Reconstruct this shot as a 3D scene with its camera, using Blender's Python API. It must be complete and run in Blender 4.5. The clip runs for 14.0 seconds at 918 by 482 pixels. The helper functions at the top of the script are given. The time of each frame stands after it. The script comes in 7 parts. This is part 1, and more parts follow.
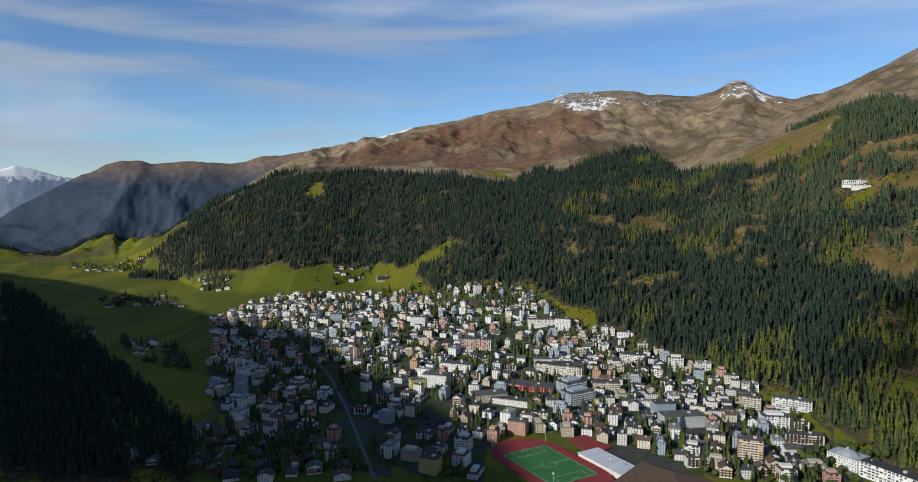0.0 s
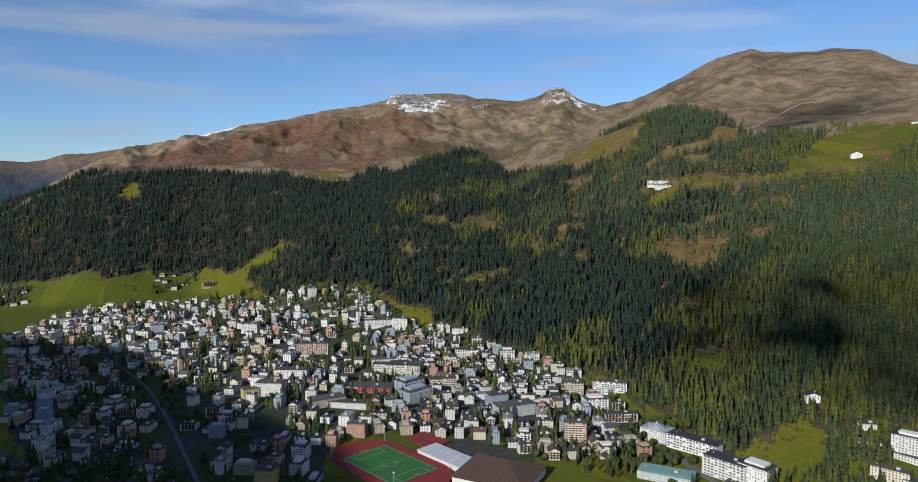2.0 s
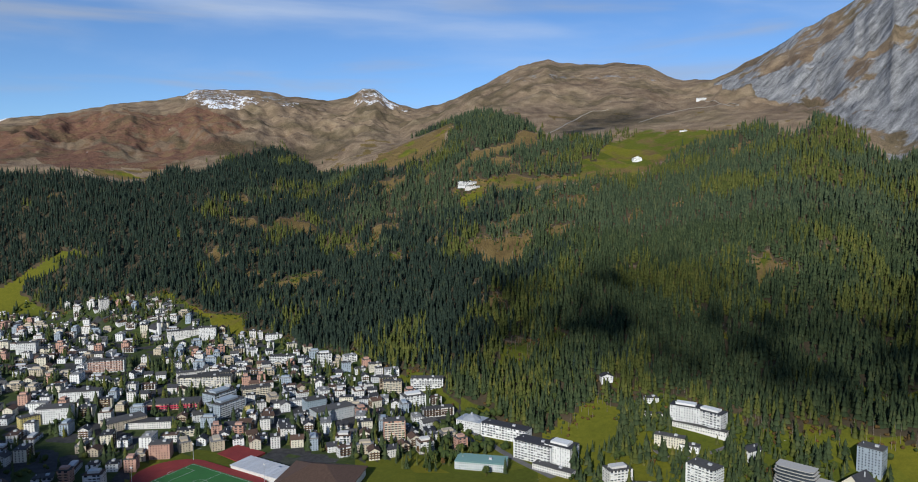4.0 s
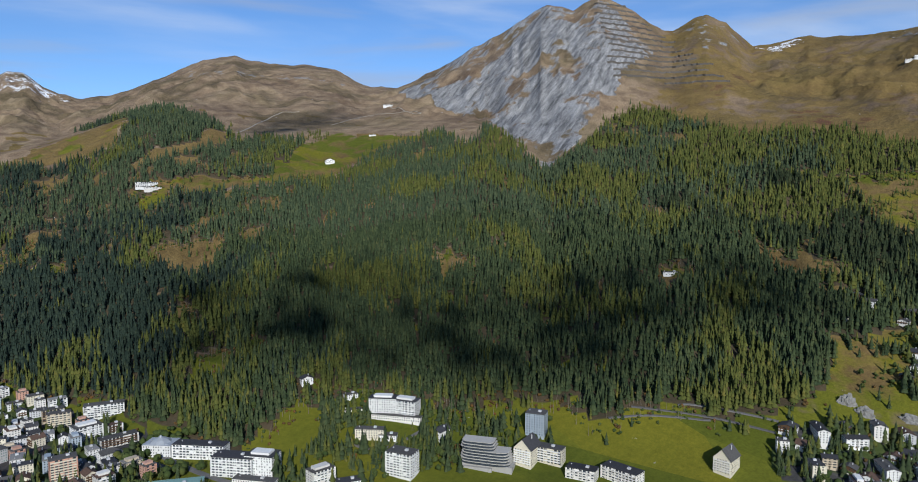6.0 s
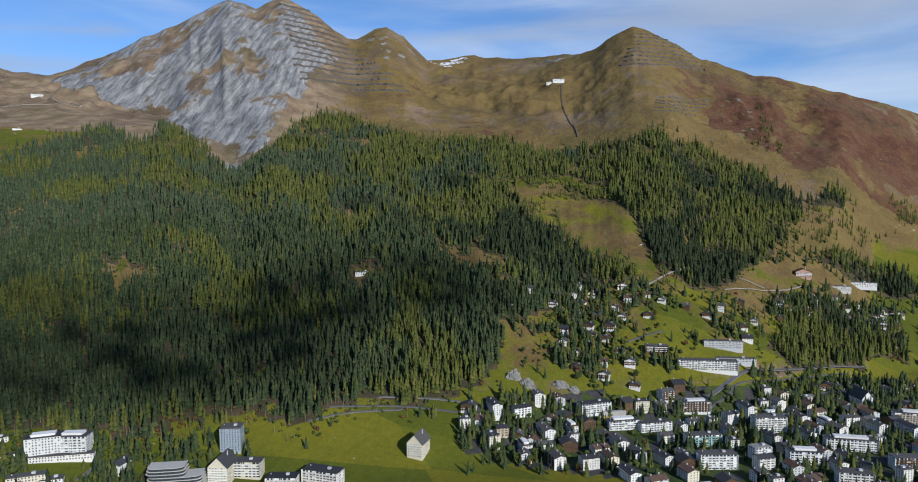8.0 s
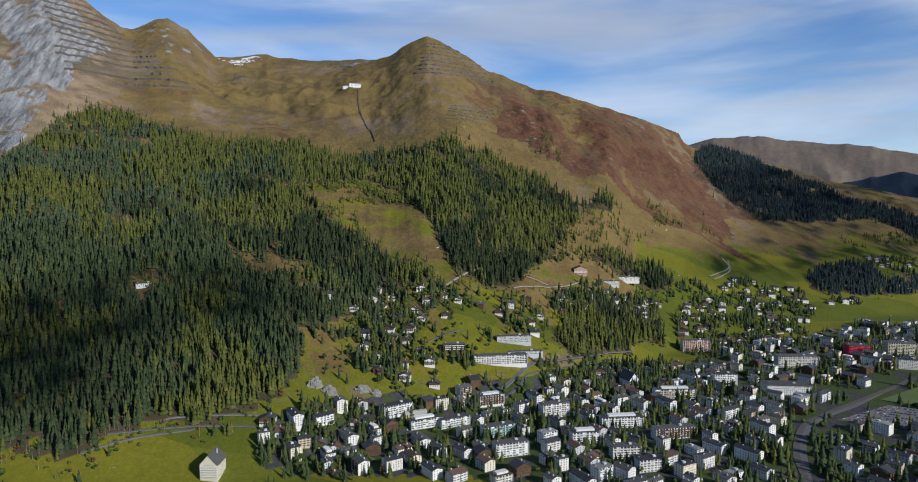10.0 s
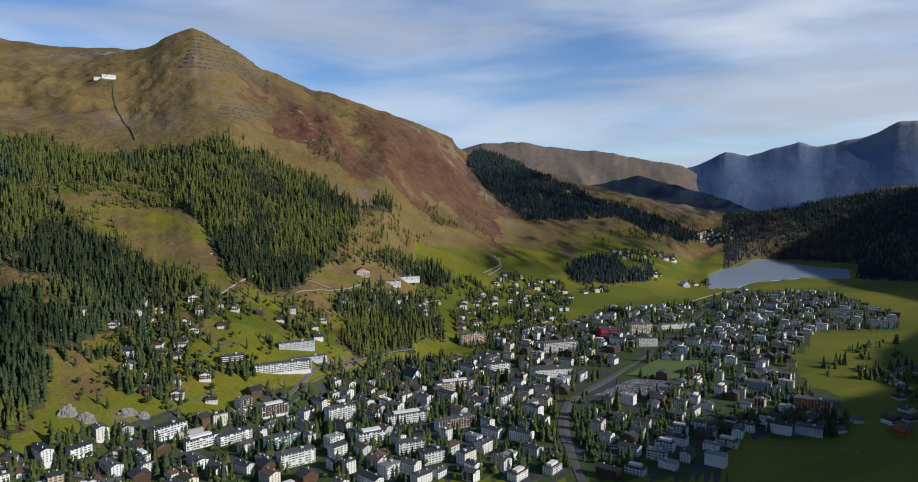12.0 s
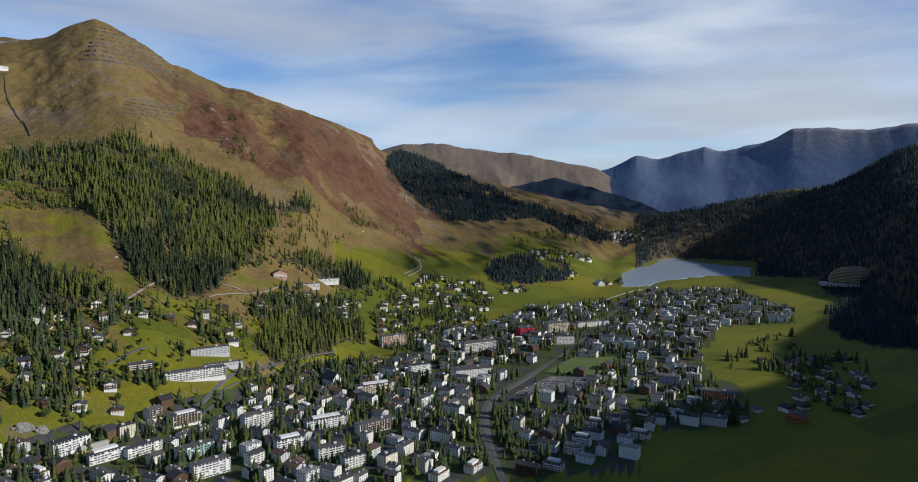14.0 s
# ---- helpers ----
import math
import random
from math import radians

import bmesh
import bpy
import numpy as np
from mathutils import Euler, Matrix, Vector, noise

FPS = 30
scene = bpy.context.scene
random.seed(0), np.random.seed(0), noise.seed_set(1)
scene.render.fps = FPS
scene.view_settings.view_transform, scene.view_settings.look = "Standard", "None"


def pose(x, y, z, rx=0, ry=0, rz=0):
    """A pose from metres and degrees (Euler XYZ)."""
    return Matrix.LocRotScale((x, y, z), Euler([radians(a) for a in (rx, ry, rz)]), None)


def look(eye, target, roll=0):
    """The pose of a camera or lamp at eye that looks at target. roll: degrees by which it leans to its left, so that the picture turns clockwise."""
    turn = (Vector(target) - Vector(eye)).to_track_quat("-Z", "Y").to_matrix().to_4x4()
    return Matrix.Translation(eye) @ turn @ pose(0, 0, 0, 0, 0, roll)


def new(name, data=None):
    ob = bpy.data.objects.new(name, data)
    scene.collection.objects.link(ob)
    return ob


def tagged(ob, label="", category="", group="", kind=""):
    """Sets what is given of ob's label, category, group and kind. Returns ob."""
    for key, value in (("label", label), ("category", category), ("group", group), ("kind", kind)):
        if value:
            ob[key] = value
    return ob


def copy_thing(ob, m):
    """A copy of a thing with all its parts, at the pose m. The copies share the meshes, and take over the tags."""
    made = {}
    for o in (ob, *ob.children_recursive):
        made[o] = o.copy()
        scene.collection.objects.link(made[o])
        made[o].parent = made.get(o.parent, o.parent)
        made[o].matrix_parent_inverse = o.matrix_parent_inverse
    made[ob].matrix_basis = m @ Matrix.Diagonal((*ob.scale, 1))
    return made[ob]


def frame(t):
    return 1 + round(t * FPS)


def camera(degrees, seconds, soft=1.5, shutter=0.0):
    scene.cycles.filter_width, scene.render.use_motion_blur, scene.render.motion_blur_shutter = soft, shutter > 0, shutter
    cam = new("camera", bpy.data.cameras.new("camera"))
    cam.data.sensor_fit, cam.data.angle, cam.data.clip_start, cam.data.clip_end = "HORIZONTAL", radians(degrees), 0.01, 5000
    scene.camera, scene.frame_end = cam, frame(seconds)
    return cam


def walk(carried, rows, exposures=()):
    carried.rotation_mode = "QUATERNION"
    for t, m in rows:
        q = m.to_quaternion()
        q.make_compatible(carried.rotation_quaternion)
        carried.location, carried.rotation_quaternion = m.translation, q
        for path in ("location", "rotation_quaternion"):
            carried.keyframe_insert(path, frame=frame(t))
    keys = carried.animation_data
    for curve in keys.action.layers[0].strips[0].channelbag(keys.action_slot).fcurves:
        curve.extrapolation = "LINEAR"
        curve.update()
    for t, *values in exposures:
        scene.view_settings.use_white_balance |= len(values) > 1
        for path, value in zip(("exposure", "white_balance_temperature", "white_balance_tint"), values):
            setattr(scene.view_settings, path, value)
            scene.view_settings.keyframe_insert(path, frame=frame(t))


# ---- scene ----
# ---- camera: hovers over the valley floor and turns to the right ----
EYE = 330.0
cam = camera(68.2, 14.0, soft=1.0)
walk(cam, [
    (0, pose(0, 0, EYE, 85.47, 0.10, -0.00)),
    (0.5, pose(0, 0, EYE, 85.48, 0.11, -2.07)),
    (1, pose(0, 0, EYE, 85.52, 0.15, -7.04)),
    (1.5, pose(0, 0, EYE, 85.48, 0.22, -10.75)),
    (2, pose(0, 0, EYE, 85.48, 0.23, -13.91)),
    (4.5, pose(0, 0, EYE, 85.48, 0.29, -34.89)),
    (5, pose(0, 0, EYE, 85.51, 0.24, -40.93)),
    (5.5, pose(0, 0, EYE, 85.53, 0.08, -47.20)),
    (6, pose(0, 0, EYE, 85.53, 0.12, -54.84)),
    (6.5, pose(0, 0, EYE, 85.55, 0.06, -61.35)),
    (7, pose(0, 0, EYE, 85.58, -0.01, -69.76)),
    (7.5, pose(0, 0, EYE, 85.64, 0.16, -76.13)),
    (8, pose(0, 0, EYE, 85.71, 0.19, -80.48)),
    (10.5, pose(0, 0, EYE, 86.10, 0.08, -102.19)),
    (11, pose(0, 0, EYE, 86.13, 0.16, -107.10)),
    (11.5, pose(0, 0, EYE, 86.16, 0.25, -111.19)),
    (12, pose(0, 0, EYE, 86.17, 0.30, -115.70)),
    (12.5, pose(0, 0, EYE, 86.20, 0.26, -119.51)),
    (13, pose(0, 0, EYE, 86.19, 0.30, -122.74)),
    (13.5, pose(0, 0, EYE, 86.21, 0.22, -122.62)),
    (14, pose(0, 0, EYE, 86.24, 0.12, -122.43)),
], exposures=[(0, -0.08, 6260, 6), (5, -0.08, 5880, 8), (7, 0.0, 5780, 8), (10, 0.0, 5950, 8), (14, 0.0, 6200, 8)])

# ---- world, sun ----
SUN_BEARING, SUN_HEIGHT = 228.0, 26.0      # degrees, clockwise from +y
world = bpy.data.worlds.new("world")
scene.world = world
world.use_nodes = True
wn, wl = world.node_tree.nodes, world.node_tree.links
wn.clear()
w_out = wn.new("ShaderNodeOutputWorld")
w_bg = wn.new("ShaderNodeBackground")
w_bg.inputs["Strength"].default_value = 0.112
w_sky = wn.new("ShaderNodeTexSky")
w_sky.sky_type = "NISHITA"
w_sky.sun_disc = False
w_sky.sun_elevation = radians(SUN_HEIGHT)
w_sky.sun_rotation = radians(SUN_BEARING)
w_sky.altitude = 1700
w_sky.air_density, w_sky.dust_density, w_sky.ozone_density = 1.0, 0.35, 3.5
# drawn-out streaks of thin cloud over the blue, thicker towards the lake
w_tc = wn.new("ShaderNodeTexCoord")


def cloud_noise(scale, size, detail, rough, shift):
    m = wn.new("ShaderNodeMapping")
    m.inputs["Scale"].default_value, m.inputs["Location"].default_value = scale, shift
    t = wn.new("ShaderNodeTexNoise")
    t.inputs["Scale"].default_value, t.inputs["Detail"].default_value = size, detail
    t.inputs["Roughness"].default_value, t.inputs["Distortion"].default_value = rough, 0.35
    wl.new(w_tc.outputs["Generated"], m.inputs["Vector"])
    wl.new(m.outputs[0], t.inputs["Vector"])
    return t.outputs["Fac"]


def w_math(op, a, b):
    m = wn.new("ShaderNodeMath")
    m.operation = op
    for sock, v in zip(m.inputs, (a, b)):
        if isinstance(v, (int, float)):
            sock.default_value = v
        else:
            wl.new(v, sock)
    return m.outputs[0]


def w_ramp(fac, p0, p1, top):
    r = wn.new("ShaderNodeValToRGB")
    r.color_ramp.interpolation = "EASE"
    r.color_ramp.elements[0].position, r.color_ramp.elements[1].position = p0, p1
    r.color_ramp.elements[0].color, r.color_ramp.elements[1].color = (0, 0, 0, 1), (top, top, top, 1)
    wl.new(fac, r.inputs[0])
    return r.outputs[0]


def w_mix(fac, a, b):
    m = wn.new("ShaderNodeMixRGB")
    wl.new(fac, m.inputs[0])
    wl.new(a, m.inputs[1])
    m.inputs[2].default_value = (*b, 1)
    return m.outputs[0]


w_dot = wn.new("ShaderNodeVectorMath")
w_dot.operation = "DOT_PRODUCT"
w_dot.inputs[1].default_value = (math.sin(radians(150)), math.cos(radians(150)), 0)
wl.new(w_tc.outputs["Generated"], w_dot.inputs[0])
veil = w_math("ADD", cloud_noise((1.3, 1.3, 6.0), 1.6, 8, 0.5, (3.1, 0.4, 0)), w_math("MULTIPLY", w_dot.outputs["Value"], 0.13))
w_clear = wn.new("ShaderNodeVectorMath")
w_clear.operation = "DOT_PRODUCT"
w_clear.inputs[1].default_value = (math.sin(radians(65)), math.cos(radians(65)), 0)
wl.new(w_tc.outputs["Generated"], w_clear.inputs[0])
veil = w_math("SUBTRACT", veil, w_math("MULTIPLY", w_clear.outputs["Value"], 0.09))
veil = w_math("ADD", veil, 0.035)
bank = w_math("SUBTRACT", cloud_noise((1.0, 1.0, 8.5), 2.2, 7, 0.5, (0.0, 2.7, 0.15)), w_math("MULTIPLY", w_clear.outputs["Value"], 0.11))
sky = wn.new("ShaderNodeMixRGB")
sky.blend_type = "MULTIPLY"
sky.inputs[0].default_value = 1.0
sky.inputs[2].default_value = (0.86, 0.94, 1.05, 1)
wl.new(w_sky.outputs[0], sky.inputs[1])
w_xyz = wn.new("ShaderNodeSeparateXYZ")
wl.new(w_tc.outputs["Generated"], w_xyz.inputs[0])
low_sky = wn.new("ShaderNodeMapRange")
low_sky.inputs[1].default_value, low_sky.inputs[2].default_value = 0.62, 0.36
wl.new(w_xyz.outputs[2], low_sky.inputs[0])
col = w_mix(w_math("MULTIPLY", w_ramp(veil, 0.41, 0.84, 0.9), low_sky.outputs[0]), sky.outputs[0], (6.2, 6.5, 7.1))
col = w_mix(w_math("MULTIPLY", w_ramp(bank, 0.41, 0.66, 0.66), low_sky.outputs[0]), col, (3.8, 4.1, 4.8))
wl.new(col, w_bg.inputs["Color"])
wl.new(w_bg.outputs[0], w_out.inputs[0])

sun = new("sun", bpy.data.lights.new("sun", "SUN"))
sun.data.energy, sun.data.angle, sun.data.color = 4.2, radians(0.53), (1.0, 0.93, 0.825)
sb, sh = radians(SUN_BEARING), radians(SUN_HEIGHT)
sun.matrix_world = look((0, 0, 900), (-math.sin(sb), -math.cos(sb), 900 - math.tan(sh)))

# ---- the land: profiles from the valley floor up to the skyline, by bearing ----
def lattice(x, y, seed):
    """Smooth value noise in -1..1 on a unit lattice."""
    xi, yi = np.floor(x).astype(np.int64), np.floor(y).astype(np.int64)
    fx, fy = x - xi, y - yi
    fx, fy = fx * fx * (3 - 2 * fx), fy * fy * (3 - 2 * fy)

    def h(i, j):
        n = (i * 374761393 + j * 668265263 + seed * 144665) & 0x7FFFFFFF
        n = ((n ^ (n >> 13)) * 1274126177) & 0x7FFFFFFF
        return ((n ^ (n >> 16)) & 0xFFFF) / 32767.5 - 1.0
    a, b, c, d = h(xi, yi), h(xi + 1, yi), h(xi, yi + 1), h(xi + 1, yi + 1)
    return (a * (1 - fx) + b * fx) * (1 - fy) + (c * (1 - fx) + d * fx) * fy


def fbm(x, y, size, octaves=5, seed=1, ridged=False):
    total, amp, norm = 0.0, 1.0, 0.0
    for k in range(octaves):
        n = lattice(x / size + 17.3 * k, y / size - 9.1 * k, seed + k)
        total = total + amp * ((1 - 2 * np.abs(n)) if ridged else n)
        norm += amp
        amp, size = amp * 0.5, size * 0.5
    return total / norm


# bearing, distance, height of the foot of the slopes
FOOT = [(-32.9, 3099, 0), (-28.9, 3008, 0), (-24.1, 2842, 0), (-20.7, 2271, 0), (-13.9, 2125, 0), (-8.1, 2199, 10),
    (-3.2, 2023, 15), (0.8, 1673, 10), (8.3, 1475, 5), (13.6, 1386, 0), (19.2, 1244, 0), (24.5, 1112, 0),
    (28.6, 1024, 0), (29.7, 959, 0), (39.1, 795, 0), (49.2, 760, 0), (71.8, 785, 0), (82, 803, 0), (94, 942, 0),
    (103.1, 1022, 0), (110.3, 1258, 0), (120.3, 1686, 0), (126.7, 1958, 0), (133.9, 2363, 0), (136.2, 2916, 0),
    (139.3, 3800, 0), (144.4, 3918, 0), (150.6, 2871, 0), (154.3, 2551, 0), (156.8, 2234, 0)]
# the wooded shoulder
SHOULDER = [(-33.6, 3500, 1), (-30, 3400, 5), (-26.9, 3300, 15), (-25, 3000, 75), (-21.4, 2900, 174), (-17.4, 2900, 278),
    (-12.8, 2900, 361), (-7, 3000, 420), (0.3, 2900, 405), (4.7, 2800, 378), (9.6, 2700, 398), (17.9, 2900, 400),
    (21.4, 2600, 445), (21.8, 2700, 447), (28.9, 2600, 570), (29.2, 2500, 553), (33, 2400, 546), (36.4, 2300, 499),
    (44.2, 2300, 512), (51.4, 2200, 511), (56.5, 2150, 523), (58.3, 2050, 493), (62.1, 1950, 388), (64.8, 2050, 480),
    (67.5, 2200, 537), (69.8, 2300, 575), (75, 2100, 483), (81.8, 2100, 493), (86.6, 2050, 459), (91.3, 2000, 450),
    (94.4, 1950, 460), (97.5, 1950, 476), (100, 2000, 412), (104, 2000, 371), (110.2, 2000, 318), (110.5, 2100, 287),
    (115.4, 2300, 252), (120.3, 2600, 229), (125.2, 2900, 222), (130.1, 3100, 196), (132.9, 3300, 119),
    (134.8, 3500, 20)]
# the skyline, mountain by mountain
RIDGE_WEST = [(-36.2, 4300, -34), (-32.8, 4300, -46), (-29.9, 4300, -45), (-26.8, 4300, -24), (-24.8, 4300, 11), (-22.7, 4300, 60),
    (-19.2, 4300, 229), (-15.5, 4300, 415), (-10.9, 4400, 547), (-7, 4400, 619), (-4.1, 4400, 698), (0.3, 4400, 769),
    (4.7, 4400, 833), (7.8, 4400, 878), (8.5, 4500, 934), (10.4, 4500, 938), (13.2, 4600, 956), (16, 4500, 898),
    (18.7, 4500, 879), (20.2, 4500, 902), (21.6, 4500, 973), (22.5, 4500, 969), (23.7, 4490, 892)]
RIDGE_PASS = [(24.7, 4480, 856), (25.6, 4440, 836), (27.7, 4350, 850), (29.2, 4300, 882), (30.6, 4250, 926), (32.1, 4190, 972),
    (33.2, 4150, 1012), (34.5, 4120, 1043), (36.9, 4100, 1075), (38.2, 4100, 1048), (40.3, 4080, 1034), (43, 4010, 1028),
    (44.7, 3960, 992), (46.1, 3880, 930), (47.6, 3780, 876), (49.7, 3620, 850)]
RIDGE_ROCK = [(52.5, 3500, 912), (56.3, 3300, 1000), (59.2, 3200, 1066), (62.1, 3150, 1152), (63.3, 3110, 1130), (64.2, 3100, 1106),
    (66.2, 3050, 1151), (67.4, 3050, 1129), (68.9, 3050, 1084), (71.3, 3100, 998), (72, 3150, 1007), (73.6, 3200, 1066),
    (74.5, 3200, 1074), (75.9, 3200, 1038), (77.9, 3300, 948)]
RIDGE_PYRAMID = [(79.4, 3500, 990), (81.8, 3500, 1002), (84.7, 3400, 973), (87.9, 3200, 941), (90.5, 3000, 907), (91.6, 2950, 913),
    (93.4, 2900, 966), (94.7, 2900, 989), (95.8, 2900, 969), (98.1, 2850, 893), (99.8, 2850, 838), (100.2, 2850, 832),
    (103.8, 2850, 757), (105, 2850, 751), (109.4, 2900, 684), (112.8, 2950, 626), (115.2, 3000, 579), (115.4, 3200, 563)]
RIDGE_EAST = [(116.4, 3500, 550), (118.4, 3600, 556), (121.3, 3700, 488), (125.2, 3800, 410), (130.1, 3900, 327),
    (132.9, 4000, 283), (137, 4200, 221), (140, 4450, 225), (144.3, 4500, 294), (148, 4500, 364), (151.1, 4500, 379),
    (153.3, 4500, 494), (155, 4500, 578), (156.3, 4500, 615)]
# the mountain that shades the valley from the sun
SHADE_FOOT = [(163, 1500, 0), (172, 900, 0), (185, 380, 0), (200, 260, 0), (230, 180, 0), (260, 170, 0), (285, 260, 0), (300, 420, 0), (312, 700, 0), (320, 1100, 0), (325, 2600, 0)]
SHADE_TOP = [(162, 4500, 430), (167, 4600, 540), (176, 4500, 700), (182.1, 3595, 878), (186.4, 3006, 878), (190, 2625, 878),
    (195, 2516, 878), (197.7, 1988, 878), (202.8, 1817, 878), (250.7, 1330, 878), (254.8, 1325, 878), (261.8, 1390, 878),
    (265.1, 1430, 878), (268.7, 1485, 878), (275, 1570, 878), (279.5, 1650, 878), (282.2, 1900, 878), (287.2, 2180, 878),
    (291.5, 2620, 878), (293.5, 3000, 878), (309, 3900, 480),
    (317, 4100, 160), (321.5, 4200, 60), (323.5, 4300, 30)]


def wrap(rows):
    a = sorted((b if b < 325.5 else b - 360, r, z) for b, r, z in rows)
    a = np.array([(a[-1][0] - 360, a[-1][1], a[-1][2])] + a + [(a[0][0] + 360, a[0][1], a[0][2])], float)
    return a


def along(rows, b):
    a = wrap(rows)
    return np.interp(b, a[:, 0], a[:, 1]), np.interp(b, a[:, 0], a[:, 2])


STEP = 0.18
COLS = np.concatenate([np.arange(-35.5, 160.0, STEP), np.arange(160.0, 324.5, 2.0)])
r1, z1 = along(FOOT + SHADE_FOOT, COLS)
r2, z2 = along(SHOULDER + [(b, f + (r - f) * 0.55, z * 0.55) for (b, f, _), (_, r, z) in zip(
    [(142, 3700, 0), (147, 3700, 0), (152, 2800, 0), (157, 2250, 0)] + SHADE_FOOT,
    [(142, 4300, 221), (147, 4300, 320), (152, 3950, 360), (157, 3350, 520)] + [(b, *[float(v[0]) for v in along(SHADE_TOP, np.array([float(b)]))]) for b, _, _ in SHADE_FOOT])], COLS)
r4, z4 = along(RIDGE_WEST + RIDGE_PASS + RIDGE_ROCK + RIDGE_PYRAMID + RIDGE_EAST + SHADE_TOP + [(-36, 4500, 20), (-27, 4500, 30)], COLS)
def eased(a, n):
    # rounds the corners between stations
    kern = np.hanning(2 * n + 1)
    kern /= kern.sum()
    seen = COLS < 160
    out = a.copy()
    out[seen] = np.convolve(np.pad(a[seen], n, mode="edge"), kern, mode="valid")
    return out


r1, z1, r2, z2 = eased(r1, 9), eased(z1, 9), eased(r2, 14), eased(z2, 7)
r4s = eased(r4, 22)
z4 = EYE + (z4 - EYE) * r4s / r4 + fbm(COLS * 10.0, COLS * 0, 9.0, 4, 19) * r4s * 0.0022
r4 = r4s
r3 = r2 + (r4 - r2) * 0.33
z3 = z2 + (z4 - z2) * 0.30
# hollows behind the shoulder
for at, wide, deep in ((57, 4.0, 130), (25, 4.0, 70), (5, 8.0, 40), (40, 6.0, 20)):
    z3 = z3 - deep * np.exp(-((COLS - at) / wide) ** 2)
PROFILE_R = [np.full_like(COLS, 0.01), r1, r1 + (r2 - r1) * 0.5, r2, r3, r4, np.minimum(r4 + 350, 4930), np.full_like(COLS, 4960.0)]
PROFILE_Z = [np.zeros_like(COLS), z1, z1 + (z2 - z1) * 0.46, z2, z3, z4, np.maximum(z4 - 160, -60), np.full_like(COLS, -80.0)]
ROWS = [56, 34, 44, 18, 100, 7, 4]
grid_r, grid_z, level = [], [], []
for k, n in enumerate(ROWS):
    for i in range(n + (k == len(ROWS) - 1)):
        u = i / n
        grid_r.append(PROFILE_R[k] * (1 - u) + PROFILE_R[k + 1] * u)
        grid_z.append(PROFILE_Z[k] * (1 - u) + PROFILE_Z[k + 1] * u)
        level.append(k + u)
grid_r, grid_z, level = np.array(grid_r), np.array(grid_z), np.array(level)
# round the creases below the skyline
hi = int(sum(ROWS[:5])) - 3
for _ in range(6):
    grid_z[1:hi] = (grid_z[:hi - 1] + 2 * grid_z[1:hi] + grid_z[2:hi + 1]) / 4
BR = np.radians(COLS)[None, :]
GX, GY = grid_r * np.sin(BR), grid_r * np.cos(BR)
LV = np.repeat(level[:, None], len(COLS), 1)
BB = np.repeat(COLS[None, :], len(level), 0)
slope_part = np.clip((LV - 1.0) * 1.6, 0, 1)
high_part = np.clip((LV - 3.2) / 0.8, 0, 1) * (LV < 5.02)
to_sky = np.clip((5.0 - LV) * 2.2, 0.12, 1)
grid_z = grid_z + slope_part * np.clip(2.9 - LV, 0, 1) * fbm(GX, GY, 260, 5, 3) * 16
# gullies and ribs down the wooded slopes
warp = BB + 0.9 * fbm(GX, GY, 320, 3, 24)
rib = fbm(warp, LV * 0.7, 4.2, 4, 23, True) - 0.12
grid_z = grid_z + rib * 24 * np.clip((LV - 1.25) * 2.0, 0, 1) * np.clip((2.95 - LV) * 2.0, 0, 1) * (1 - 0.65 * np.clip((BB - 78) / 12, 0, 1)) * (BB < 160)
calm = 1 - 0.8 * np.exp(-((COLS - 71) / 5.5) ** 4)[None, :] - 0.6 * np.exp(-((COLS - 97.5) / 5.0) ** 4)[None, :] - 0.45 * np.exp(-((COLS - 39) / 13.0) ** 4)[None, :]
rough_face = np.exp(-((COLS - 61) / 7.0) ** 2)[None, :]
gully = fbm(GX + fbm(GX, GY, 300, 3, 14) * 80, GY + fbm(GX, GY, 300, 3, 15) * 80, 330, 7, 11, True)
# gullies on the rock face run straight down the fall line
chute = fbm(BB * 1.0, LV * 0.9 + BB * 0.12, 1.6, 5, 16, True)
fall = fbm(BB + 1.8 * fbm(GX, GY, 420, 3, 25) + 1.6 * (LV - 4) * np.sin(BB * 0.23), LV * 1.3, 3.4, 5, 26, True) * np.clip((58 - BB) / 10, 0.25, 1)
grid_z = grid_z + high_part * to_sky * calm * (fall * 38 + gully * 56 * (1 - 0.55 * np.clip((BB - 80) / 8, 0, 1)) + fbm(GX, GY, 70, 4, 12, True) * 9 + fbm(GX, GY, 150, 5, 17, True) * 22 + rough_face * chute * 38)
grid_z = grid_z + fbm(GX, GY, 500, 3, 21) * 2.0 * np.clip(grid_r / 900, 0, 1)


def inside(poly, x, y):
    """Whether points lie in a polygon of the plan."""
    hit = np.zeros(np.shape(x), bool)
    for (ax, ay), (bx, by) in zip(poly, poly[1:] + poly[:1]):
        hit ^= ((ay > y) != (by > y)) & (x < (bx - ax) * (y - ay) / (by - ay + 1e-9) + ax)
    return hit


def within(poly, x, y):
    """Whether one place lies in a polygon of the plan."""
    hit = False
    ax, ay = poly[-1]
    for bx, by in poly:
        if (ay > y) != (by > y) and x < (bx - ax) * (y - ay) / (by - ay + 1e-9) + ax:
            hit = not hit
        ax, ay = bx, by
    return hit


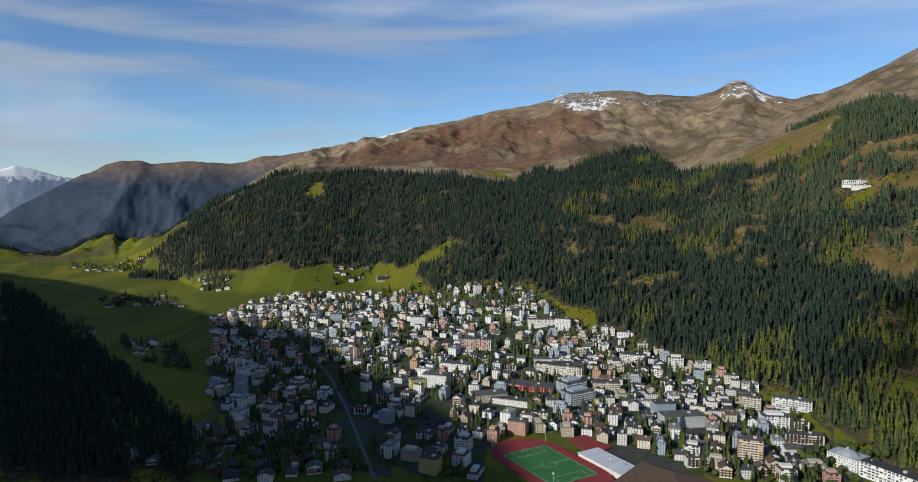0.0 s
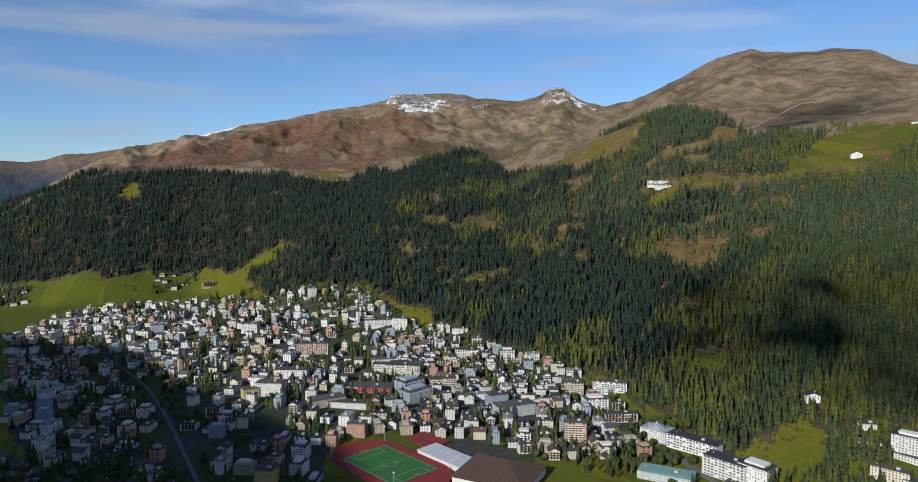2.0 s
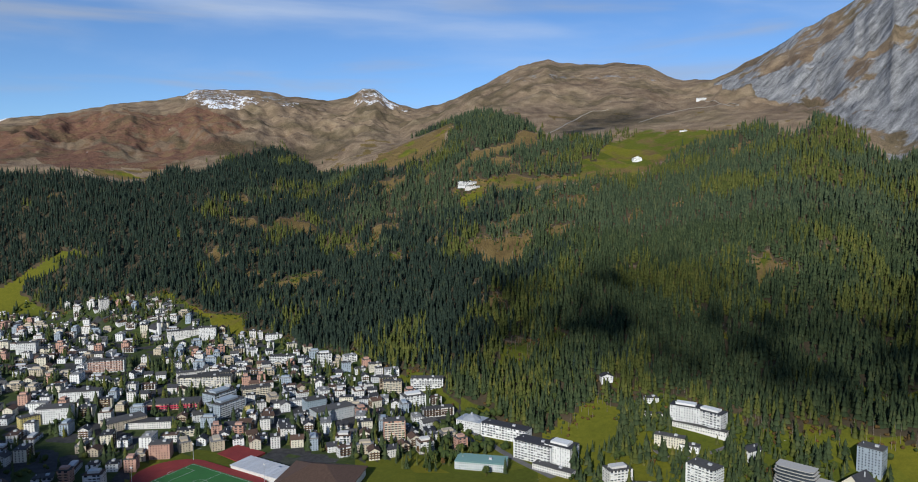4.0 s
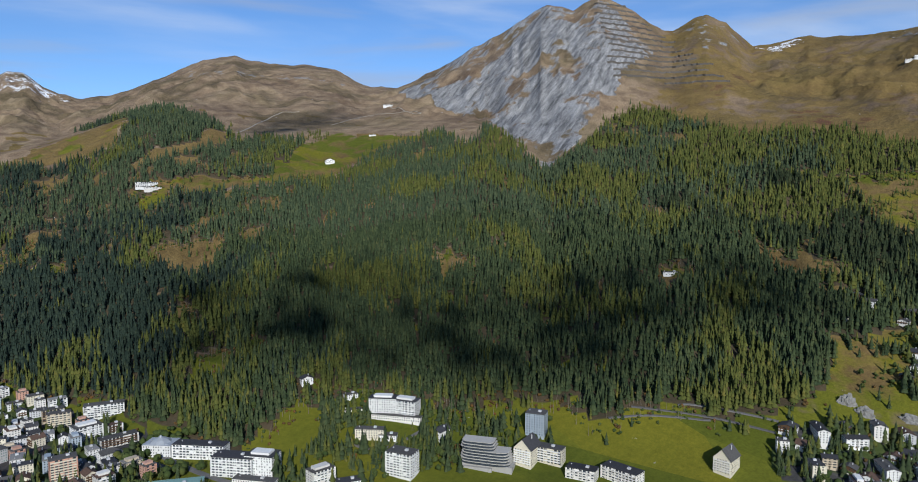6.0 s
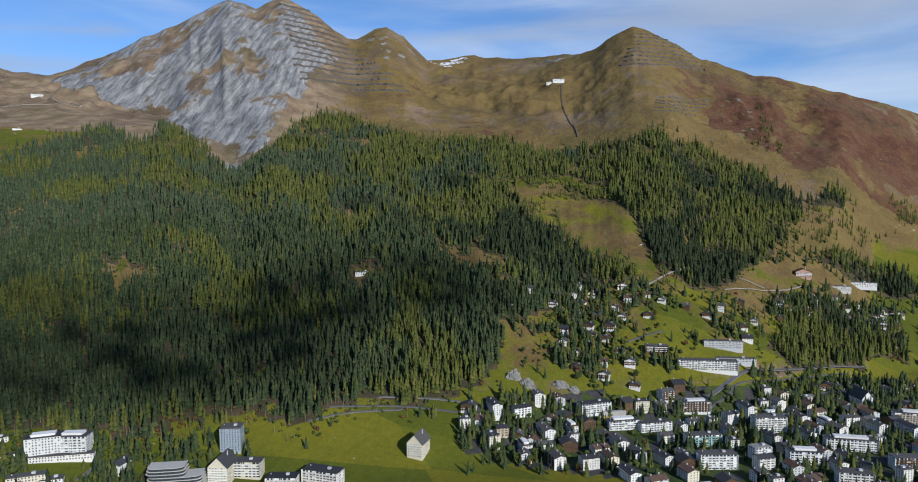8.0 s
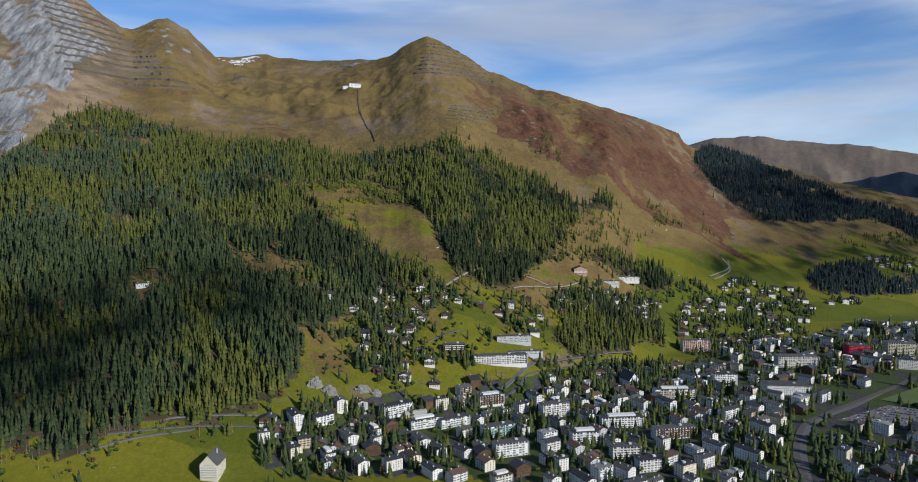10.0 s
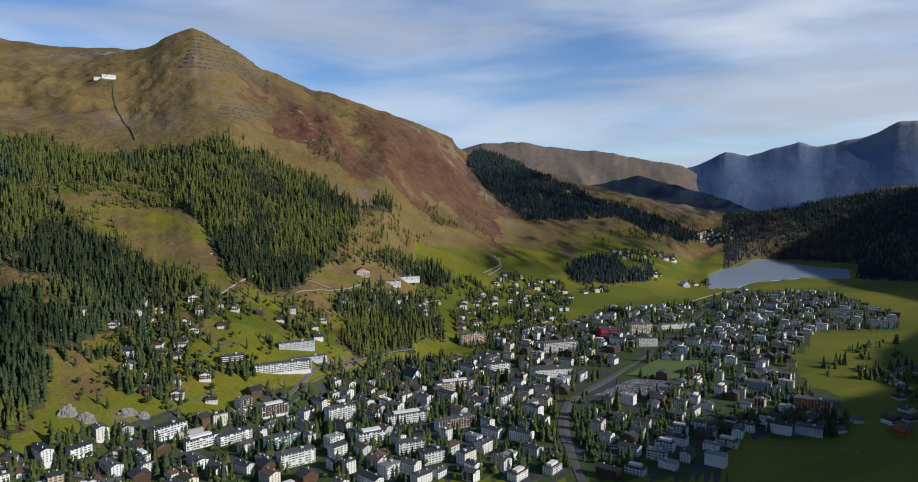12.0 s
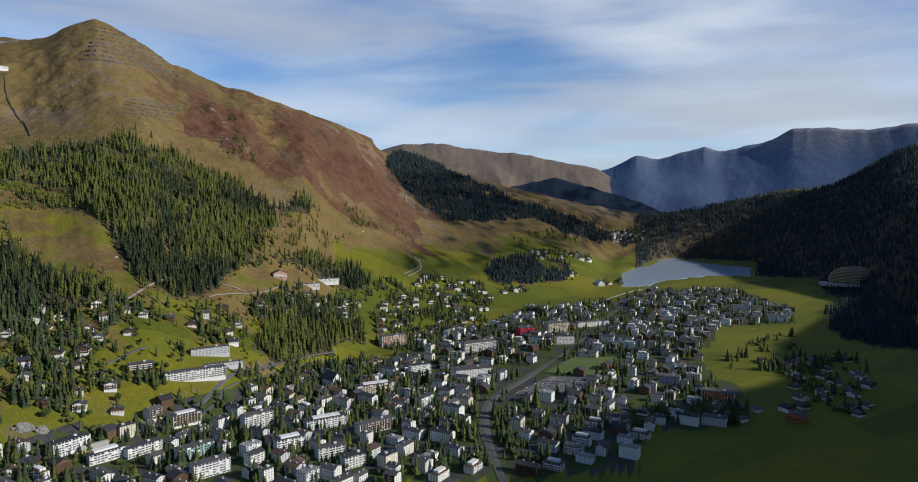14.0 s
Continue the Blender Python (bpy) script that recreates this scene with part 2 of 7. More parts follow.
def ground_z(x, y):
    """Height of the land at a place."""
    b = math.degrees(math.atan2(x, y))
    b = b if b > -35.5 else b + 360
    j = min(max(int(np.searchsorted(COLS, b)) - 1, 0), len(COLS) - 2)
    f = min(max((b - COLS[j]) / (COLS[j + 1] - COLS[j]), 0), 1)
    r = math.hypot(x, y)
    return float(np.interp(r, grid_r[:, j], grid_z[:, j]) * (1 - f) + np.interp(r, grid_r[:, j + 1], grid_z[:, j + 1]) * f)
LAKE = [(1763, -1825), (2053, -2124), (2172, -2320), (2251, -2540), (2434, -2810), (2445, -2911), (2209, -2820),
    (2061, -2796), (1918, -2815), (1711, -2520), (1811, -2385), (1804, -2102), (1729, -1928)]
grid_z = grid_z - 6.0 * inside(LAKE, GX, GY)
# ---- end of the land's shape ----

# ---- materials ----
def material(name, build):
    m = bpy.data.materials.new(name)
    m.use_nodes = True
    n, l = m.node_tree.nodes, m.node_tree.links
    build(n, l, n["Principled BSDF"])
    return m


def noise_node(n, l, scale, detail=5, vec=None, rough=0.55):
    t = n.new("ShaderNodeTexNoise")
    t.inputs["Scale"].default_value, t.inputs["Detail"].default_value = scale, detail
    t.inputs["Roughness"].default_value = rough
    if vec is not None:
        l.new(vec, t.inputs["Vector"])
    return t.outputs["Fac"]


def ramp(n, l, fac, stops):
    r = n.new("ShaderNodeValToRGB")
    e = r.color_ramp.elements
    while len(e) < len(stops):
        e.new(0.5)
    for el, (p, c) in zip(e, stops):
        el.position, el.color = p, (*c, 1) if len(c) == 3 else (c[0], c[0], c[0], 1)
    l.new(fac, r.inputs[0])
    return r.outputs[0]


def mix(n, l, fac, a, b, mode="MIX"):
    m = n.new("ShaderNodeMixRGB")
    m.blend_type = mode
    for sock, v in zip(m.inputs, (fac, a, b)):
        if isinstance(v, (int, float)):
            sock.default_value = v
        elif isinstance(v, tuple):
            sock.default_value = (*v, 1)
        else:
            l.new(v, sock)
    return m.outputs[0]


def math_node(n, l, op, a, b):
    m = n.new("ShaderNodeMath")
    m.operation = op
    for sock, v in zip(m.inputs, (a, b)):
        if isinstance(v, (int, float)):
            sock.default_value = v
        else:
            l.new(v, sock)
    return m.outputs[0]


def bump(n, l, height, bsdf, strength, distance):
    b = n.new("ShaderNodeBump")
    b.inputs["Strength"].default_value, b.inputs["Distance"].default_value = strength, distance
    l.new(height, b.inputs["Height"])
    l.new(b.outputs[0], bsdf.inputs["Normal"])


def land(n, l, p):
    """Turf, heath, scree and snow, by the cover of the land."""
    pos = n.new("ShaderNodeNewGeometry").outputs["Position"]
    cov = n.new("ShaderNodeAttribute")
    cov.attribute_name = "cover"
    sep = n.new("ShaderNodeSeparateColor")
    l.new(cov.outputs["Color"], sep.inputs[0])
    big, mid, fine = noise_node(n, l, 0.004, 6, pos), noise_node(n, l, 0.02, 6, pos), noise_node(n, l, 0.12, 5, pos, 0.7)
    meadow = mix(n, l, 0.5, ramp(n, l, big, [(0.3, (0.090, 0.108, 0.011)), (0.7, (0.185, 0.182, 0.017))]),
                 ramp(n, l, fine, [(0.3, (0.082, 0.095, 0.011)), (0.7, (0.168, 0.170, 0.020))]))
    # parcels of mown and unmown grass
    parcel = n.new("ShaderNodeTexVoronoi")
    parcel.inputs["Scale"].default_value = 0.011
    skew = n.new("ShaderNodeMapping")
    skew.inputs["Rotation"].default_value, skew.inputs["Scale"].default_value = (0, 0, 0.7), (1.0, 0.38, 0.0)
    l.new(pos, skew.inputs["Vector"])
    l.new(skew.outputs[0], parcel.inputs["Vector"])
    tone = n.new("ShaderNodeSeparateColor")
    l.new(parcel.outputs["Color"], tone.inputs[0])
    meadow = mix(n, l, 0.8, meadow, ramp(n, l, tone.outputs[0], [(0.1, (0.62, 0.70, 0.7)), (0.5, (0.95, 0.95, 0.9)), (0.9, (1.25, 1.08, 0.85))]), "MULTIPLY")
    turf = mix(n, l, 0.5, ramp(n, l, big, [(0.36, (0.160, 0.110, 0.072)), (0.5, (0.275, 0.198, 0.124)), (0.64, (0.185, 0.146, 0.080))]),
               ramp(n, l, mid, [(0.38, (0.105, 0.076, 0.054)), (0.5, (0.215, 0.158, 0.102)), (0.64, (0.325, 0.250, 0.165))]))
    dry = mix(n, l, 0.5, ramp(n, l, big, [(0.36, (0.130, 0.088, 0.034)), (0.5, (0.215, 0.148, 0.056)), (0.64, (0.135, 0.102, 0.034))]),
              ramp(n, l, mix(n, l, 0.45, mid, fine), [(0.36, (0.078, 0.050, 0.024)), (0.5, (0.152, 0.106, 0.037)), (0.66, (0.230, 0.164, 0.060))]))
    heath = mix(n, l, 0.55, ramp(n, l, mid, [(0.38, (0.105, 0.050, 0.038)), (0.5, (0.180, 0.090, 0.060)), (0.62, (0.205, 0.145, 0.070))]),
                ramp(n, l, fine, [(0.36, (0.085, 0.048, 0.030)), (0.64, (0.215, 0.122, 0.076))]))
    # slanting beds of the rock face
    strat = n.new("ShaderNodeCombineXYZ")
    for k, way in enumerate(((0.0300, -0.0540, -0.0375), (0.0028, -0.0050, 0.0095), (0.0070, 0.0040, 0.0))):
        d = n.new("ShaderNodeVectorMath")
        d.operation = "DOT_PRODUCT"
        d.inputs[1].default_value = way
        l.new(pos, d.inputs[0])
        l.new(d.outputs["Value"], strat.inputs[k])
    bands = noise_node(n, l, 1.0, 8, strat.outputs[0], 0.7)
    rock = mix(n, l, 0.38, ramp(n, l, bands, [(0.38, (0.05, 0.05, 0.052)), (0.45, (0.18, 0.18, 0.185)), (0.53, (0.29, 0.29, 0.29)), (0.62, (0.45, 0.445, 0.44))]),
               ramp(n, l, fine, [(0.3, (0.13, 0.13, 0.13)), (0.7, (0.33, 0.33, 0.33))]))
    floor = ramp(n, l, mid, [(0.3, (0.045, 0.040, 0.024)), (0.7, (0.105, 0.078, 0.045))])
    edge = math_node(n, l, "SUBTRACT", mid, 0.5)

    def mask(sock, soft=0.9):
        a = math_node(n, l, "MULTIPLY", edge, soft)
        m = n.new("ShaderNodeMath")
        m.operation = "ADD"
        l.new(a, m.inputs[0])
        l.new(sock, m.inputs[1])
        return ramp(n, l, m.outputs[0], [(0.42, (0.0,)), (0.58, (1.0,))])
    att5 = n.new("ShaderNodeAttribute")
    att5.attribute_name = "dry"
    col = mix(n, l, mask(att5.outputs["Fac"]), turf, dry)
    col = mix(n, l, mask(sep.outputs[1]), col, meadow)
    heath = mix(n, l, att5.outputs["Fac"], heath, mix(n, l, 1.0, heath, (0.62, 0.52, 0.44), "MULTIPLY"))
    col = mix(n, l, mask(sep.outputs[2], 1.7), col, heath)
    # damp gully beds with dark dwarf shrub
    att6 = n.new("ShaderNodeAttribute")
    att6.attribute_name = "vein"
    col = mix(n, l, ramp(n, l, att6.outputs["Fac"], [(0.1, (0.0,)), (0.8, (0.7,))]), col, ramp(n, l, fine, [(0.35, (0.050, 0.046, 0.024)), (0.65, (0.135, 0.100, 0.056))]))
    att2 = n.new("ShaderNodeAttribute")
    att2.attribute_name = "wood"
    col = mix(n, l, mask(att2.outputs["Fac"]), col, floor)
    att4 = n.new("ShaderNodeAttribute")
    att4.attribute_name = "street"
    plots = n.new("ShaderNodeTexVoronoi")
    plots.inputs["Scale"].default_value = 0.035
    l.new(pos, plots.inputs["Vector"])
    psep = n.new("ShaderNodeSeparateColor")
    l.new(plots.outputs["Color"], psep.inputs[0])
    paved = mix(n, l, ramp(n, l, psep.outputs[0], [(0.36, (0.0,)), (0.40, (1.0,))]), ramp(n, l, fine, [(0.3, (0.035, 0.035, 0.036)), (0.7, (0.085, 0.082, 0.08))]),
                ramp(n, l, fine, [(0.3, (0.035, 0.055, 0.015)), (0.7, (0.075, 0.095, 0.028))]))
    col = mix(n, l, mask(att4.outputs["Fac"]), col, paved)
    col = mix(n, l, mask(sep.outputs[0], 1.6), col, rock)
    att3 = n.new("ShaderNodeAttribute")
    att3.attribute_name = "snow"
    drift = math_node(n, l, "ADD", att3.outputs["Fac"], math_node(n, l, "MULTIPLY", math_node(n, l, "SUBTRACT", noise_node(n, l, 0.055, 6, pos, 0.72), 0.5), 2.6))
    col = mix(n, l, ramp(n, l, drift, [(0.50, (0.0,)), (0.60, (1.0,))]), col, (0.78, 0.80, 0.83))
    grit = noise_node(n, l, 0.30, 4, pos, 0.8)
    speck = ramp(n, l, grit, [(0.34, (0.52,)), (0.5, (1.0,)), (0.68, (1.5,))])
    col = mix(n, l, math_node(n, l, "SUBTRACT", 0.85, math_node(n, l, "MULTIPLY", sep.outputs[1], 0.6)), col, speck, "MULTIPLY")
    l.new(col, p.inputs["Base Color"])
    p.inputs["Roughness"].default_value = 0.95
    p.inputs["Specular IOR Level"].default_value = 0.15
    rough_ground = math_node(n, l, "SUBTRACT", 1.0, math_node(n, l, "MULTIPLY", sep.outputs[1], 0.9))
    bump(n, l, math_node(n, l, "MULTIPLY", math_node(n, l, "ADD", math_node(n, l, "MULTIPLY", fine, 0.4), math_node(n, l, "ADD", math_node(n, l, "MULTIPLY", mid, 4.0), math_node(n, l, "MULTIPLY", math_node(n, l, "MULTIPLY", bands, sep.outputs[0]), 4.0))), rough_ground), p, 0.7, 4.5)


MAT_LAND = material("land", land)


def needles(dark, light, warm):
    def build(n, l, p):
        geo = n.new("ShaderNodeNewGeometry")
        isl = geo.outputs["Random Per Island"]
        stand = noise_node(n, l, 0.045, 3, geo.outputs["Position"], 0.6)
        c = ramp(n, l, mix(n, l, 0.72, isl, stand), [(0.25, dark), (0.58, light), (0.8, warm)])
        f = noise_node(n, l, 0.9, 3, geo.outputs["Position"])
        c = mix(n, l, 0.6, c, ramp(n, l, f, [(0.3, (0.45,)), (0.7, (1.0,))]), "MULTIPLY")
        l.new(c, p.inputs["Base Color"])
        p.inputs["Roughness"].default_value = 0.9
        p.inputs["Specular IOR Level"].default_value = 0.1
    return build


MAT_SPRUCE = material("spruce_needles", needles((0.027, 0.044, 0.022), (0.068, 0.092, 0.040), (0.112, 0.122, 0.048)))
# haze blue and cloud shade put into the needle colour
MAT_SPRUCE_HAZE_SHADE = material("haze_shade_needles", needles((0.020, 0.034, 0.036), (0.036, 0.054, 0.056), (0.052, 0.068, 0.058)))
# paler, bluer copy of the spruce colours, painted for haze
MAT_SPRUCE_HIGH_HAZE = material("high_hazed_needles", needles((0.034, 0.055, 0.032), (0.078, 0.104, 0.052), (0.118, 0.134, 0.058)))
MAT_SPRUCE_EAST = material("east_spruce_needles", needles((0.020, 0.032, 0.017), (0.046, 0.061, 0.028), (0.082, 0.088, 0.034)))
# dark needles of a dense stand, with haze blue painted in
MAT_SPRUCE_WEST_HAZE = material("west_hazed_needles", needles((0.018, 0.032, 0.024), (0.036, 0.054, 0.038), (0.062, 0.080, 0.042)))
MAT_LARCH = material("larch_needles", needles((0.060, 0.078, 0.022), (0.118, 0.130, 0.032), (0.19, 0.165, 0.040)))

# ---- cover of the land ----
jx, jy = GX + fbm(GX, GY, 70, 4, 31) * 30, GY + fbm(GX, GY, 70, 4, 32) * 30


def patch(*polys):
    """1 inside any of the plan's polygons, with a ragged edge."""
    m = np.zeros(GX.shape, bool)
    for p in polys:
        m |= inside(p, jx, jy)
    return m.astype(float)


WOOD_WEST = [(-1294, 2713), (-1184, 2711), (-1113, 2900), (-993, 2922), (-819, 3033), (-562, 2920), (-337, 2927),
    (-158, 2866), (-34, 2854), (85, 2753), (221, 2681), (304, 2810), (400, 2644), (580, 2864), (773, 3046),
    (860, 2897), (866, 2644), (889, 2428), (920, 2348), (457, 1142), (432, 1245), (359, 1297), (374, 1351),
    (326, 1458), (248, 1615), (204, 1730), (168, 1830), (101, 1903), (81, 2032), (29, 2106), (-28, 2250),
    (-86, 2240), (-180, 2199), (-266, 2283), (-440, 2260), (-543, 2196), (-597, 2260), (-709, 2240),
    (-886, 2293), (-1044, 2427), (-1179, 2630)]
WOOD_MIDDLE = [(322, 2642), (414, 2601), (530, 2849), (641, 2912), (728, 2855), (862, 2696), (886, 2485), (922, 2330),
    (1089, 2032), (1126, 1803), (1304, 1804), (1417, 1748), (1478, 1643), (1362, 1554), (1268, 1497),
    (1175, 1450), (1071, 1596), (952, 1647), (1002, 1493), (1137, 1367), (1301, 1316), (1478, 1350),
    (1587, 1354), (1704, 1292), (1647, 1146), (1632, 1075), (1852, 1183), (1671, 942), (1663, 872), (809, 416),
    (768, 457), (725, 516), (707, 560), (691, 640), (612, 652), (545, 683), (511, 689), (503, 758), (490, 860),
    (508, 1005), (471, 1080), (439, 1264), (427, 1323), (358, 1459), (298, 1680), (210, 1822)]
WOOD_BEHIND = [(1315, 2792), (1341, 2497), (1450, 2360), (1428, 2122), (1358, 1814), (1211, 1801), (1125, 1837), (1101, 2054),
    (1256, 2228)]
WOOD_EAST = [(707, 688), (1563, 1477), (1597, 1403), (1689, 1337), (1720, 1270), (1635, 1107), (1820, 1137), (1686, 971),
    (1693, 884), (1760, 839), (2006, 839), (2127, 828), (2192, 730), (2108, 664), (2061, 537), (2034, 384),
    (2064, 245), (2033, 136), (1976, 82), (2002, -34), (1966, -130), (1949, -255), (2026, -362), (1952, -426),
    (1935, -497), (1793, -558), (1689, -515), (1584, -448), (1523, -396), (1380, -307), (1344, -267),
    (1332, -222), (1347, -170)]
WOOD_EAST_LOW = [(707, 688), (1354, 1284), (1732, 366), (1741, 176), (1555, 103), (1486, 35), (1390, -26), (1331, -92),
    (1329, -119), (1280, -78), (1265, 51), (1247, 137), (1196, 152), (1122, 138), (1053, 106), (997, 96),
    (959, 114), (915, 141), (898, 171), (878, 224), (847, 321), (830, 331), (786, 345), (811, 404), (787, 480),
    (716, 568)]
WOOD_SLOPE = [[(1793, -558), (1865, -622), (1952, -746), (1836, -668)],
    [(1210, -315), (1302, -370), (1397, -519), (1442, -630), (1348, -596), (1285, -529), (1177, -357)],
    [(1569, -499), (1654, -630), (1682, -760), (1593, -744), (1569, -661), (1566, -581)],
    [(1853, -1262), (2028, -1499), (2026, -1671), (1971, -1777), (1830, -1605), (1760, -1283)],
    [(2687, -1321), (3988, -2085), (3116, -1900), (2720, -2037), (2599, -2268), (2632, -2716), (2588, -2602),
    (2363, -2065), (2459, -1962), (2292, -1401), (2429, -1298)],
    [(-34, 2194), (101, 2003), (212, 1794), (90, 1812), (-16, 1886), (-155, 2136), (-121, 2159), (-47, 2113)],
    [(618, 729), (627, 704), (606, 671), (580, 681)],
    [(2538, -2601), (2803, -3014), (2727, -3551), (2085, -3713), (1783, -3712), (1721, -3977), (918, -2156),
    (1247, -2241), (1490, -2630), (1683, -2497), (2034, -3061), (2562, -2848)],
    [(1001, -1816), (1107, -2055), (1092, -2302), (925, -2171), (689, -1628), (750, -1540), (900, -1647)],
    [(-1204, 2433), (-1246, 2636), (-934, 2368), (-859, 2278), (-1008, 2395)],
    [(-1542, 2260), (-1291, 2018), (-718, 1310), (-481, 1019), (-328, 812), (-294, 742), (-518, 741)],
    [(-539, 1019), (-533, 1063), (-472, 1019), (-445, 952), (-492, 952)]]
# pastures that lie open between the woods
OPEN = [[(1746, 169), (1746, 28), (1660, -85), (1578, -109), (1516, -140), (1445, -158), (1401, -188), (1355, -171),
    (1341, -213), (1275, -130), (1337, -120), (1339, -92), (1398, -26), (1494, 35), (1563, 104)],
    [(1755, 371), (1778, 242), (1814, 29), (1724, -88), (1663, -101), (1754, 28), (1749, 177), (1730, 266)],
    [(951, 1647), (1074, 1599), (1171, 1458), (1273, 1504), (1386, 1554), (1464, 1613), (1582, 1628), (1693, 1351),
    (1637, 1306), (1508, 1365), (1403, 1372), (1315, 1330), (1207, 1354), (1133, 1411), (1008, 1503)],
    [(912, 2360), (1105, 2061), (1329, 2371), (1158, 2384), (1018, 2433)]]
GLADES = [[(907, 1632), (979, 1742), (1015, 1627), (948, 1506)], [(1315, 1424), (1411, 1502), (1456, 1423), (1370, 1338)], [(926, 1682), (975, 1735), (1002, 1637), (950, 1553)], [(954, 2408), (1115, 2493), (1329, 2378), (1208, 2142), (1128, 2186), (978, 2336)], [(553, 887), (601, 928), (634, 925), (625, 874), (578, 837), (561, 859)],
    [(654, 1561), (719, 1557), (698, 1487), (649, 1501)], [(647, 1790), (684, 1763), (634, 1668), (610, 1794)], [(625, 727), (655, 742), (685, 702), (659, 675)],
    [(1035, 536), (1061, 520), (1032, 473), (1008, 466), (998, 507)], [(1428, 506), (1503, 501), (1491, 478), (1393, 483)], [(1214, 427), (1262, 390), (1219, 376), (1189, 418)],
    [(1099, 815), (1106, 799), (944, 675), (936, 687)], [(1083, 1612), (1195, 1540), (1164, 1487), (1079, 1549)], [(1193, 1511), (1262, 1543), (1473, 1541), (1359, 1421), (1269, 1422)],
    [(1157, 747), (1200, 735), (1158, 690), (1112, 699)], [(827, 425), (846, 388), (824, 378), (809, 412)],
    [(-609, 2682), (-592, 2812), (-552, 2803), (-555, 2699)], [(246, 2124), (263, 2187), (278, 2155), (264, 2093)], [(-75, 2678), (-23, 2671), (-27, 2614), (-72, 2635)],
    [(397, 2297), (500, 2397), (509, 2339), (407, 2237)], [(622, 1584), (719, 1569), (704, 1503), (630, 1496)], [(1, 2915), (303, 2942), (281, 2726), (141, 2768)],
    [(240, 1547), (265, 1617), (310, 1551), (339, 1490), (310, 1479)], [(1265, 137), (1290, 91), (1257, 84), (1216, 123)],
    [(880, 1500), (915, 1660), (985, 1690), (1000, 1600), (960, 1500)], [(1140, 350), (1140, 400), (1240, 420), (1240, 360)]]
GREEN_GLADES = [[(562, 892), (592, 922), (624, 927), (630, 888), (611, 852), (581, 834), (561, 859)], [(548, 709), (586, 700), (621, 679), (612, 648), (554, 607), (525, 628), (527, 677)]]
green_glade = patch(*GREEN_GLADES)
glade = np.maximum(patch(*GLADES) * (fbm(GX, GY, 45, 4, 73) > -0.2), green_glade)
middle = (BB > 9) & (BB < 47) & (LV > 1.35) & (LV < 2.7)
thin = fbm(GX, GY, 150, 4, 71) + 0.25 * fbm(GX, GY, 600, 3, 72) > np.where(middle, 0.42, np.where(BB < 9, 0.60, 0.50))
thin |= fbm(GX, GY, 48, 4, 76) > np.where(middle, 0.36, np.where(BB < 9, 0.62, 0.46))
WOOD_SHADE = (BB > 163) & (LV > 1.2) & (LV < 4.6)
wood = patch(WOOD_WEST, WOOD_MIDDLE, WOOD_BEHIND, WOOD_EAST, WOOD_EAST_LOW, *WOOD_SLOPE) * (1 - glade) * (1 - patch(*OPEN)) * (1 - thin * (LV > 1.25)) * (LV < 5.0) * (1 - inside(LAKE, GX, GY))
GROVES = [[(1692, -299), (1773, -408), (1900, -724), (1892, -815), (1737, -696), (1576, -509), (1454, -334), (1525, -269)], [(1805, 166), (1782, -84), (1666, -93), (1660, 96)], [(1521, 149), (1755, 90), (1536, 10), (1427, -47), (1399, -1)],
    [(2082, -876), (2236, -1220), (2043, -1071), (1957, -824)], [(2410, -515), (2417, -603), (2062, -589), (2131, -492)], [(1324, 1767), (1626, 1673), (1536, 1607), (1212, 1563)], [(2231, -1651), (2358, -2078), (2395, -2259), (2117, -1624)],
    [(-188, 2179), (-3, 2095), (95, 1902), (-71, 1964)], [(1288, -72), (1369, -390), (1426, -601), (1199, -341), (1176, -104)]]
wood = np.maximum(wood, ((BB < -13.5) & (LV > np.where(BB < -22, 4.4, 3.6)) & (LV < np.where(BB < -20, 5.0, 3.9)) & (fbm(GX, GY, 200, 4, 74) > -0.35)).astype(float))
wood = np.maximum(wood, ((BB > 137) & (BB < 160) & (LV > 1.04) & (LV < 4.9)) * (1 - patch([(1253, -2233), (1433, -2571), (1470, -2718), (1234, -2551), (1126, -2371), (1118, -2320)])))
groves = patch(*GROVES) * (1 - wood)
wood = np.maximum(wood, WOOD_SHADE.astype(float))
# green pastures low down, ochre turf above the woods
meadow = np.clip(1.95 - LV + 0.35 * fbm(GX, GY, 200, 4, 35), 0, 1)
meadow = np.maximum(meadow, patch([(1134, 1515), (1238, 1568), (1437, 1638), (1609, 1627), (1675, 1429), (1573, 1365), (1448, 1415), (1361, 1376)], [(543, 880), (606, 944), (655, 911), (592, 811)], [(263, 2205), (277, 2189), (261, 2077), (248, 2094)]) * 0.55)
meadow = np.maximum(meadow, patch([(-953, 2166), (-874, 2317), (-302, 2376), (36, 2233), (-3, 2095), (-216, 2086)], [(1714, -913), (1963, -1114), (2263, -1674), (2385, -2288), (1991, -2042), (1511, -1427), (1646, -1153)]) * np.where(BB > 100, 0.48, 1.0))
meadow = np.minimum(meadow, 1 - 0.7 * patch([(1791, 172), (1861, 118), (1688, -42), (1661, -101), (1534, -138), (1418, -153), (1362, -273), (1393, -364),
    (1561, -525), (1728, -682), (1950, -972), (1853, -903), (1634, -644), (1354, -403), (1345, -328), (1346, -171),
    (1371, -116), (1466, -22), (1652, 86)]))
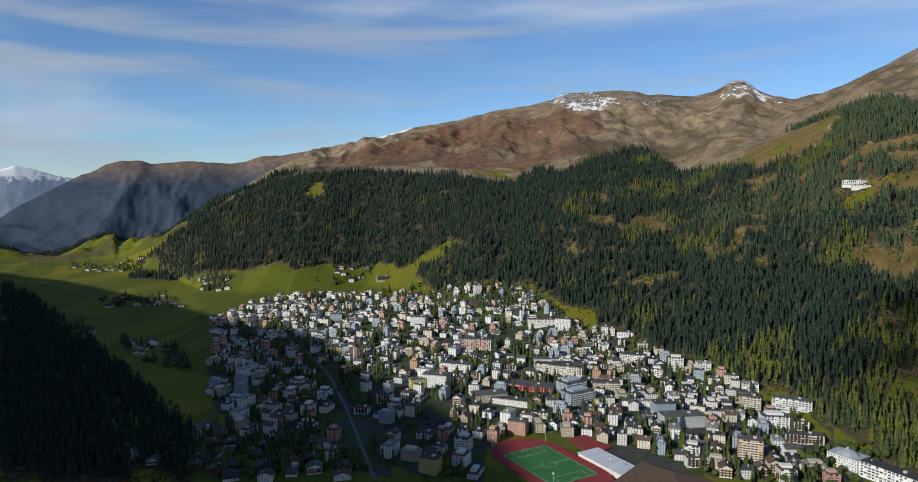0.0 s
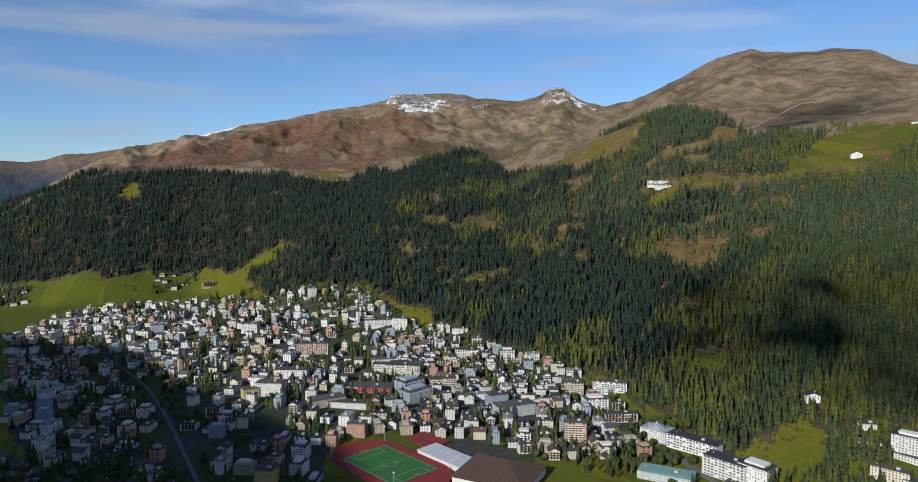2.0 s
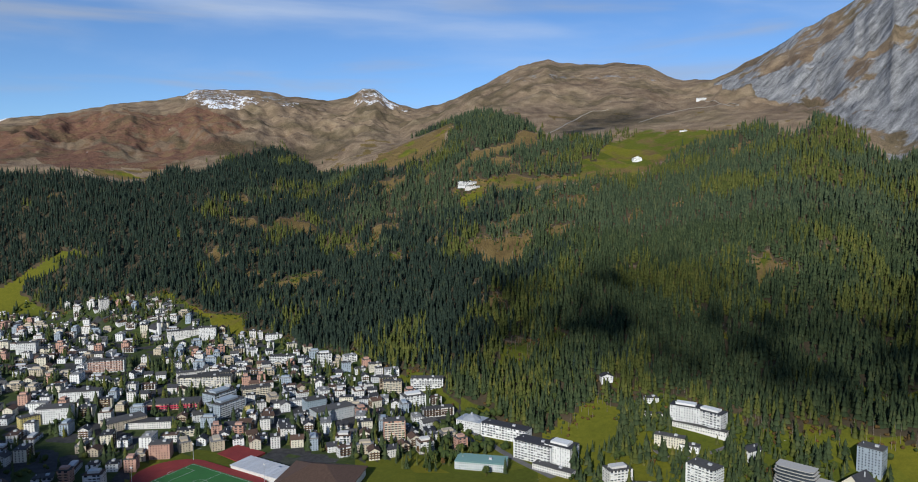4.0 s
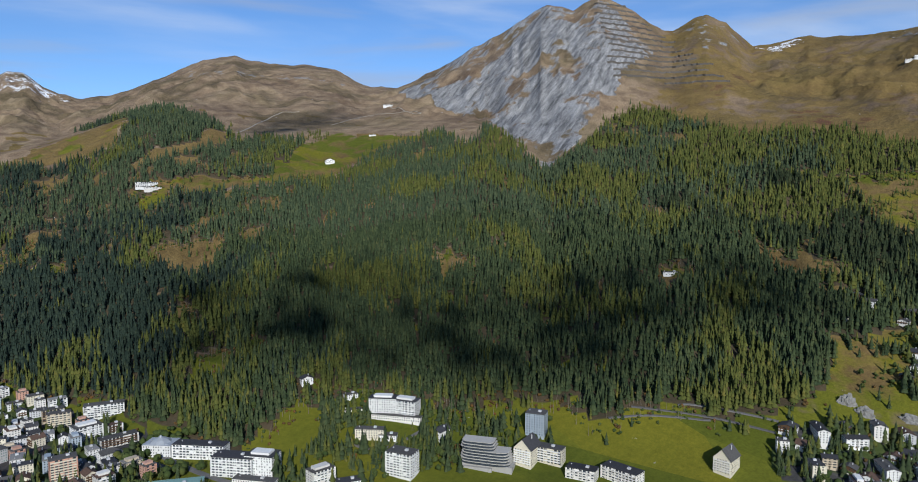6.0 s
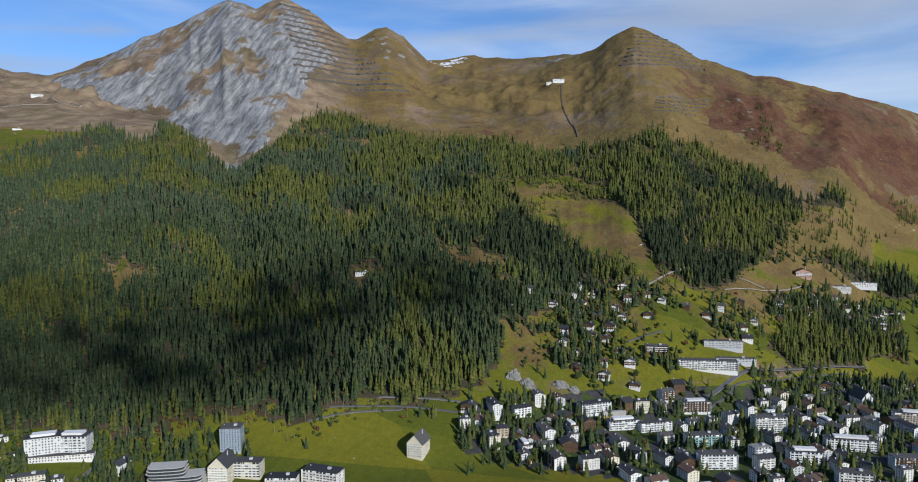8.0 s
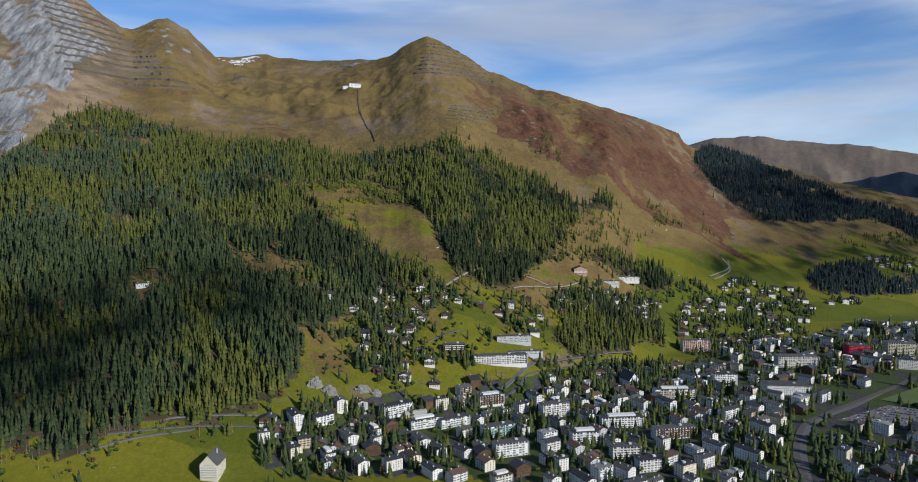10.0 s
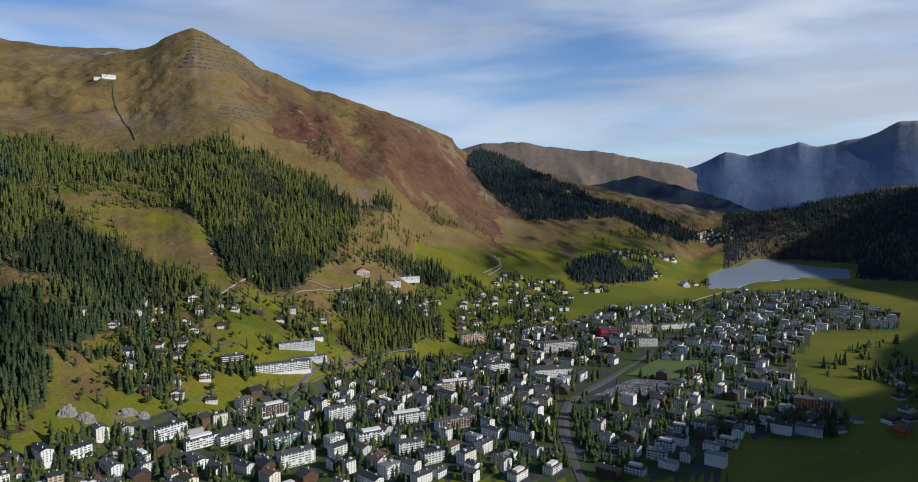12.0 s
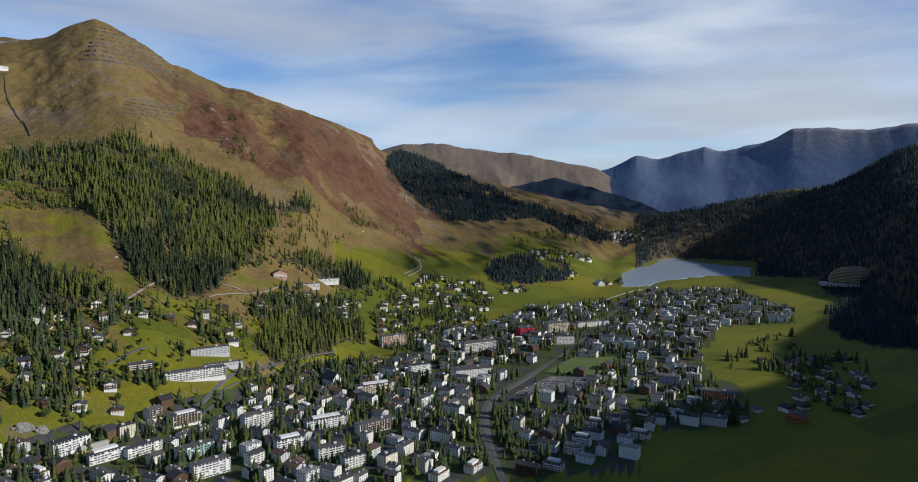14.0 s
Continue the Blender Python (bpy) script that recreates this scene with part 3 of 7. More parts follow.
meadow = np.maximum(meadow, 0.36 * patch([(1229, 151), (1291, 31), (1309, -139), (1602, -675), (1502, -664), (1170, -310), (1003, -104), (1013, 12),
    (1110, 114)], [(1762, 183), (1745, -103), (1364, -192), (1309, -139), (1484, -2)], [(1756, 408), (1822, 106), (1652, -92), (1660, 96)], [(1508, -346), (1915, -806), (2043, -1071), (1784, -937), (1470, -474)]))
meadow = meadow * (1 - 0.35 * patch([(1762, 183), (1745, -103), (1364, -192), (1309, -139), (1484, -2)], [(1003, -104), (1074, -168), (1304, -550), (1296, -573), (1148, -326)], [(1631, -687), (2090, -1096), (2270, -1388), (1867, -980)]))
jx, jy = jx + fbm(GX, GY, 380, 4, 36) * 170, jy + fbm(GX, GY, 380, 4, 37) * 170
HEATH_FLANK = [(2705, -301), (2770, -495), (2621, -749), (2546, -1070), (3002, -1523), (2533, -1225), (2311, -1125), (2274, -1290), (2104, -885), (2038, -658), (2164, -538), (2275, -425), (2376, -322)]
heath = patch([(-809, 3185), (-462, 3498), (5, 4400), (542, 3929), (844, 3014), (668, 2957), (526, 2897), (297, 2882), (1, 2915),
    (-105, 3171), (-201, 3008)], [(500, 3047), (652, 3272), (752, 2975), (596, 2861)],
              [(2784, -613), (2795, -558), (2759, -738), (2730, -1030), (3035, -1515), (2672, -1333), (2086, -1120), (1950, -889),
    (2020, -779), (1972, -666), (2078, -551), (2198, -470), (2243, -369)], [(441, 3506), (731, 3494), (781, 3045), (617, 3076), (342, 2782)])
heath = np.maximum(heath, patch(HEATH_FLANK) * 0.62)
jx, jy = GX + fbm(GX, GY, 70, 4, 31) * 30, GY + fbm(GX, GY, 70, 4, 32) * 30
meadow = np.maximum(meadow, ((BB < -13) & (LV < np.where(BB < -19, 5, 3.3))) * 0.9)
heath = np.maximum(heath, np.clip(fbm(GX, GY, 330, 4, 42) * 1.7, 0, 0.62) * (BB > 64) * (LV > 3.1))
heath = heath * np.clip(0.75 + 0.9 * fbm(GX, GY, 240, 5, 41), 0, 1)
rock = patch([(2467, 2089), (2770, 2024), (2755, 1709), (2782, 1463), (2762, 1369), (2801, 1277), (2728, 1035), (2803, 932),
    (2477, 941), (2178, 913), (2005, 901), (1813, 871), (1700, 887), (1738, 960), (1771, 1033), (1938, 1211),
    (2129, 1491), (2161, 1632)])
rock = np.maximum(rock * np.clip(0.92 - 0.42 * np.clip((grid_z - 640) / 260, 0, 1) + 1.1 * fbm(GX, GY, 160, 5, 44), 0, 1), 0.36 * np.clip(0.9 + 0.9 * fbm(GX, GY, 90, 4, 45), 0, 1.2) * patch([(3249, 196), (3022, -25), (2903, -36), (3114, 162)], [(2457, -445), (2389, -589), (2106, -584), (2066, -515), (2321, -490)], [(2967, 985), (3051, 858), (3091, 716), (2688, 720)],
    [(2074, 3188), (2145, 2855), (2475, 2419), (2429, 2375), (2188, 2624), (1846, 2736)], [(586, 4396), (1044, 4437), (1228, 4286), (1098, 3949), (559, 3938)], [(1582, 4213), (1658, 4183), (1776, 4125), (1690, 3701), (1477, 3641)]))
rock = np.maximum(rock, patch([(1428, 506), (1503, 501), (1491, 478), (1393, 483)]) * 0.9 * np.clip(0.8 + 1.5 * fbm(GX, GY, 30, 3, 48), 0, 1))
snow = patch([(592, 4389), (643, 4407), (857, 4446), (944, 4012), (1206, 4087), (1099, 3832), (924, 3924), (680, 3686),
    (590, 3923)], [(1473, 3922), (1658, 4183), (1776, 4125), (1693, 3508), (1680, 3675), (1455, 3512)], [(3133, 685), (3431, 554), (3320, 479), (3167, 566)])
snow = snow * np.clip(0.46 + 0.5 * fbm(GX, GY, 60, 4, 46), 0, 1)
TOWN_PLATZ = [(-621, 1687), (-571, 2011), (-415, 2043), (-244, 2022), (-71, 1947), (74, 1794), (205, 1707), (251, 1526),
    (321, 1413), (404, 1263), (453, 1144), (469, 1056), (464, 959), (475, 842), (434, 783), (364, 782), (268, 725),
    (210, 792), (165, 862), (57, 869), (28, 735), (-115, 756), (-186, 823), (-291, 876), (-397, 1052), (-527, 1441)]
TOWN_PLATZ_EAST = [(175, 1559), (345, 1407), (461, 1080), (473, 899), (452, 794), (411, 723), (335, 742), (276, 751), (93, 895)]
TOWN_DORF = [(957, 34), (996, -3), (996, -95), (1046, -162), (1051, -263), (1138, -364), (1183, -539), (1260, -640),
    (1300, -728), (1402, -937), (1539, -1210), (1501, -1494), (1648, -1861), (1446, -2056), (1077, -1810),
    (1010, -1673), (1085, -1478), (943, -1220), (819, -1053), (737, -1039), (601, -837), (654, -743),
    (570, -619), (612, -487), (618, -457), (906, 33)]
TOWN_DORF_NEAR = [(878, 133), (936, 78), (979, -12), (1003, -104), (1080, -207), (1098, -281), (1141, -481), (1233, -649), (887, -598),
    (664, -441), (819, 149)]
street = patch(TOWN_PLATZ, TOWN_PLATZ_EAST, TOWN_DORF, TOWN_DORF_NEAR) * (LV < 1.9)
dry = np.clip((BB - 66) / 8, 0, 1) * np.clip((LV - 1.1) * 5, 0, 1) * (LV < 5.05) * (0.72 - 0.1 * (LV > 3.3) + 0.35 * fbm(GX, GY, 260, 4, 49))
dry = np.maximum(dry, np.maximum(glade, thin * (LV > 1.05) * (LV < 3.6)) * 0.85)
meadow = np.maximum(meadow, glade * np.clip(0.45 + 0.5 * fbm(GX, GY, 120, 3, 50), 0, 0.7))
meadow = np.maximum(meadow, green_glade)
meadow = np.maximum(meadow, ((BB > -14) & (BB < 9) & (LV < 1.8)) * (1 - wood) * 0.9)
meadow = np.maximum(meadow, 0.5 * patch(OPEN[2]))
meadow = np.maximum(meadow, 0.55 * patch(OPEN[1]))
meadow = np.maximum(meadow, ((BB > 112) & (BB < 140)) * np.clip(2.9 - LV + 0.5 * fbm(GX, GY, 160, 4, 52), 0, 0.9))
meadow = np.maximum(meadow, (BB > 88) * (LV < 2.9) * np.clip(0.36 + 0.5 * fbm(GX, GY, 180, 4, 51) - 0.12 * (LV - 1.5), 0, 0.7))
dry = np.maximum(dry, 0.9 * patch(OPEN[2], OPEN[3]))
dry = np.maximum(dry, 0.4 * patch(OPEN[0]))
meadow = np.maximum(meadow, 0.46 * patch(OPEN[0]))
vein = fbm(GX + fbm(GX, GY, 200, 4, 27) * 90, GY + fbm(GX, GY, 200, 4, 28) * 90, 300, 4, 29, True)
vein = np.clip((vein - 0.42) * 3.2, 0, 1) * np.clip((LV - 3.0) * 3, 0, 1) * (1 - 0.5 * np.clip((BB - 64) / 8, 0, 1))
cover = np.stack([rock, meadow, heath, np.ones_like(rock)], -1)

# ---- the ground and the mountains: one sheet, cut into its massifs ----
ncol = len(COLS)


def sheet(name, rows, cols, label, category):
    """A stretch of the land as a mesh of its own."""
    i, j = np.meshgrid(rows, cols, indexing="ij")
    x, y, z = GX[i, j % ncol], GY[i, j % ncol], grid_z[i, j % ncol]
    nr, nc = i.shape
    idx = np.arange(nr * nc).reshape(nr, nc)
    quads = np.stack([idx[:-1, :-1], idx[1:, :-1], idx[1:, 1:], idx[:-1, 1:]], -1).reshape(-1, 4)
    me = bpy.data.meshes.new(name)
    me.vertices.add(nr * nc)
    me.vertices.foreach_set("co", np.stack([x, y, z], -1).astype(np.float32).ravel())
    me.loops.add(quads.size)
    me.loops.foreach_set("vertex_index", quads[:, ::-1].astype(np.int32).ravel())
    me.polygons.add(len(quads))
    me.polygons.foreach_set("loop_start", np.arange(0, quads.size, 4, dtype=np.int32))
    me.update(calc_edges=True)
    me.polygons.foreach_set("use_smooth", np.ones(len(quads), bool))
    at = me.attributes.new("cover", "FLOAT_COLOR", "POINT")
    at.data.foreach_set("color", cover[i, j % ncol].astype(np.float32).ravel())
    for key, arr in (("wood", wood), ("snow", snow), ("street", street), ("dry", dry), ("vein", vein)):
        at = me.attributes.new(key, "FLOAT", "POINT")
        at.data.foreach_set("value", arr[i, j % ncol].astype(np.float32).ravel())
    me.materials.append(MAT_LAND)
    return tagged(new(name, me), label, category, "", "structure")


cut = int(sum(ROWS[:3])) + 2
last = len(level) - 1
near_rows, far_rows = np.arange(0, cut + 1), np.arange(cut, last + 1)
sheet("ground", near_rows, np.arange(0, ncol + 1), "green valley floor with meadows rising into wooded slopes", "ground")
bounds = [("mountain_ridge", -36, 24.5, "brown alpine ridge with red heath and a dusting of snow"),
          ("mountain_pass", 24.5, 49.8, "rounded ochre grass mountain above the tree line"),
          ("mountain_rock", 49.8, 79, "steep grey limestone peak with scree and avalanche barriers"),
          ("mountain_pyramid", 79, 115.5, "pyramid-shaped brown grass peak with long ridge"),
          ("mountain_east", 115.5, 160, "dark wooded spurs above the lake"),
          ("mountain_shade", 160, 325, "steep wooded mountain flank behind the valley")]
for name, a, b, label in bounds:
    j0, j1 = np.searchsorted(COLS, a), np.searchsorted(COLS, b)
    sheet(name, far_rows, np.arange(j0, j1 + 1), label, "mountain")

# ---- low unseen clouds, added behind the viewer between sun and slopes for shade ----
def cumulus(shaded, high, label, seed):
    """A heap of puffs at a height, set sunward so its shadow covers a stretch of the plan."""
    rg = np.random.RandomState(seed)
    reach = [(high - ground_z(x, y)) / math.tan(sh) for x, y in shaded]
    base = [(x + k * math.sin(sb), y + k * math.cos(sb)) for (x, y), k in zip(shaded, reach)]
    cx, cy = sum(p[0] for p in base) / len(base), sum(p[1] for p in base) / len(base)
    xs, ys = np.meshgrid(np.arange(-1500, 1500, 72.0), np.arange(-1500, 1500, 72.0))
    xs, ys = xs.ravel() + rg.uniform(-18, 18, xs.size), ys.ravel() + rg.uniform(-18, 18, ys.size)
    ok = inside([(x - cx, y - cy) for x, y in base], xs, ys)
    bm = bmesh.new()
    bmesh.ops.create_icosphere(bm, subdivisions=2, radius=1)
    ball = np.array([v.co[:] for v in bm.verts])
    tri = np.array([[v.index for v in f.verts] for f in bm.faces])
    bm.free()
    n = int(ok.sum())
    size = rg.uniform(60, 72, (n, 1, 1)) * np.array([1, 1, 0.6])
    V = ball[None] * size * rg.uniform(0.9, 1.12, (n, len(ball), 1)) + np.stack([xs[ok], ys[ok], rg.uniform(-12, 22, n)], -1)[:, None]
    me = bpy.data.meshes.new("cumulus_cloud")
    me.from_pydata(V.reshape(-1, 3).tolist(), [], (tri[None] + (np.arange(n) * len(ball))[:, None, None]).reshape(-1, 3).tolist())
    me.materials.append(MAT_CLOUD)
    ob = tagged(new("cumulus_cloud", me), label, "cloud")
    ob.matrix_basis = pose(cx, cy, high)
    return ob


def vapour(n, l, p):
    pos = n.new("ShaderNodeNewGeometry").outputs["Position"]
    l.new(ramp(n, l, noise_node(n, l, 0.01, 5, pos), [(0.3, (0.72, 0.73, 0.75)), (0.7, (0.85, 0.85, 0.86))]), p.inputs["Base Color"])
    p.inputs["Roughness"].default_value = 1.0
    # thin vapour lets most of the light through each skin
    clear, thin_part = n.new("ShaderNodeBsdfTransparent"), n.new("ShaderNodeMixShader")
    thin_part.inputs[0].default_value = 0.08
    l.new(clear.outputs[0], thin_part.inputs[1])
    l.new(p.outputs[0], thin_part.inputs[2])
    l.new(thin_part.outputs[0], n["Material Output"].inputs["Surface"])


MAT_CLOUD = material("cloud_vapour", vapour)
# outlines are the stretches each unseen cloud is added to shade
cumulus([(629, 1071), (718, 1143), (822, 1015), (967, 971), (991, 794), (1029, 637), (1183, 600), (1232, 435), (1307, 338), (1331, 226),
    (1262, 139), (1158, 136), (1090, 231), (1033, 334), (954, 355), (884, 347), (810, 457), (734, 565), (683, 694), (616, 770), (553, 949)], 1750, "long grey-white unseen cloud added to shade the forest slope", 91)
cumulus([(1355, 1841), (1588, 1975), (1814, 1932), (1932, 1889), (1879, 1776), (1710, 1760), (1500, 1741), (1387, 1787)], 1900, "small white unseen cloud added to shade the pass", 92)
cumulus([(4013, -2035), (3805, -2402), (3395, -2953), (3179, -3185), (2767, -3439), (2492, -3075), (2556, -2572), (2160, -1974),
    (1881, -1415), (1749, -1014), (1724, -832), (1950, -1023), (2192, -1365), (2408, -1287), (2624, -1304)], 1700, "broad white unseen cloud added to shade the spurs by the lake", 93)

# ---- ranges in the far distance ----
def far_stuff(colors, snowline=None, cap=None):
    def build(n, l, p):
        pos = n.new("ShaderNodeNewGeometry").outputs["Position"]
        a, b = noise_node(n, l, 0.006, 8, pos, 0.65), noise_node(n, l, 0.03, 6, pos, 0.7)
        c = mix(n, l, 0.4, ramp(n, l, a, [(0.35, colors[0]), (0.65, colors[1])]), ramp(n, l, b, [(0.3, colors[0]), (0.7, colors[2])]))
        if snowline:
            xyz = n.new("ShaderNodeSeparateXYZ")
            l.new(pos, xyz.inputs[0])
            h = n.new("ShaderNodeMapRange")
            h.inputs[1].default_value, h.inputs[2].default_value = snowline - 60, snowline + 60
            l.new(xyz.outputs[2], h.inputs[0])
            s = math_node(n, l, "ADD", math_node(n, l, "MULTIPLY", h.outputs[0], 0.55), math_node(n, l, "SUBTRACT", b, 0.25))
            c = mix(n, l, ramp(n, l, s, [(0.52, (0.0,)), (0.62, (1.0,))]), c, (0.75, 0.78, 0.82))
        if cap:
            xyz = n.new("ShaderNodeSeparateXYZ")
            l.new(pos, xyz.inputs[0])
            h = n.new("ShaderNodeMapRange")
            h.inputs[1].default_value, h.inputs[2].default_value = cap[0], cap[1]
            l.new(xyz.outputs[2], h.inputs[0])
            s = math_node(n, l, "ADD", h.outputs[0], math_node(n, l, "SUBTRACT", a, 0.5))
            c = mix(n, l, ramp(n, l, s, [(0.2, (0.0,)), (0.9, (1.0,))]), c, ramp(n, l, b, [(0.3, cap[2]), (0.7, cap[3])]))
        l.new(c, p.inputs["Base Color"])
        p.inputs["Roughness"].default_value = 1.0
        p.inputs["Specular IOR Level"].default_value = 0.0
        bump(n, l, b, p, 0.5, 9.0)
    return build


def range_of_hills(name, crest, dist, depth, mat, label, seed, rough=30):
    """A far range: crest as bearing and angle of height, falling to both sides."""
    cr = np.array(crest)
    b = np.arange(cr[0, 0], cr[-1, 0], 0.12)
    sharp = EYE + dist * np.tan(np.radians(np.interp(b, cr[:, 0], cr[:, 1]))) + fbm(b * 10.0, b * 0, 16.0, 4, seed + 3) * 17
    kern = np.hanning(33) / np.hanning(33).sum()
    top = np.convolve(np.pad(sharp, 16, mode="edge"), kern, mode="valid")
    us = np.concatenate([np.linspace(-1, 0, 40), np.linspace(0.15, 0.4, 3)])
    U, Bg = np.meshgrid(us, b, indexing="ij")
    R = dist + U * depth
    X, Y = R * np.sin(np.radians(Bg)), R * np.cos(np.radians(Bg))
    Z = np.where(U <= 0, -60 + (top[None, :] + 60) * (1 + U) ** 1.35, top[None, :] - (top[None, :] + 60) * U * 1.2)
    Z = Z + fbm(X + fbm(X, Y, 500, 3, seed + 5) * 160, Y + fbm(X, Y, 500, 3, seed + 6) * 160, 460, 6, seed, True) * rough * np.clip(-U * 4, 0.12, 1) * np.clip((1 + U) * 3, 0, 1)
    Z = Z + (sharp - top)[None, :] * np.clip(1 + 5 * np.minimum(U, 0), 0, 1)
    nr, nc = X.shape
    idx = np.arange(nr * nc).reshape(nr, nc)
    q = np.stack([idx[:-1, :-1], idx[:-1, 1:], idx[1:, 1:], idx[1:, :-1]], -1).reshape(-1, 4)
    me = bpy.data.meshes.new(name)
    me.from_pydata(np.stack([X, Y, Z], -1).reshape(-1, 3).tolist(), [], q.tolist())
    me.polygons.foreach_set("use_smooth", np.ones(len(q), bool))
    me.materials.append(mat)
    return tagged(new(name, me), label, "mountain", "", "structure")


# haze blue and paler sunlit tops are put into these colours
FAR_BLUE = material("hazed_wooded_rock", far_stuff([(0.092, 0.140, 0.240), (0.115, 0.160, 0.250), (0.150, 0.180, 0.240)], None, (480, 760, (0.125, 0.155, 0.225), (0.27, 0.245, 0.24))))
# dark blue of haze and shade put into the wood, brown tops above
FAR_WEST = material("hazed_west_wood", far_stuff([(0.028, 0.050, 0.085), (0.055, 0.082, 0.115), (0.10, 0.105, 0.115)], None, (300, 540, (0.12, 0.095, 0.085), (0.27, 0.19, 0.13))))
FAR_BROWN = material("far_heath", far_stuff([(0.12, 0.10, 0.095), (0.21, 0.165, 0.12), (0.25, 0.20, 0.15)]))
# bare rock under the snow carries a painted haze blue
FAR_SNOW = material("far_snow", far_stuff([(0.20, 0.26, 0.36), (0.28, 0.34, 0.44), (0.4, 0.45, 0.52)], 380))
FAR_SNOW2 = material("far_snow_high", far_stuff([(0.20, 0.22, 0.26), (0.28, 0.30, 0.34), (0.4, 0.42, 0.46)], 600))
# dark wood with the blue of haze mixed into its colour
FAR_DARK = material("hazed_dark_wood", far_stuff([(0.026, 0.040, 0.062), (0.042, 0.06, 0.085), (0.055, 0.07, 0.09)]))
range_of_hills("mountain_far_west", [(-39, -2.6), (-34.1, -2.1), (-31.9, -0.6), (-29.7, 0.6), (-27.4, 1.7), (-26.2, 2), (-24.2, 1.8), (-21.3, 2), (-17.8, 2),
    (-15.5, 2.5), (-11.8, 3), (-9, 2.2)], 4700, 700, FAR_WEST, "distant wooded range across the valley with haze in its colour", 51, 80)
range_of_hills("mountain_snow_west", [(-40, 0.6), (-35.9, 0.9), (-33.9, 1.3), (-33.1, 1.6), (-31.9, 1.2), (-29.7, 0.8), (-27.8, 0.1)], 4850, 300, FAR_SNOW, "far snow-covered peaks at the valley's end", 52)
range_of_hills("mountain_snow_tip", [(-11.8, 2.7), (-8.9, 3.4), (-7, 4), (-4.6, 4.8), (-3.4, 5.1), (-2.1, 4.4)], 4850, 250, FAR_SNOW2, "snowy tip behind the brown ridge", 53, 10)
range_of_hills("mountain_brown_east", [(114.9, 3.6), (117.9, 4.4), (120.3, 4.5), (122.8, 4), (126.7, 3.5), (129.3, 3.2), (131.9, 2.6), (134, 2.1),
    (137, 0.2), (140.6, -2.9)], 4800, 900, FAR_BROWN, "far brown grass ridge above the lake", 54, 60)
range_of_hills("mountain_spur_east", [(119.3, -2.5), (122.8, -0.5), (126.7, 0.7), (130.5, 1.6), (133.8, 0.7), (139.3, -1.3), (143.1, -3)], 4350, 450, FAR_DARK, "dark wooded spur sloping to the lake, haze blue in its colour", 55, 25)
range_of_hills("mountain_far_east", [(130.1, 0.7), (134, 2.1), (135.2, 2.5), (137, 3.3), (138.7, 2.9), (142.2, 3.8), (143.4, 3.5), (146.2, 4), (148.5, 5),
    (150.3, 5), (153.4, 4.7), (155.7, 5), (159.9, 5.4), (163.1, 6)], 4890, 1000, FAR_BLUE, "distant rocky range beyond the lake with painted blue haze", 56, 22)

# ---- trees ----
def conifer(rng, tiers, sides):
    """Vertices and faces of one unit conifer: drooping tiers of branches, ragged in outline."""
    v, f = [], []
    for k in range(tiers):
        a, b = 0.06 + 0.86 * k / tiers, min(1.0, 0.06 + 0.86 * k / tiers + 1.35 / tiers)
        rad = (1 - a) ** 0.85 * 0.5
        ring = len(v)
        ph = rng.random() * 6.28
        for s in range(sides):
            t = ph + 2 * math.pi * s / sides
            q = rad * (0.72 + 0.5 * rng.random()) * (1.0 if s % 2 else 0.66)
            v.append((q * math.cos(t), q * math.sin(t), a - 0.03 * rng.random()))
        v.append((0.03 * rng.random(), 0.03 * rng.random(), b))
        f += [(ring + s, ring + (s + 1) % sides, ring + sides) for s in range(sides)]
    return np.array(v), np.array(f)


def forest(name, places, kinds, mat, label):
    """Many conifers as one sheet of stuff. places: x, y, z, height, width."""
    rng = random.Random(5)
    shapes = [conifer(rng, *kinds) for _ in range(8)]
    vs, fs, base = [], [], 0
    pick = np.array([rng.randrange(8) for _ in range(len(places))])
    P = np.array(places)
    for k, (v, f) in enumerate(shapes):
        Q = P[pick == k]
        if not len(Q):
            continue
        a = np.array([rng.random() * 6.28 for _ in range(len(Q))])
        c, s = np.cos(a)[:, None], np.sin(a)[:, None]
        X = Q[:, 0:1] + (v[None, :, 0] * c - v[None, :, 1] * s) * Q[:, 4:5]
        Y = Q[:, 1:2] + (v[None, :, 0] * s + v[None, :, 1] * c) * Q[:, 4:5]
        Z = Q[:, 2:3] + v[None, :, 2] * Q[:, 3:4]
        vs.append(np.stack([X, Y, Z], -1).reshape(-1, 3))
        fs.append((f[None] + (base + np.arange(len(Q)) * len(v))[:, None, None]).reshape(-1, 3))
        base += len(Q) * len(v)
    vs, fs = np.concatenate(vs), np.concatenate(fs)
    me = bpy.data.meshes.new(name)
    me.vertices.add(len(vs))
    me.vertices.foreach_set("co", vs.astype(np.float32).ravel())
    me.loops.add(fs.size)
    me.loops.foreach_set("vertex_index", fs.astype(np.int32).ravel())
    me.polygons.add(len(fs))
    me.polygons.foreach_set("loop_start", np.arange(0, fs.size, 3, dtype=np.int32))
    me.update(calc_edges=True)
    me.materials.append(mat)
    return tagged(new(name, me), label, "trees", "", "stuff")


rs = np.random.RandomState(7)
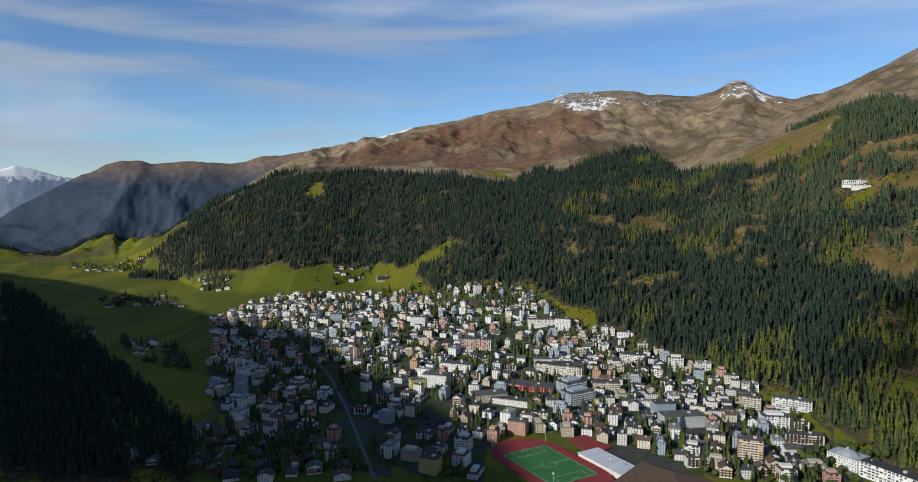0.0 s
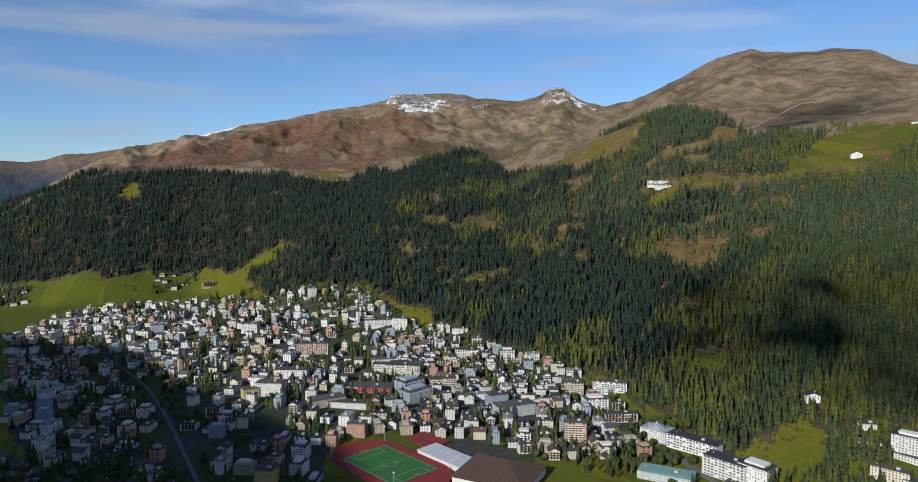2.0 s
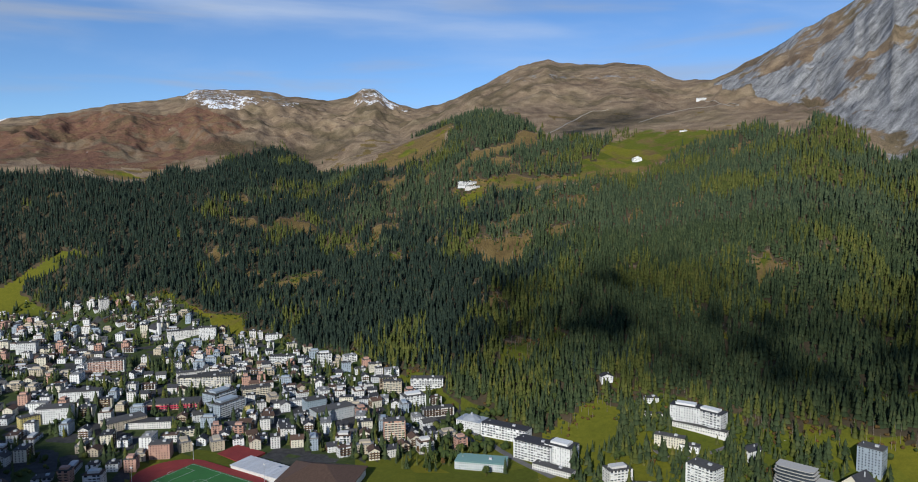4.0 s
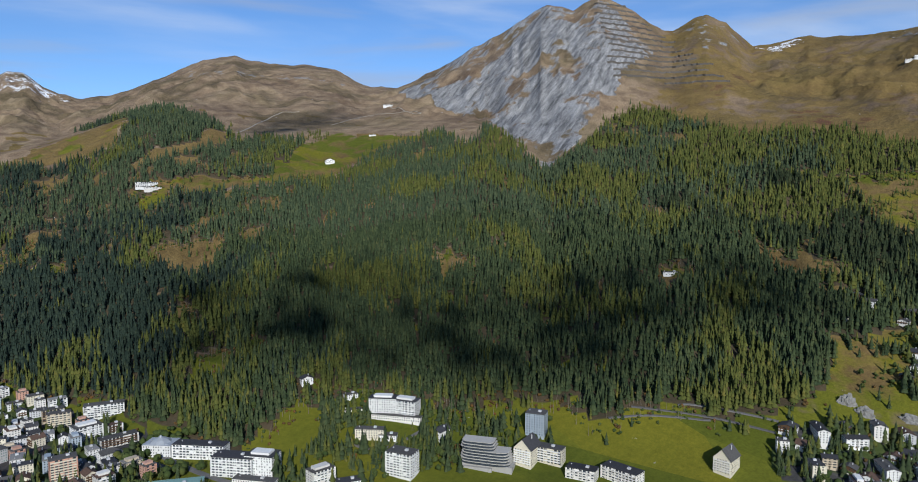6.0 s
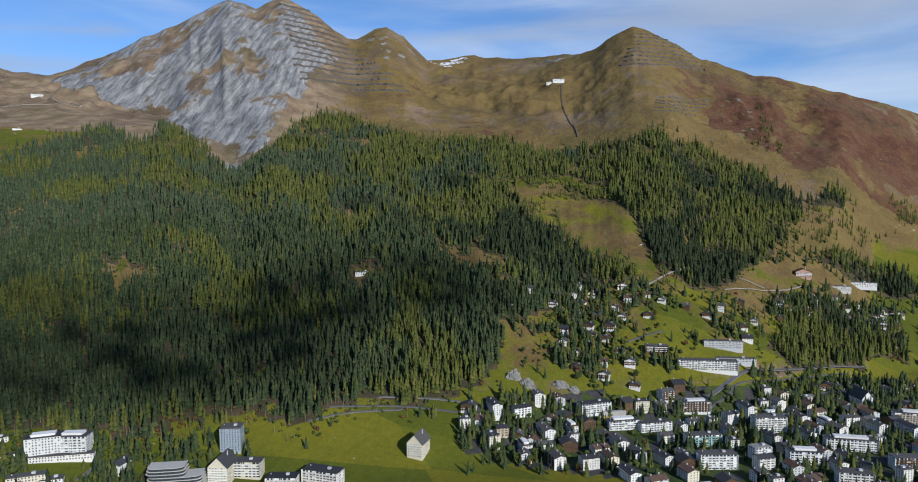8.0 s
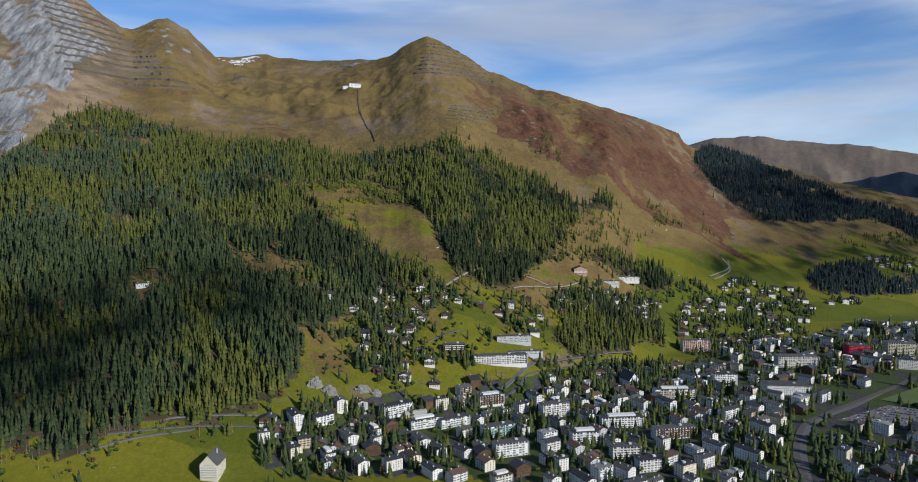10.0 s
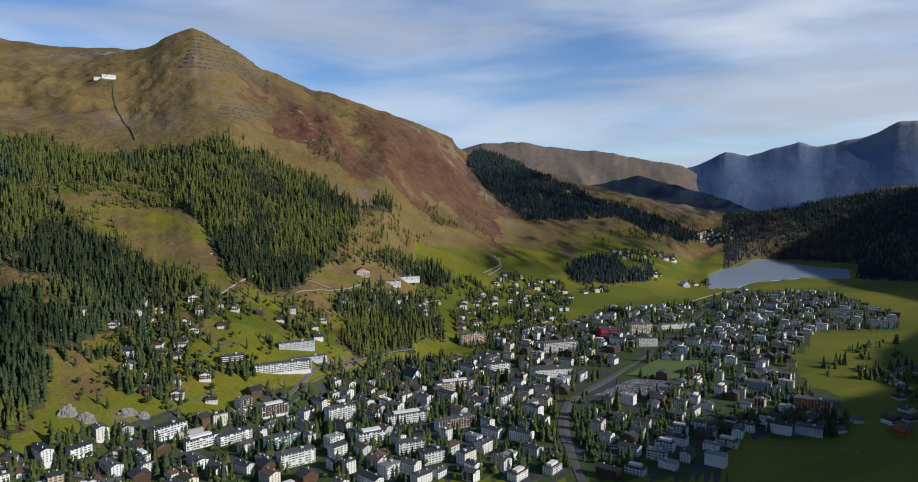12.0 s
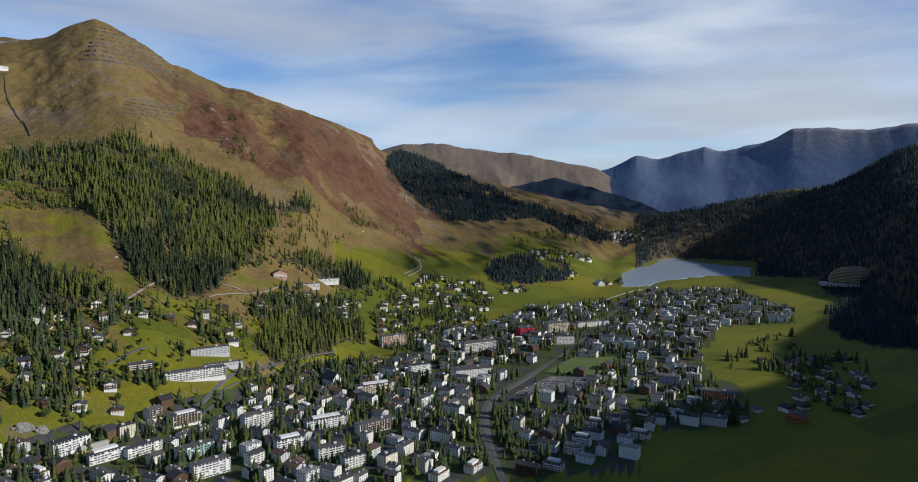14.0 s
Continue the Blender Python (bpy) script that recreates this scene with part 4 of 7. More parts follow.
cell_x, cell_y = (GX[:-1, :-1] + GX[1:, 1:]) / 2, (GY[:-1, :-1] + GY[1:, 1:]) / 2
area = np.abs(grid_r[1:, :-1] - grid_r[:-1, :-1]) * grid_r[:-1, :-1] * np.diff(BR, axis=1)
wooded = wood[:-1, :-1] * (BB[:-1, :-1] < 160)


def scatter(weight, per_area):
    """Random places on the land by a weight for each cell."""
    n = rs.poisson(np.clip(weight * area * per_area, 0, 50))
    i, j = np.nonzero(n)
    i, j = np.repeat(i, n[i, j]), np.repeat(j, n[i, j])
    u, w = rs.rand(len(i)), rs.rand(len(i))

    def at(g):
        return (g[i, j] * (1 - u) + g[i + 1, j] * u) * (1 - w) + (g[i, j + 1] * (1 - u) + g[i + 1, j + 1] * u) * w
    return at(GX), at(GY), at(grid_z)


dist = np.hypot(cell_x, cell_y)
sparse = np.where(dist < 1500, 1 / 47.0, np.where(dist < 1900, 1 / 66.0, np.where(BB[:-1, :-1] > 135, 1 / 210.0, 1 / 92.0)))
X, Y, Z = scatter(wooded, sparse)
hgt = 12 + 21 * rs.beta(1.6, 1.5, len(X))
bear, far_off = np.degrees(np.arctan2(X, Y)), np.hypot(X, Y)
upper = np.clip((Z - 230) / 200, 0, 1) * np.clip((bear - 30) / 30, 0, 1)
larch = fbm(X, Y, 130, 4, 61) * 1.25 + rs.normal(0, 0.13, len(X)) + upper * 0.50 + 0.30 * np.clip((bear - 66) / 10, 0, 1) - 0.3 * (bear < 8) - 0.12 * (bear < 32) > 0.34
near = np.hypot(X, Y) < 1500
clear_of = np.ones(len(X), bool)
for hx, hy, wide, deep in ((644, 718, 16, 40), (655, 643, 14, 35), (660, 565, 36, 55), (663, 496, 16, 45), (740, 402, 16, 30), (686, 385, 24, 40), (610, 566, 24, 40),
                           (955, 1643, 34, 70), (1381, 1425, 30, 60), (1214, 387, 22, 45), (483, 962, 30, 35), (388, 1195, 18, 40)):
    d0 = math.hypot(hx, hy)
    fwd, side = (X * hx + Y * hy) / d0 - d0, (X * hy - Y * hx) / d0
    clear_of &= ~((np.abs(side) < wide) & (fwd < 12) & (fwd > -deep))
X, Y, Z, hgt, bear, larch, near = X[clear_of], Y[clear_of], Z[clear_of], hgt[clear_of], bear[clear_of], larch[clear_of], near[clear_of]
P = np.stack([X, Y, Z - 0.8, hgt, hgt * rs.uniform(0.33, 0.50, len(X))], -1)
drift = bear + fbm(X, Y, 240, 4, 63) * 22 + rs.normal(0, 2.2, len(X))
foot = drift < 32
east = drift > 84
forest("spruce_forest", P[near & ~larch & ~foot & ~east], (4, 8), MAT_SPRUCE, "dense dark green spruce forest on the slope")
forest("foot_spruce_forest", P[near & ~larch & foot], (4, 8), MAT_SPRUCE_WEST_HAZE, "dark spruce forest above the town")
# trees that get the needle colour with painted haze and shade
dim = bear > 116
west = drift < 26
forest("far_spruce_forest", P[~near & ~larch & ~dim & ~west & ~east], (3, 5), MAT_SPRUCE_HIGH_HAZE, "dark spruce forest on the higher slope, paled for haze")
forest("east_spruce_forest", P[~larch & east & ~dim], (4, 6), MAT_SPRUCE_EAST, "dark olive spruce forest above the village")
forest("west_spruce_forest", P[~near & ~larch & west], (3, 5), MAT_SPRUCE_WEST_HAZE, "dense spruce forest on the far slope, haze blue in its colour")
forest("lake_spruce_forest", P[dim], (3, 5), MAT_SPRUCE_HAZE_SHADE, "spruce forest on the spurs by the lake, haze and shade in its colour")
forest("larch_forest", P[near & larch & ~dim], (4, 7), MAT_LARCH, "yellow-green autumn larches among the spruces")
forest("far_larch_forest", P[~near & larch & ~dim], (3, 5), MAT_LARCH, "yellow-green larches on the higher slope")


# ---- dead stems left standing round the clearings ----
gap = ((wood < 0.5) & (BB > 12) & (BB < 76) & (LV > 1.04) & (LV < 2.6) & (grid_r < 1700)).astype(float)[:-1, :-1]
near_wood = np.zeros_like(gap)
for di in (-2, -1, 1, 2):
    near_wood = np.maximum(near_wood, np.roll(wood[:-1, :-1], di, 0) + np.roll(wood[:-1, :-1], di, 1))
X, Y, Z = scatter(gap * (near_wood > 0.5), 1 / 210.0)
stem_h, lean = rs.uniform(7, 20, len(X)), rs.normal(0, 0.5, (len(X), 2))
turn = np.arange(5) * 2 * math.pi / 5
low = np.stack([X[:, None] + 0.34 * np.cos(turn), Y[:, None] + 0.34 * np.sin(turn), np.repeat(Z[:, None] - 1, 5, 1)], -1)
tip = np.stack([X + lean[:, 0], Y + lean[:, 1], Z + stem_h], -1)[:, None]
stems = np.concatenate([low, tip], 1)
fan = np.array([(i, (i + 1) % 5, 5) for i in range(5)])
me = bpy.data.meshes.new("dead_stems")
me.from_pydata(stems.reshape(-1, 3).tolist(), [], (fan[None] + (np.arange(len(X)) * 6)[:, None, None]).reshape(-1, 3).tolist())
me.materials.append(material("bleached_wood", needles((0.16, 0.13, 0.10), (0.26, 0.22, 0.18), (0.36, 0.31, 0.26))))
tagged(new("dead_stems", me), "bleached dead spruce stems round the forest clearings", "trees", "", "stuff")


# ---- shrubs along the forest edge ----
def shrubs(name, X, Y, Z, mat, label, seed, big=1.0):
    # low leafy clumps, each a few ragged lobes, as one sheet of stuff
    rg = np.random.RandomState(seed)
    bm = bmesh.new()
    bmesh.ops.create_icosphere(bm, subdivisions=1, radius=1)
    base = np.array([v.co[:] for v in bm.verts])
    tri = np.array([[v.index for v in f.verts] for f in bm.faces])
    bm.free()
    n = len(X) * 2
    x, y, z = np.repeat(X, 2) + rg.normal(0, 1.3, n), np.repeat(Y, 2) + rg.normal(0, 1.3, n), np.repeat(Z, 2) + rg.uniform(0.5, 2.6, n) * big
    s = rg.uniform(1.2, 2.6, n) * big
    V = base[None] * rg.uniform(0.65, 1.25, (n, len(base), 1)) * s[:, None, None] + np.stack([x, y, z], -1)[:, None]
    F = tri[None] + (np.arange(n) * len(base))[:, None, None]
    me = bpy.data.meshes.new(name)
    me.vertices.add(n * len(base))
    me.vertices.foreach_set("co", V.astype(np.float32).ravel())
    me.loops.add(F.size)
    me.loops.foreach_set("vertex_index", F.astype(np.int32).ravel())
    me.polygons.add(n * len(tri))
    me.polygons.foreach_set("loop_start", np.arange(0, F.size, 3, dtype=np.int32))
    me.update(calc_edges=True)
    me.materials.append(mat)
    return tagged(new(name, me), label, "shrubs", "", "stuff")


MAT_LEAF = material("leaves", needles((0.04, 0.065, 0.02), (0.075, 0.10, 0.03), (0.13, 0.13, 0.03)))
MAT_GOLD = material("autumn_leaves", needles((0.085, 0.058, 0.024), (0.150, 0.092, 0.032), (0.205, 0.090, 0.034)))
soft_edge = wood.copy()
for _ in range(5):
    soft_edge[1:-1, 1:-1] = (soft_edge[:-2, 1:-1] + soft_edge[2:, 1:-1] + soft_edge[1:-1, :-2] + soft_edge[1:-1, 2:] + soft_edge[1:-1, 1:-1]) / 5
rim = ((soft_edge > 0.12) & (soft_edge < 0.75) & (BB < 135) & (LV < 2.6) & (grid_r < 1900)).astype(float)[:-1, :-1]
thicket = ((fbm(GX, GY, 55, 4, 78) > 0.16) & (LV > 1.02) & (LV < 1.75) & (BB > 78) & (BB < 108) & (grid_r < 1500)).astype(float)[:-1, :-1] * (1 - wooded)
X, Y, Z = scatter(np.maximum(rim, thicket * 0.8), 1 / 150.0)
rust = fbm(X, Y, 60, 3, 79) + rs.normal(0, 0.25, len(X))
g = rust > 0.28
shrubs("edge_shrubs", X[~g], Y[~g], Z[~g], MAT_LEAF, "green and olive shrubs along the forest edge", 81)
shrubs("autumn_shrubs", X[g], Y[g], Z[g], MAT_GOLD, "rust and gold autumn shrubs along the forest edge", 82)
X, Y, Z = scatter(groves[:-1, :-1] * (fbm(cell_x, cell_y, 90, 3, 77) > -0.1), 1 / 190.0)
hgt = rs.uniform(8, 19, len(X))
forest("open_larches", np.stack([X, Y, Z - 0.5, hgt, hgt * rs.uniform(0.38, 0.52, len(X))], -1), (5, 8), MAT_LARCH, "single larches and spruces on the open slopes")
# the woods thin out over the open pastures
wide_edge = soft_edge.copy()
for _ in range(12):
    wide_edge[1:-1, 1:-1] = (wide_edge[:-2, 1:-1] + wide_edge[2:, 1:-1] + wide_edge[1:-1, :-2] + wide_edge[1:-1, 2:] + wide_edge[1:-1, 1:-1]) / 5
loose = np.clip(wide_edge * 1.5, 0, 1) * (wide_edge > 0.02) * (1 - wood) * (1 - glade) * (BB > -12) * (BB < 136) * (LV > 1.03) * (LV < 4.2) * (fbm(GX, GY, 60, 3, 75) > -0.05) * (1 - inside(LAKE, GX, GY))
X, Y, Z = scatter(loose[:-1, :-1], np.where(dist < 1900, 1 / 210.0, 1 / 420.0))
hgt = rs.uniform(7, 24, len(X))
P = np.stack([X, Y, Z - 0.5, hgt, hgt * rs.uniform(0.36, 0.52, len(X))], -1)
warm = rs.rand(len(X)) < 0.6
forest("edge_larches", P[warm], (3, 6), MAT_LARCH, "yellow-green larches straggling out of the wood")
forest("edge_spruces", P[~warm], (3, 6), MAT_SPRUCE, "dark spruces straggling out of the wood")

# ---- buildings ----
def plain(name, colour, rough=0.8, spread=0.12, scale=0.6, metal=0.0, spec=0.3):
    """A painted, rendered or wooden surface with fine soiling."""
    def build(n, l, p):
        pos = n.new("ShaderNodeNewGeometry").outputs["Position"]
        f = noise_node(n, l, scale, 5, pos, 0.65)
        rnd = n.new("ShaderNodeObjectInfo").outputs["Random"]
        lo, hi_ = tuple(c * (1 - 2 * spread) for c in colour), tuple(min(c * (1 + spread), 0.9) for c in colour)
        c = mix(n, l, 0.5, ramp(n, l, f, [(0.3, lo), (0.7, hi_)]), ramp(n, l, rnd, [(0.0, lo), (1.0, hi_)]))
        l.new(c, p.inputs["Base Color"])
        p.inputs["Roughness"].default_value, p.inputs["Metallic"].default_value = rough, metal
        p.inputs["Specular IOR Level"].default_value = spec
        bump(n, l, f, p, 0.2, 0.05)
    return material(name, build)


WALLS = [plain("white_render", (0.78, 0.78, 0.76)), plain("cream_render", (0.70, 0.65, 0.52)), plain("pale_grey_render", (0.55, 0.56, 0.57)),
         plain("off_white_render", (0.72, 0.70, 0.66)), plain("beige_render", (0.55, 0.47, 0.35)), plain("yellow_render", (0.62, 0.52, 0.20)),
         plain("rose_render", (0.55, 0.33, 0.25)), plain("grey_blue_render", (0.36, 0.42, 0.48))]
WHITE, CREAM, GREY, OFFWHITE, BEIGE, YELLOW, ROSE, BLUEGREY = WALLS
RED_PAINT = plain("red_cladding", (0.62, 0.05, 0.10))
ORANGE = plain("orange_timber", (0.50, 0.16, 0.05))
TIMBER = plain("dark_timber", (0.13, 0.075, 0.04), 0.75, 0.25)
CONCRETE = plain("concrete", (0.42, 0.41, 0.39), 0.9)
ROOF_GREY = plain("grey_gravel_roof", (0.095, 0.092, 0.09), 0.95, 0.25, 0.4)
ROOF_DARK = plain("dark_slate_roof", (0.055, 0.055, 0.06), 0.7, 0.3, 0.5)
ROOF_BROWN = plain("brown_tile_roof", (0.12, 0.075, 0.055), 0.85, 0.25, 0.5)
ROOF_METAL = plain("pale_metal_roof", (0.50, 0.53, 0.56), 0.45, 0.12, 0.3, 0.3)
ROOF_PALE = plain("pale_gravel_roof", (0.26, 0.255, 0.245), 0.95, 0.25, 0.4)
COPPER = plain("green_copper", (0.25, 0.42, 0.38), 0.6)


def glassy(name, colour, rough=0.12):
    def build(n, l, p):
        rnd = n.new("ShaderNodeNewGeometry").outputs["Random Per Island"]
        l.new(ramp(n, l, rnd, [(0.0, tuple(c * 0.5 for c in colour)), (1.0, colour)]), p.inputs["Base Color"])
        p.inputs["Roughness"].default_value = rough
        p.inputs["Specular IOR Level"].default_value = 0.35
    return material(name, build)


GLASS = glassy("window_glass", (0.05, 0.06, 0.075))
GREEN_GLASS = glassy("green_glass", (0.10, 0.22, 0.22))


def box(bm, x0, x1, y0, y1, z0, z1):
    c = [bm.verts.new(p) for p in ((x0, y0, z0), (x1, y0, z0), (x1, y1, z0), (x0, y1, z0), (x0, y0, z1), (x1, y0, z1), (x1, y1, z1), (x0, y1, z1))]
    for f in ((3, 2, 1, 0), (4, 5, 6, 7), (0, 1, 5, 4), (1, 2, 6, 5), (2, 3, 7, 6), (3, 0, 4, 7)):
        bm.faces.new([c[i] for i in f])


def prism(bm, pts, y0, y1):
    """A profile in x and z drawn out along y."""
    a, b = [bm.verts.new((x, y0, z)) for x, z in pts], [bm.verts.new((x, y1, z)) for x, z in pts]
    n = len(pts)
    bm.faces.new(a)
    bm.faces.new(b[::-1])
    for i in range(n):
        bm.faces.new((a[(i + 1) % n], a[i], b[i], b[(i + 1) % n]))


def part(name, bm, mat, parent=None, label="", kind=""):
    """One bmesh as one mesh object, under a thing or a part."""
    me = bpy.data.meshes.new(name)
    bmesh.ops.recalc_face_normals(bm, faces=bm.faces)
    bm.to_mesh(me)
    bm.free()
    me.materials.append(mat)
    ob = new(name, me)
    ob.parent = parent
    return tagged(ob, label, "", "", kind)


def pane_rows(bm, w, d, z0, floors, rng, step=3.0, pw=1.5, ph=1.5, sides="fblr", storey=3.0):
    """Window panes standing a little proud of the four facades."""
    e = 0.07
    for k in range(floors):
        z = z0 + k * storey + 0.9
        for side in sides:
            run = w if side in "fb" else d
            n = max(1, int((run - 1.5) / step))
            for i in range(n):
                if n > 3 and rng.random() < 0.13:
                    continue
                c = (i + 0.5 - n / 2) * (run - 1.5) / n
                half = pw / 2 * rng.uniform(0.72, 1.0)
                a, b = c - half, c + half
                if side == "f":
                    q = ((a, -d / 2 - e), (b, -d / 2 - e))
                elif side == "b":
                    q = ((b, d / 2 + e), (a, d / 2 + e))
                elif side == "l":
                    q = ((-w / 2 - e, b), (-w / 2 - e, a))
                else:
                    q = ((w / 2 + e, a), (w / 2 + e, b))
                (xa, ya), (xb, yb) = q
                bm.faces.new([bm.verts.new(p) for p in ((xa, ya, z), (xb, yb, z), (xb, yb, z + ph), (xa, ya, z + ph))])




def flat_block(name, w, d, floors, wall, roof, balcony=None, rng=None, label="", category="building", setback=False, step=3.0, glass=None, storey=3.0, sides="f", split=False):
    """A flat-roofed block: walls, parapet roof, windows, balconies, a lift house."""
    h = floors * storey
    bm = bmesh.new()
    box(bm, -w / 2, w / 2, -d / 2, d / 2, -7, h)
    ob = part(name, bm, wall)
    bm = bmesh.new()
    box(bm, -w / 2 - 0.35, w / 2 + 0.35, -d / 2 - 0.35, d / 2 + 0.35, h, h + 0.45)
    box(bm, -w * 0.42, w * 0.42, -d * 0.40, d * 0.40, h + 0.45, h + 0.7)
    part("roof", bm, roof, ob, "flat gravelled roof")
    bm = bmesh.new()
    if balcony:
        # wide dark panes behind the balconies stand in for shaded voids, single windows elsewhere
        pane_rows(bm, w, d, -0.15, floors, rng, 4.2, 3.5, 2.1, sides, storey)
        pane_rows(bm, w, d, 0, floors, rng, step, min(1.5, step * 0.5), 1.5, "".join(c for c in "fblr" if c not in sides), storey)
    else:
        pane_rows(bm, w, d, 0, floors, rng, step, min(1.7, step * 0.5), 1.5, storey=storey)
    part("glazing", bm, glass or GLASS, ob, "dark window panes", "stuff")
    if balcony:
        bm = bmesh.new()
        for i in range(int(w / 8.4) + 1):
            x = -w / 2 + i * w / max(1, int(w / 8.4))
            for c in sides.replace("l", "").replace("r", ""):
                y = -d / 2 - 1.45 if c == "f" else d / 2
                box(bm, x - 0.15, x + 0.15, y, y + 1.45, 0, h)
        part("partition", bm, wall, ob, "upright walls between the balconies", "stuff")
        bm = bmesh.new()
        bays = 1 if split else max(1, int(w / 11))
        for k in range(1, floors):
            for i in range(bays):
                c = (i + 0.5 - bays / 2) * w / bays
                half = w / bays * (0.46 if split else 0.40)
                for s in sides:
                    if split and s != "f":
                        part("balcony", bm, balcony, ob, "balcony parapet along one storey")
                        bm = bmesh.new()
                    if s in "lr":
                        if i == 0:
                            e = -w / 2 - 1.5 if s == "l" else w / 2
                            box(bm, e, e + 1.5, -d * 0.44, d * 0.44, k * storey - 0.15, k * storey + 0.95)
                        continue
                    y = -d / 2 if s == "f" else d / 2
                    y2 = y + (-1.5 if s == "f" else 1.5)
                    box(bm, c - half, c + half, min(y, y2), max(y, y2), k * storey - 0.15, k * storey + 0.95)
            if split:
                part("balcony", bm, balcony, ob, "balcony parapet along one storey")
                bm = bmesh.new()
        if split:
            bm.free()
        else:
            part("balcony_front", bm, balcony, ob, "balcony parapets storey by storey", "stuff")
    bm = bmesh.new()
    if setback:
        box(bm, -w * 0.33, w * 0.33, -d * 0.3, d * 0.3, h + 0.3, h + 3.2)
    else:
        x = w * 0.18
        box(bm, x - 1.8, x + 1.8, -1.6, 1.8, h + 0.3, h + 2.6)
    part("rooftop_housing", bm, GREY if not setback else wall, ob)
    bm = bmesh.new()
    box(bm, -w * 0.38 - 0.4, -w * 0.38 + 0.4, 1, 1.8, h + 0.3, h + 2.0)
    part("chimney", bm, GREY, ob)
    return tagged(ob, label, category)


def gabled(name, w, d, floors, wall, roof, rng=None, balcony=None, label="", category="house", pitch=0.42, storey=2.8, clad=None):
    """A house under a saddle roof with deep eaves, gable to the front."""
    h = floors * storey
    rise = w / 2 * pitch
    bm = bmesh.new()
    prism(bm, [(-w / 2, -6), (w / 2, -6), (w / 2, h), (0, h + rise), (-w / 2, h)], -d / 2, d / 2)
    ob = part(name, bm, wall)
    o, t = 1.1, 0.35
    bm = bmesh.new()
    prism(bm, [(-w / 2 - o, h - o * pitch), (0, h + rise), (w / 2 + o, h - o * pitch), (w / 2 + o, h - o * pitch + t), (0, h + rise + t), (-w / 2 - o, h - o * pitch + t)], -d / 2 - o, d / 2 + o)
    part("roof", bm, roof, ob, "saddle roof with deep eaves")
    bm = bmesh.new()
    pane_rows(bm, w, d, 0, floors, rng, 3.0, 1.3, 1.4, storey=storey)
    part("glazing", bm, GLASS, ob, "dark window panes", "stuff")
    if clad:
        bm = bmesh.new()
        prism(bm, [(-w / 2 - 0.05, h - storey + 0.2), (w / 2 + 0.05, h - storey + 0.2), (w / 2 + 0.05, h), (0, h + rise), (-w / 2 - 0.05, h)], -d / 2 - 0.05, d / 2 + 0.05)
        part("cladding", bm, clad, ob, "weathered boards on the upper storey")
        bm = bmesh.new()
        pane_rows(bm, w + 0.12, d + 0.12, (floors - 1) * storey, 1, rng, 3.0, 1.3, 1.4, storey=storey)
        part("upper_glazing", bm, GLASS, ob, "dark window panes", "stuff")
    if balcony:
        bm = bmesh.new()
        for k in range(1, floors):
            box(bm, -w / 2 + 0.3, w / 2 - 0.3, -d / 2 - 1.5, -d / 2, k * storey - 0.15, k * storey + 0.9)
        part("balcony", bm, balcony, ob, "timber balcony")
    bm = bmesh.new()
    box(bm, w * 0.16, w * 0.16 + 1.0, d * 0.12, d * 0.12 + 1.0, h, h + rise + 1.3)
    part("chimney", bm, GREY, ob)
    return tagged(ob, label, category)


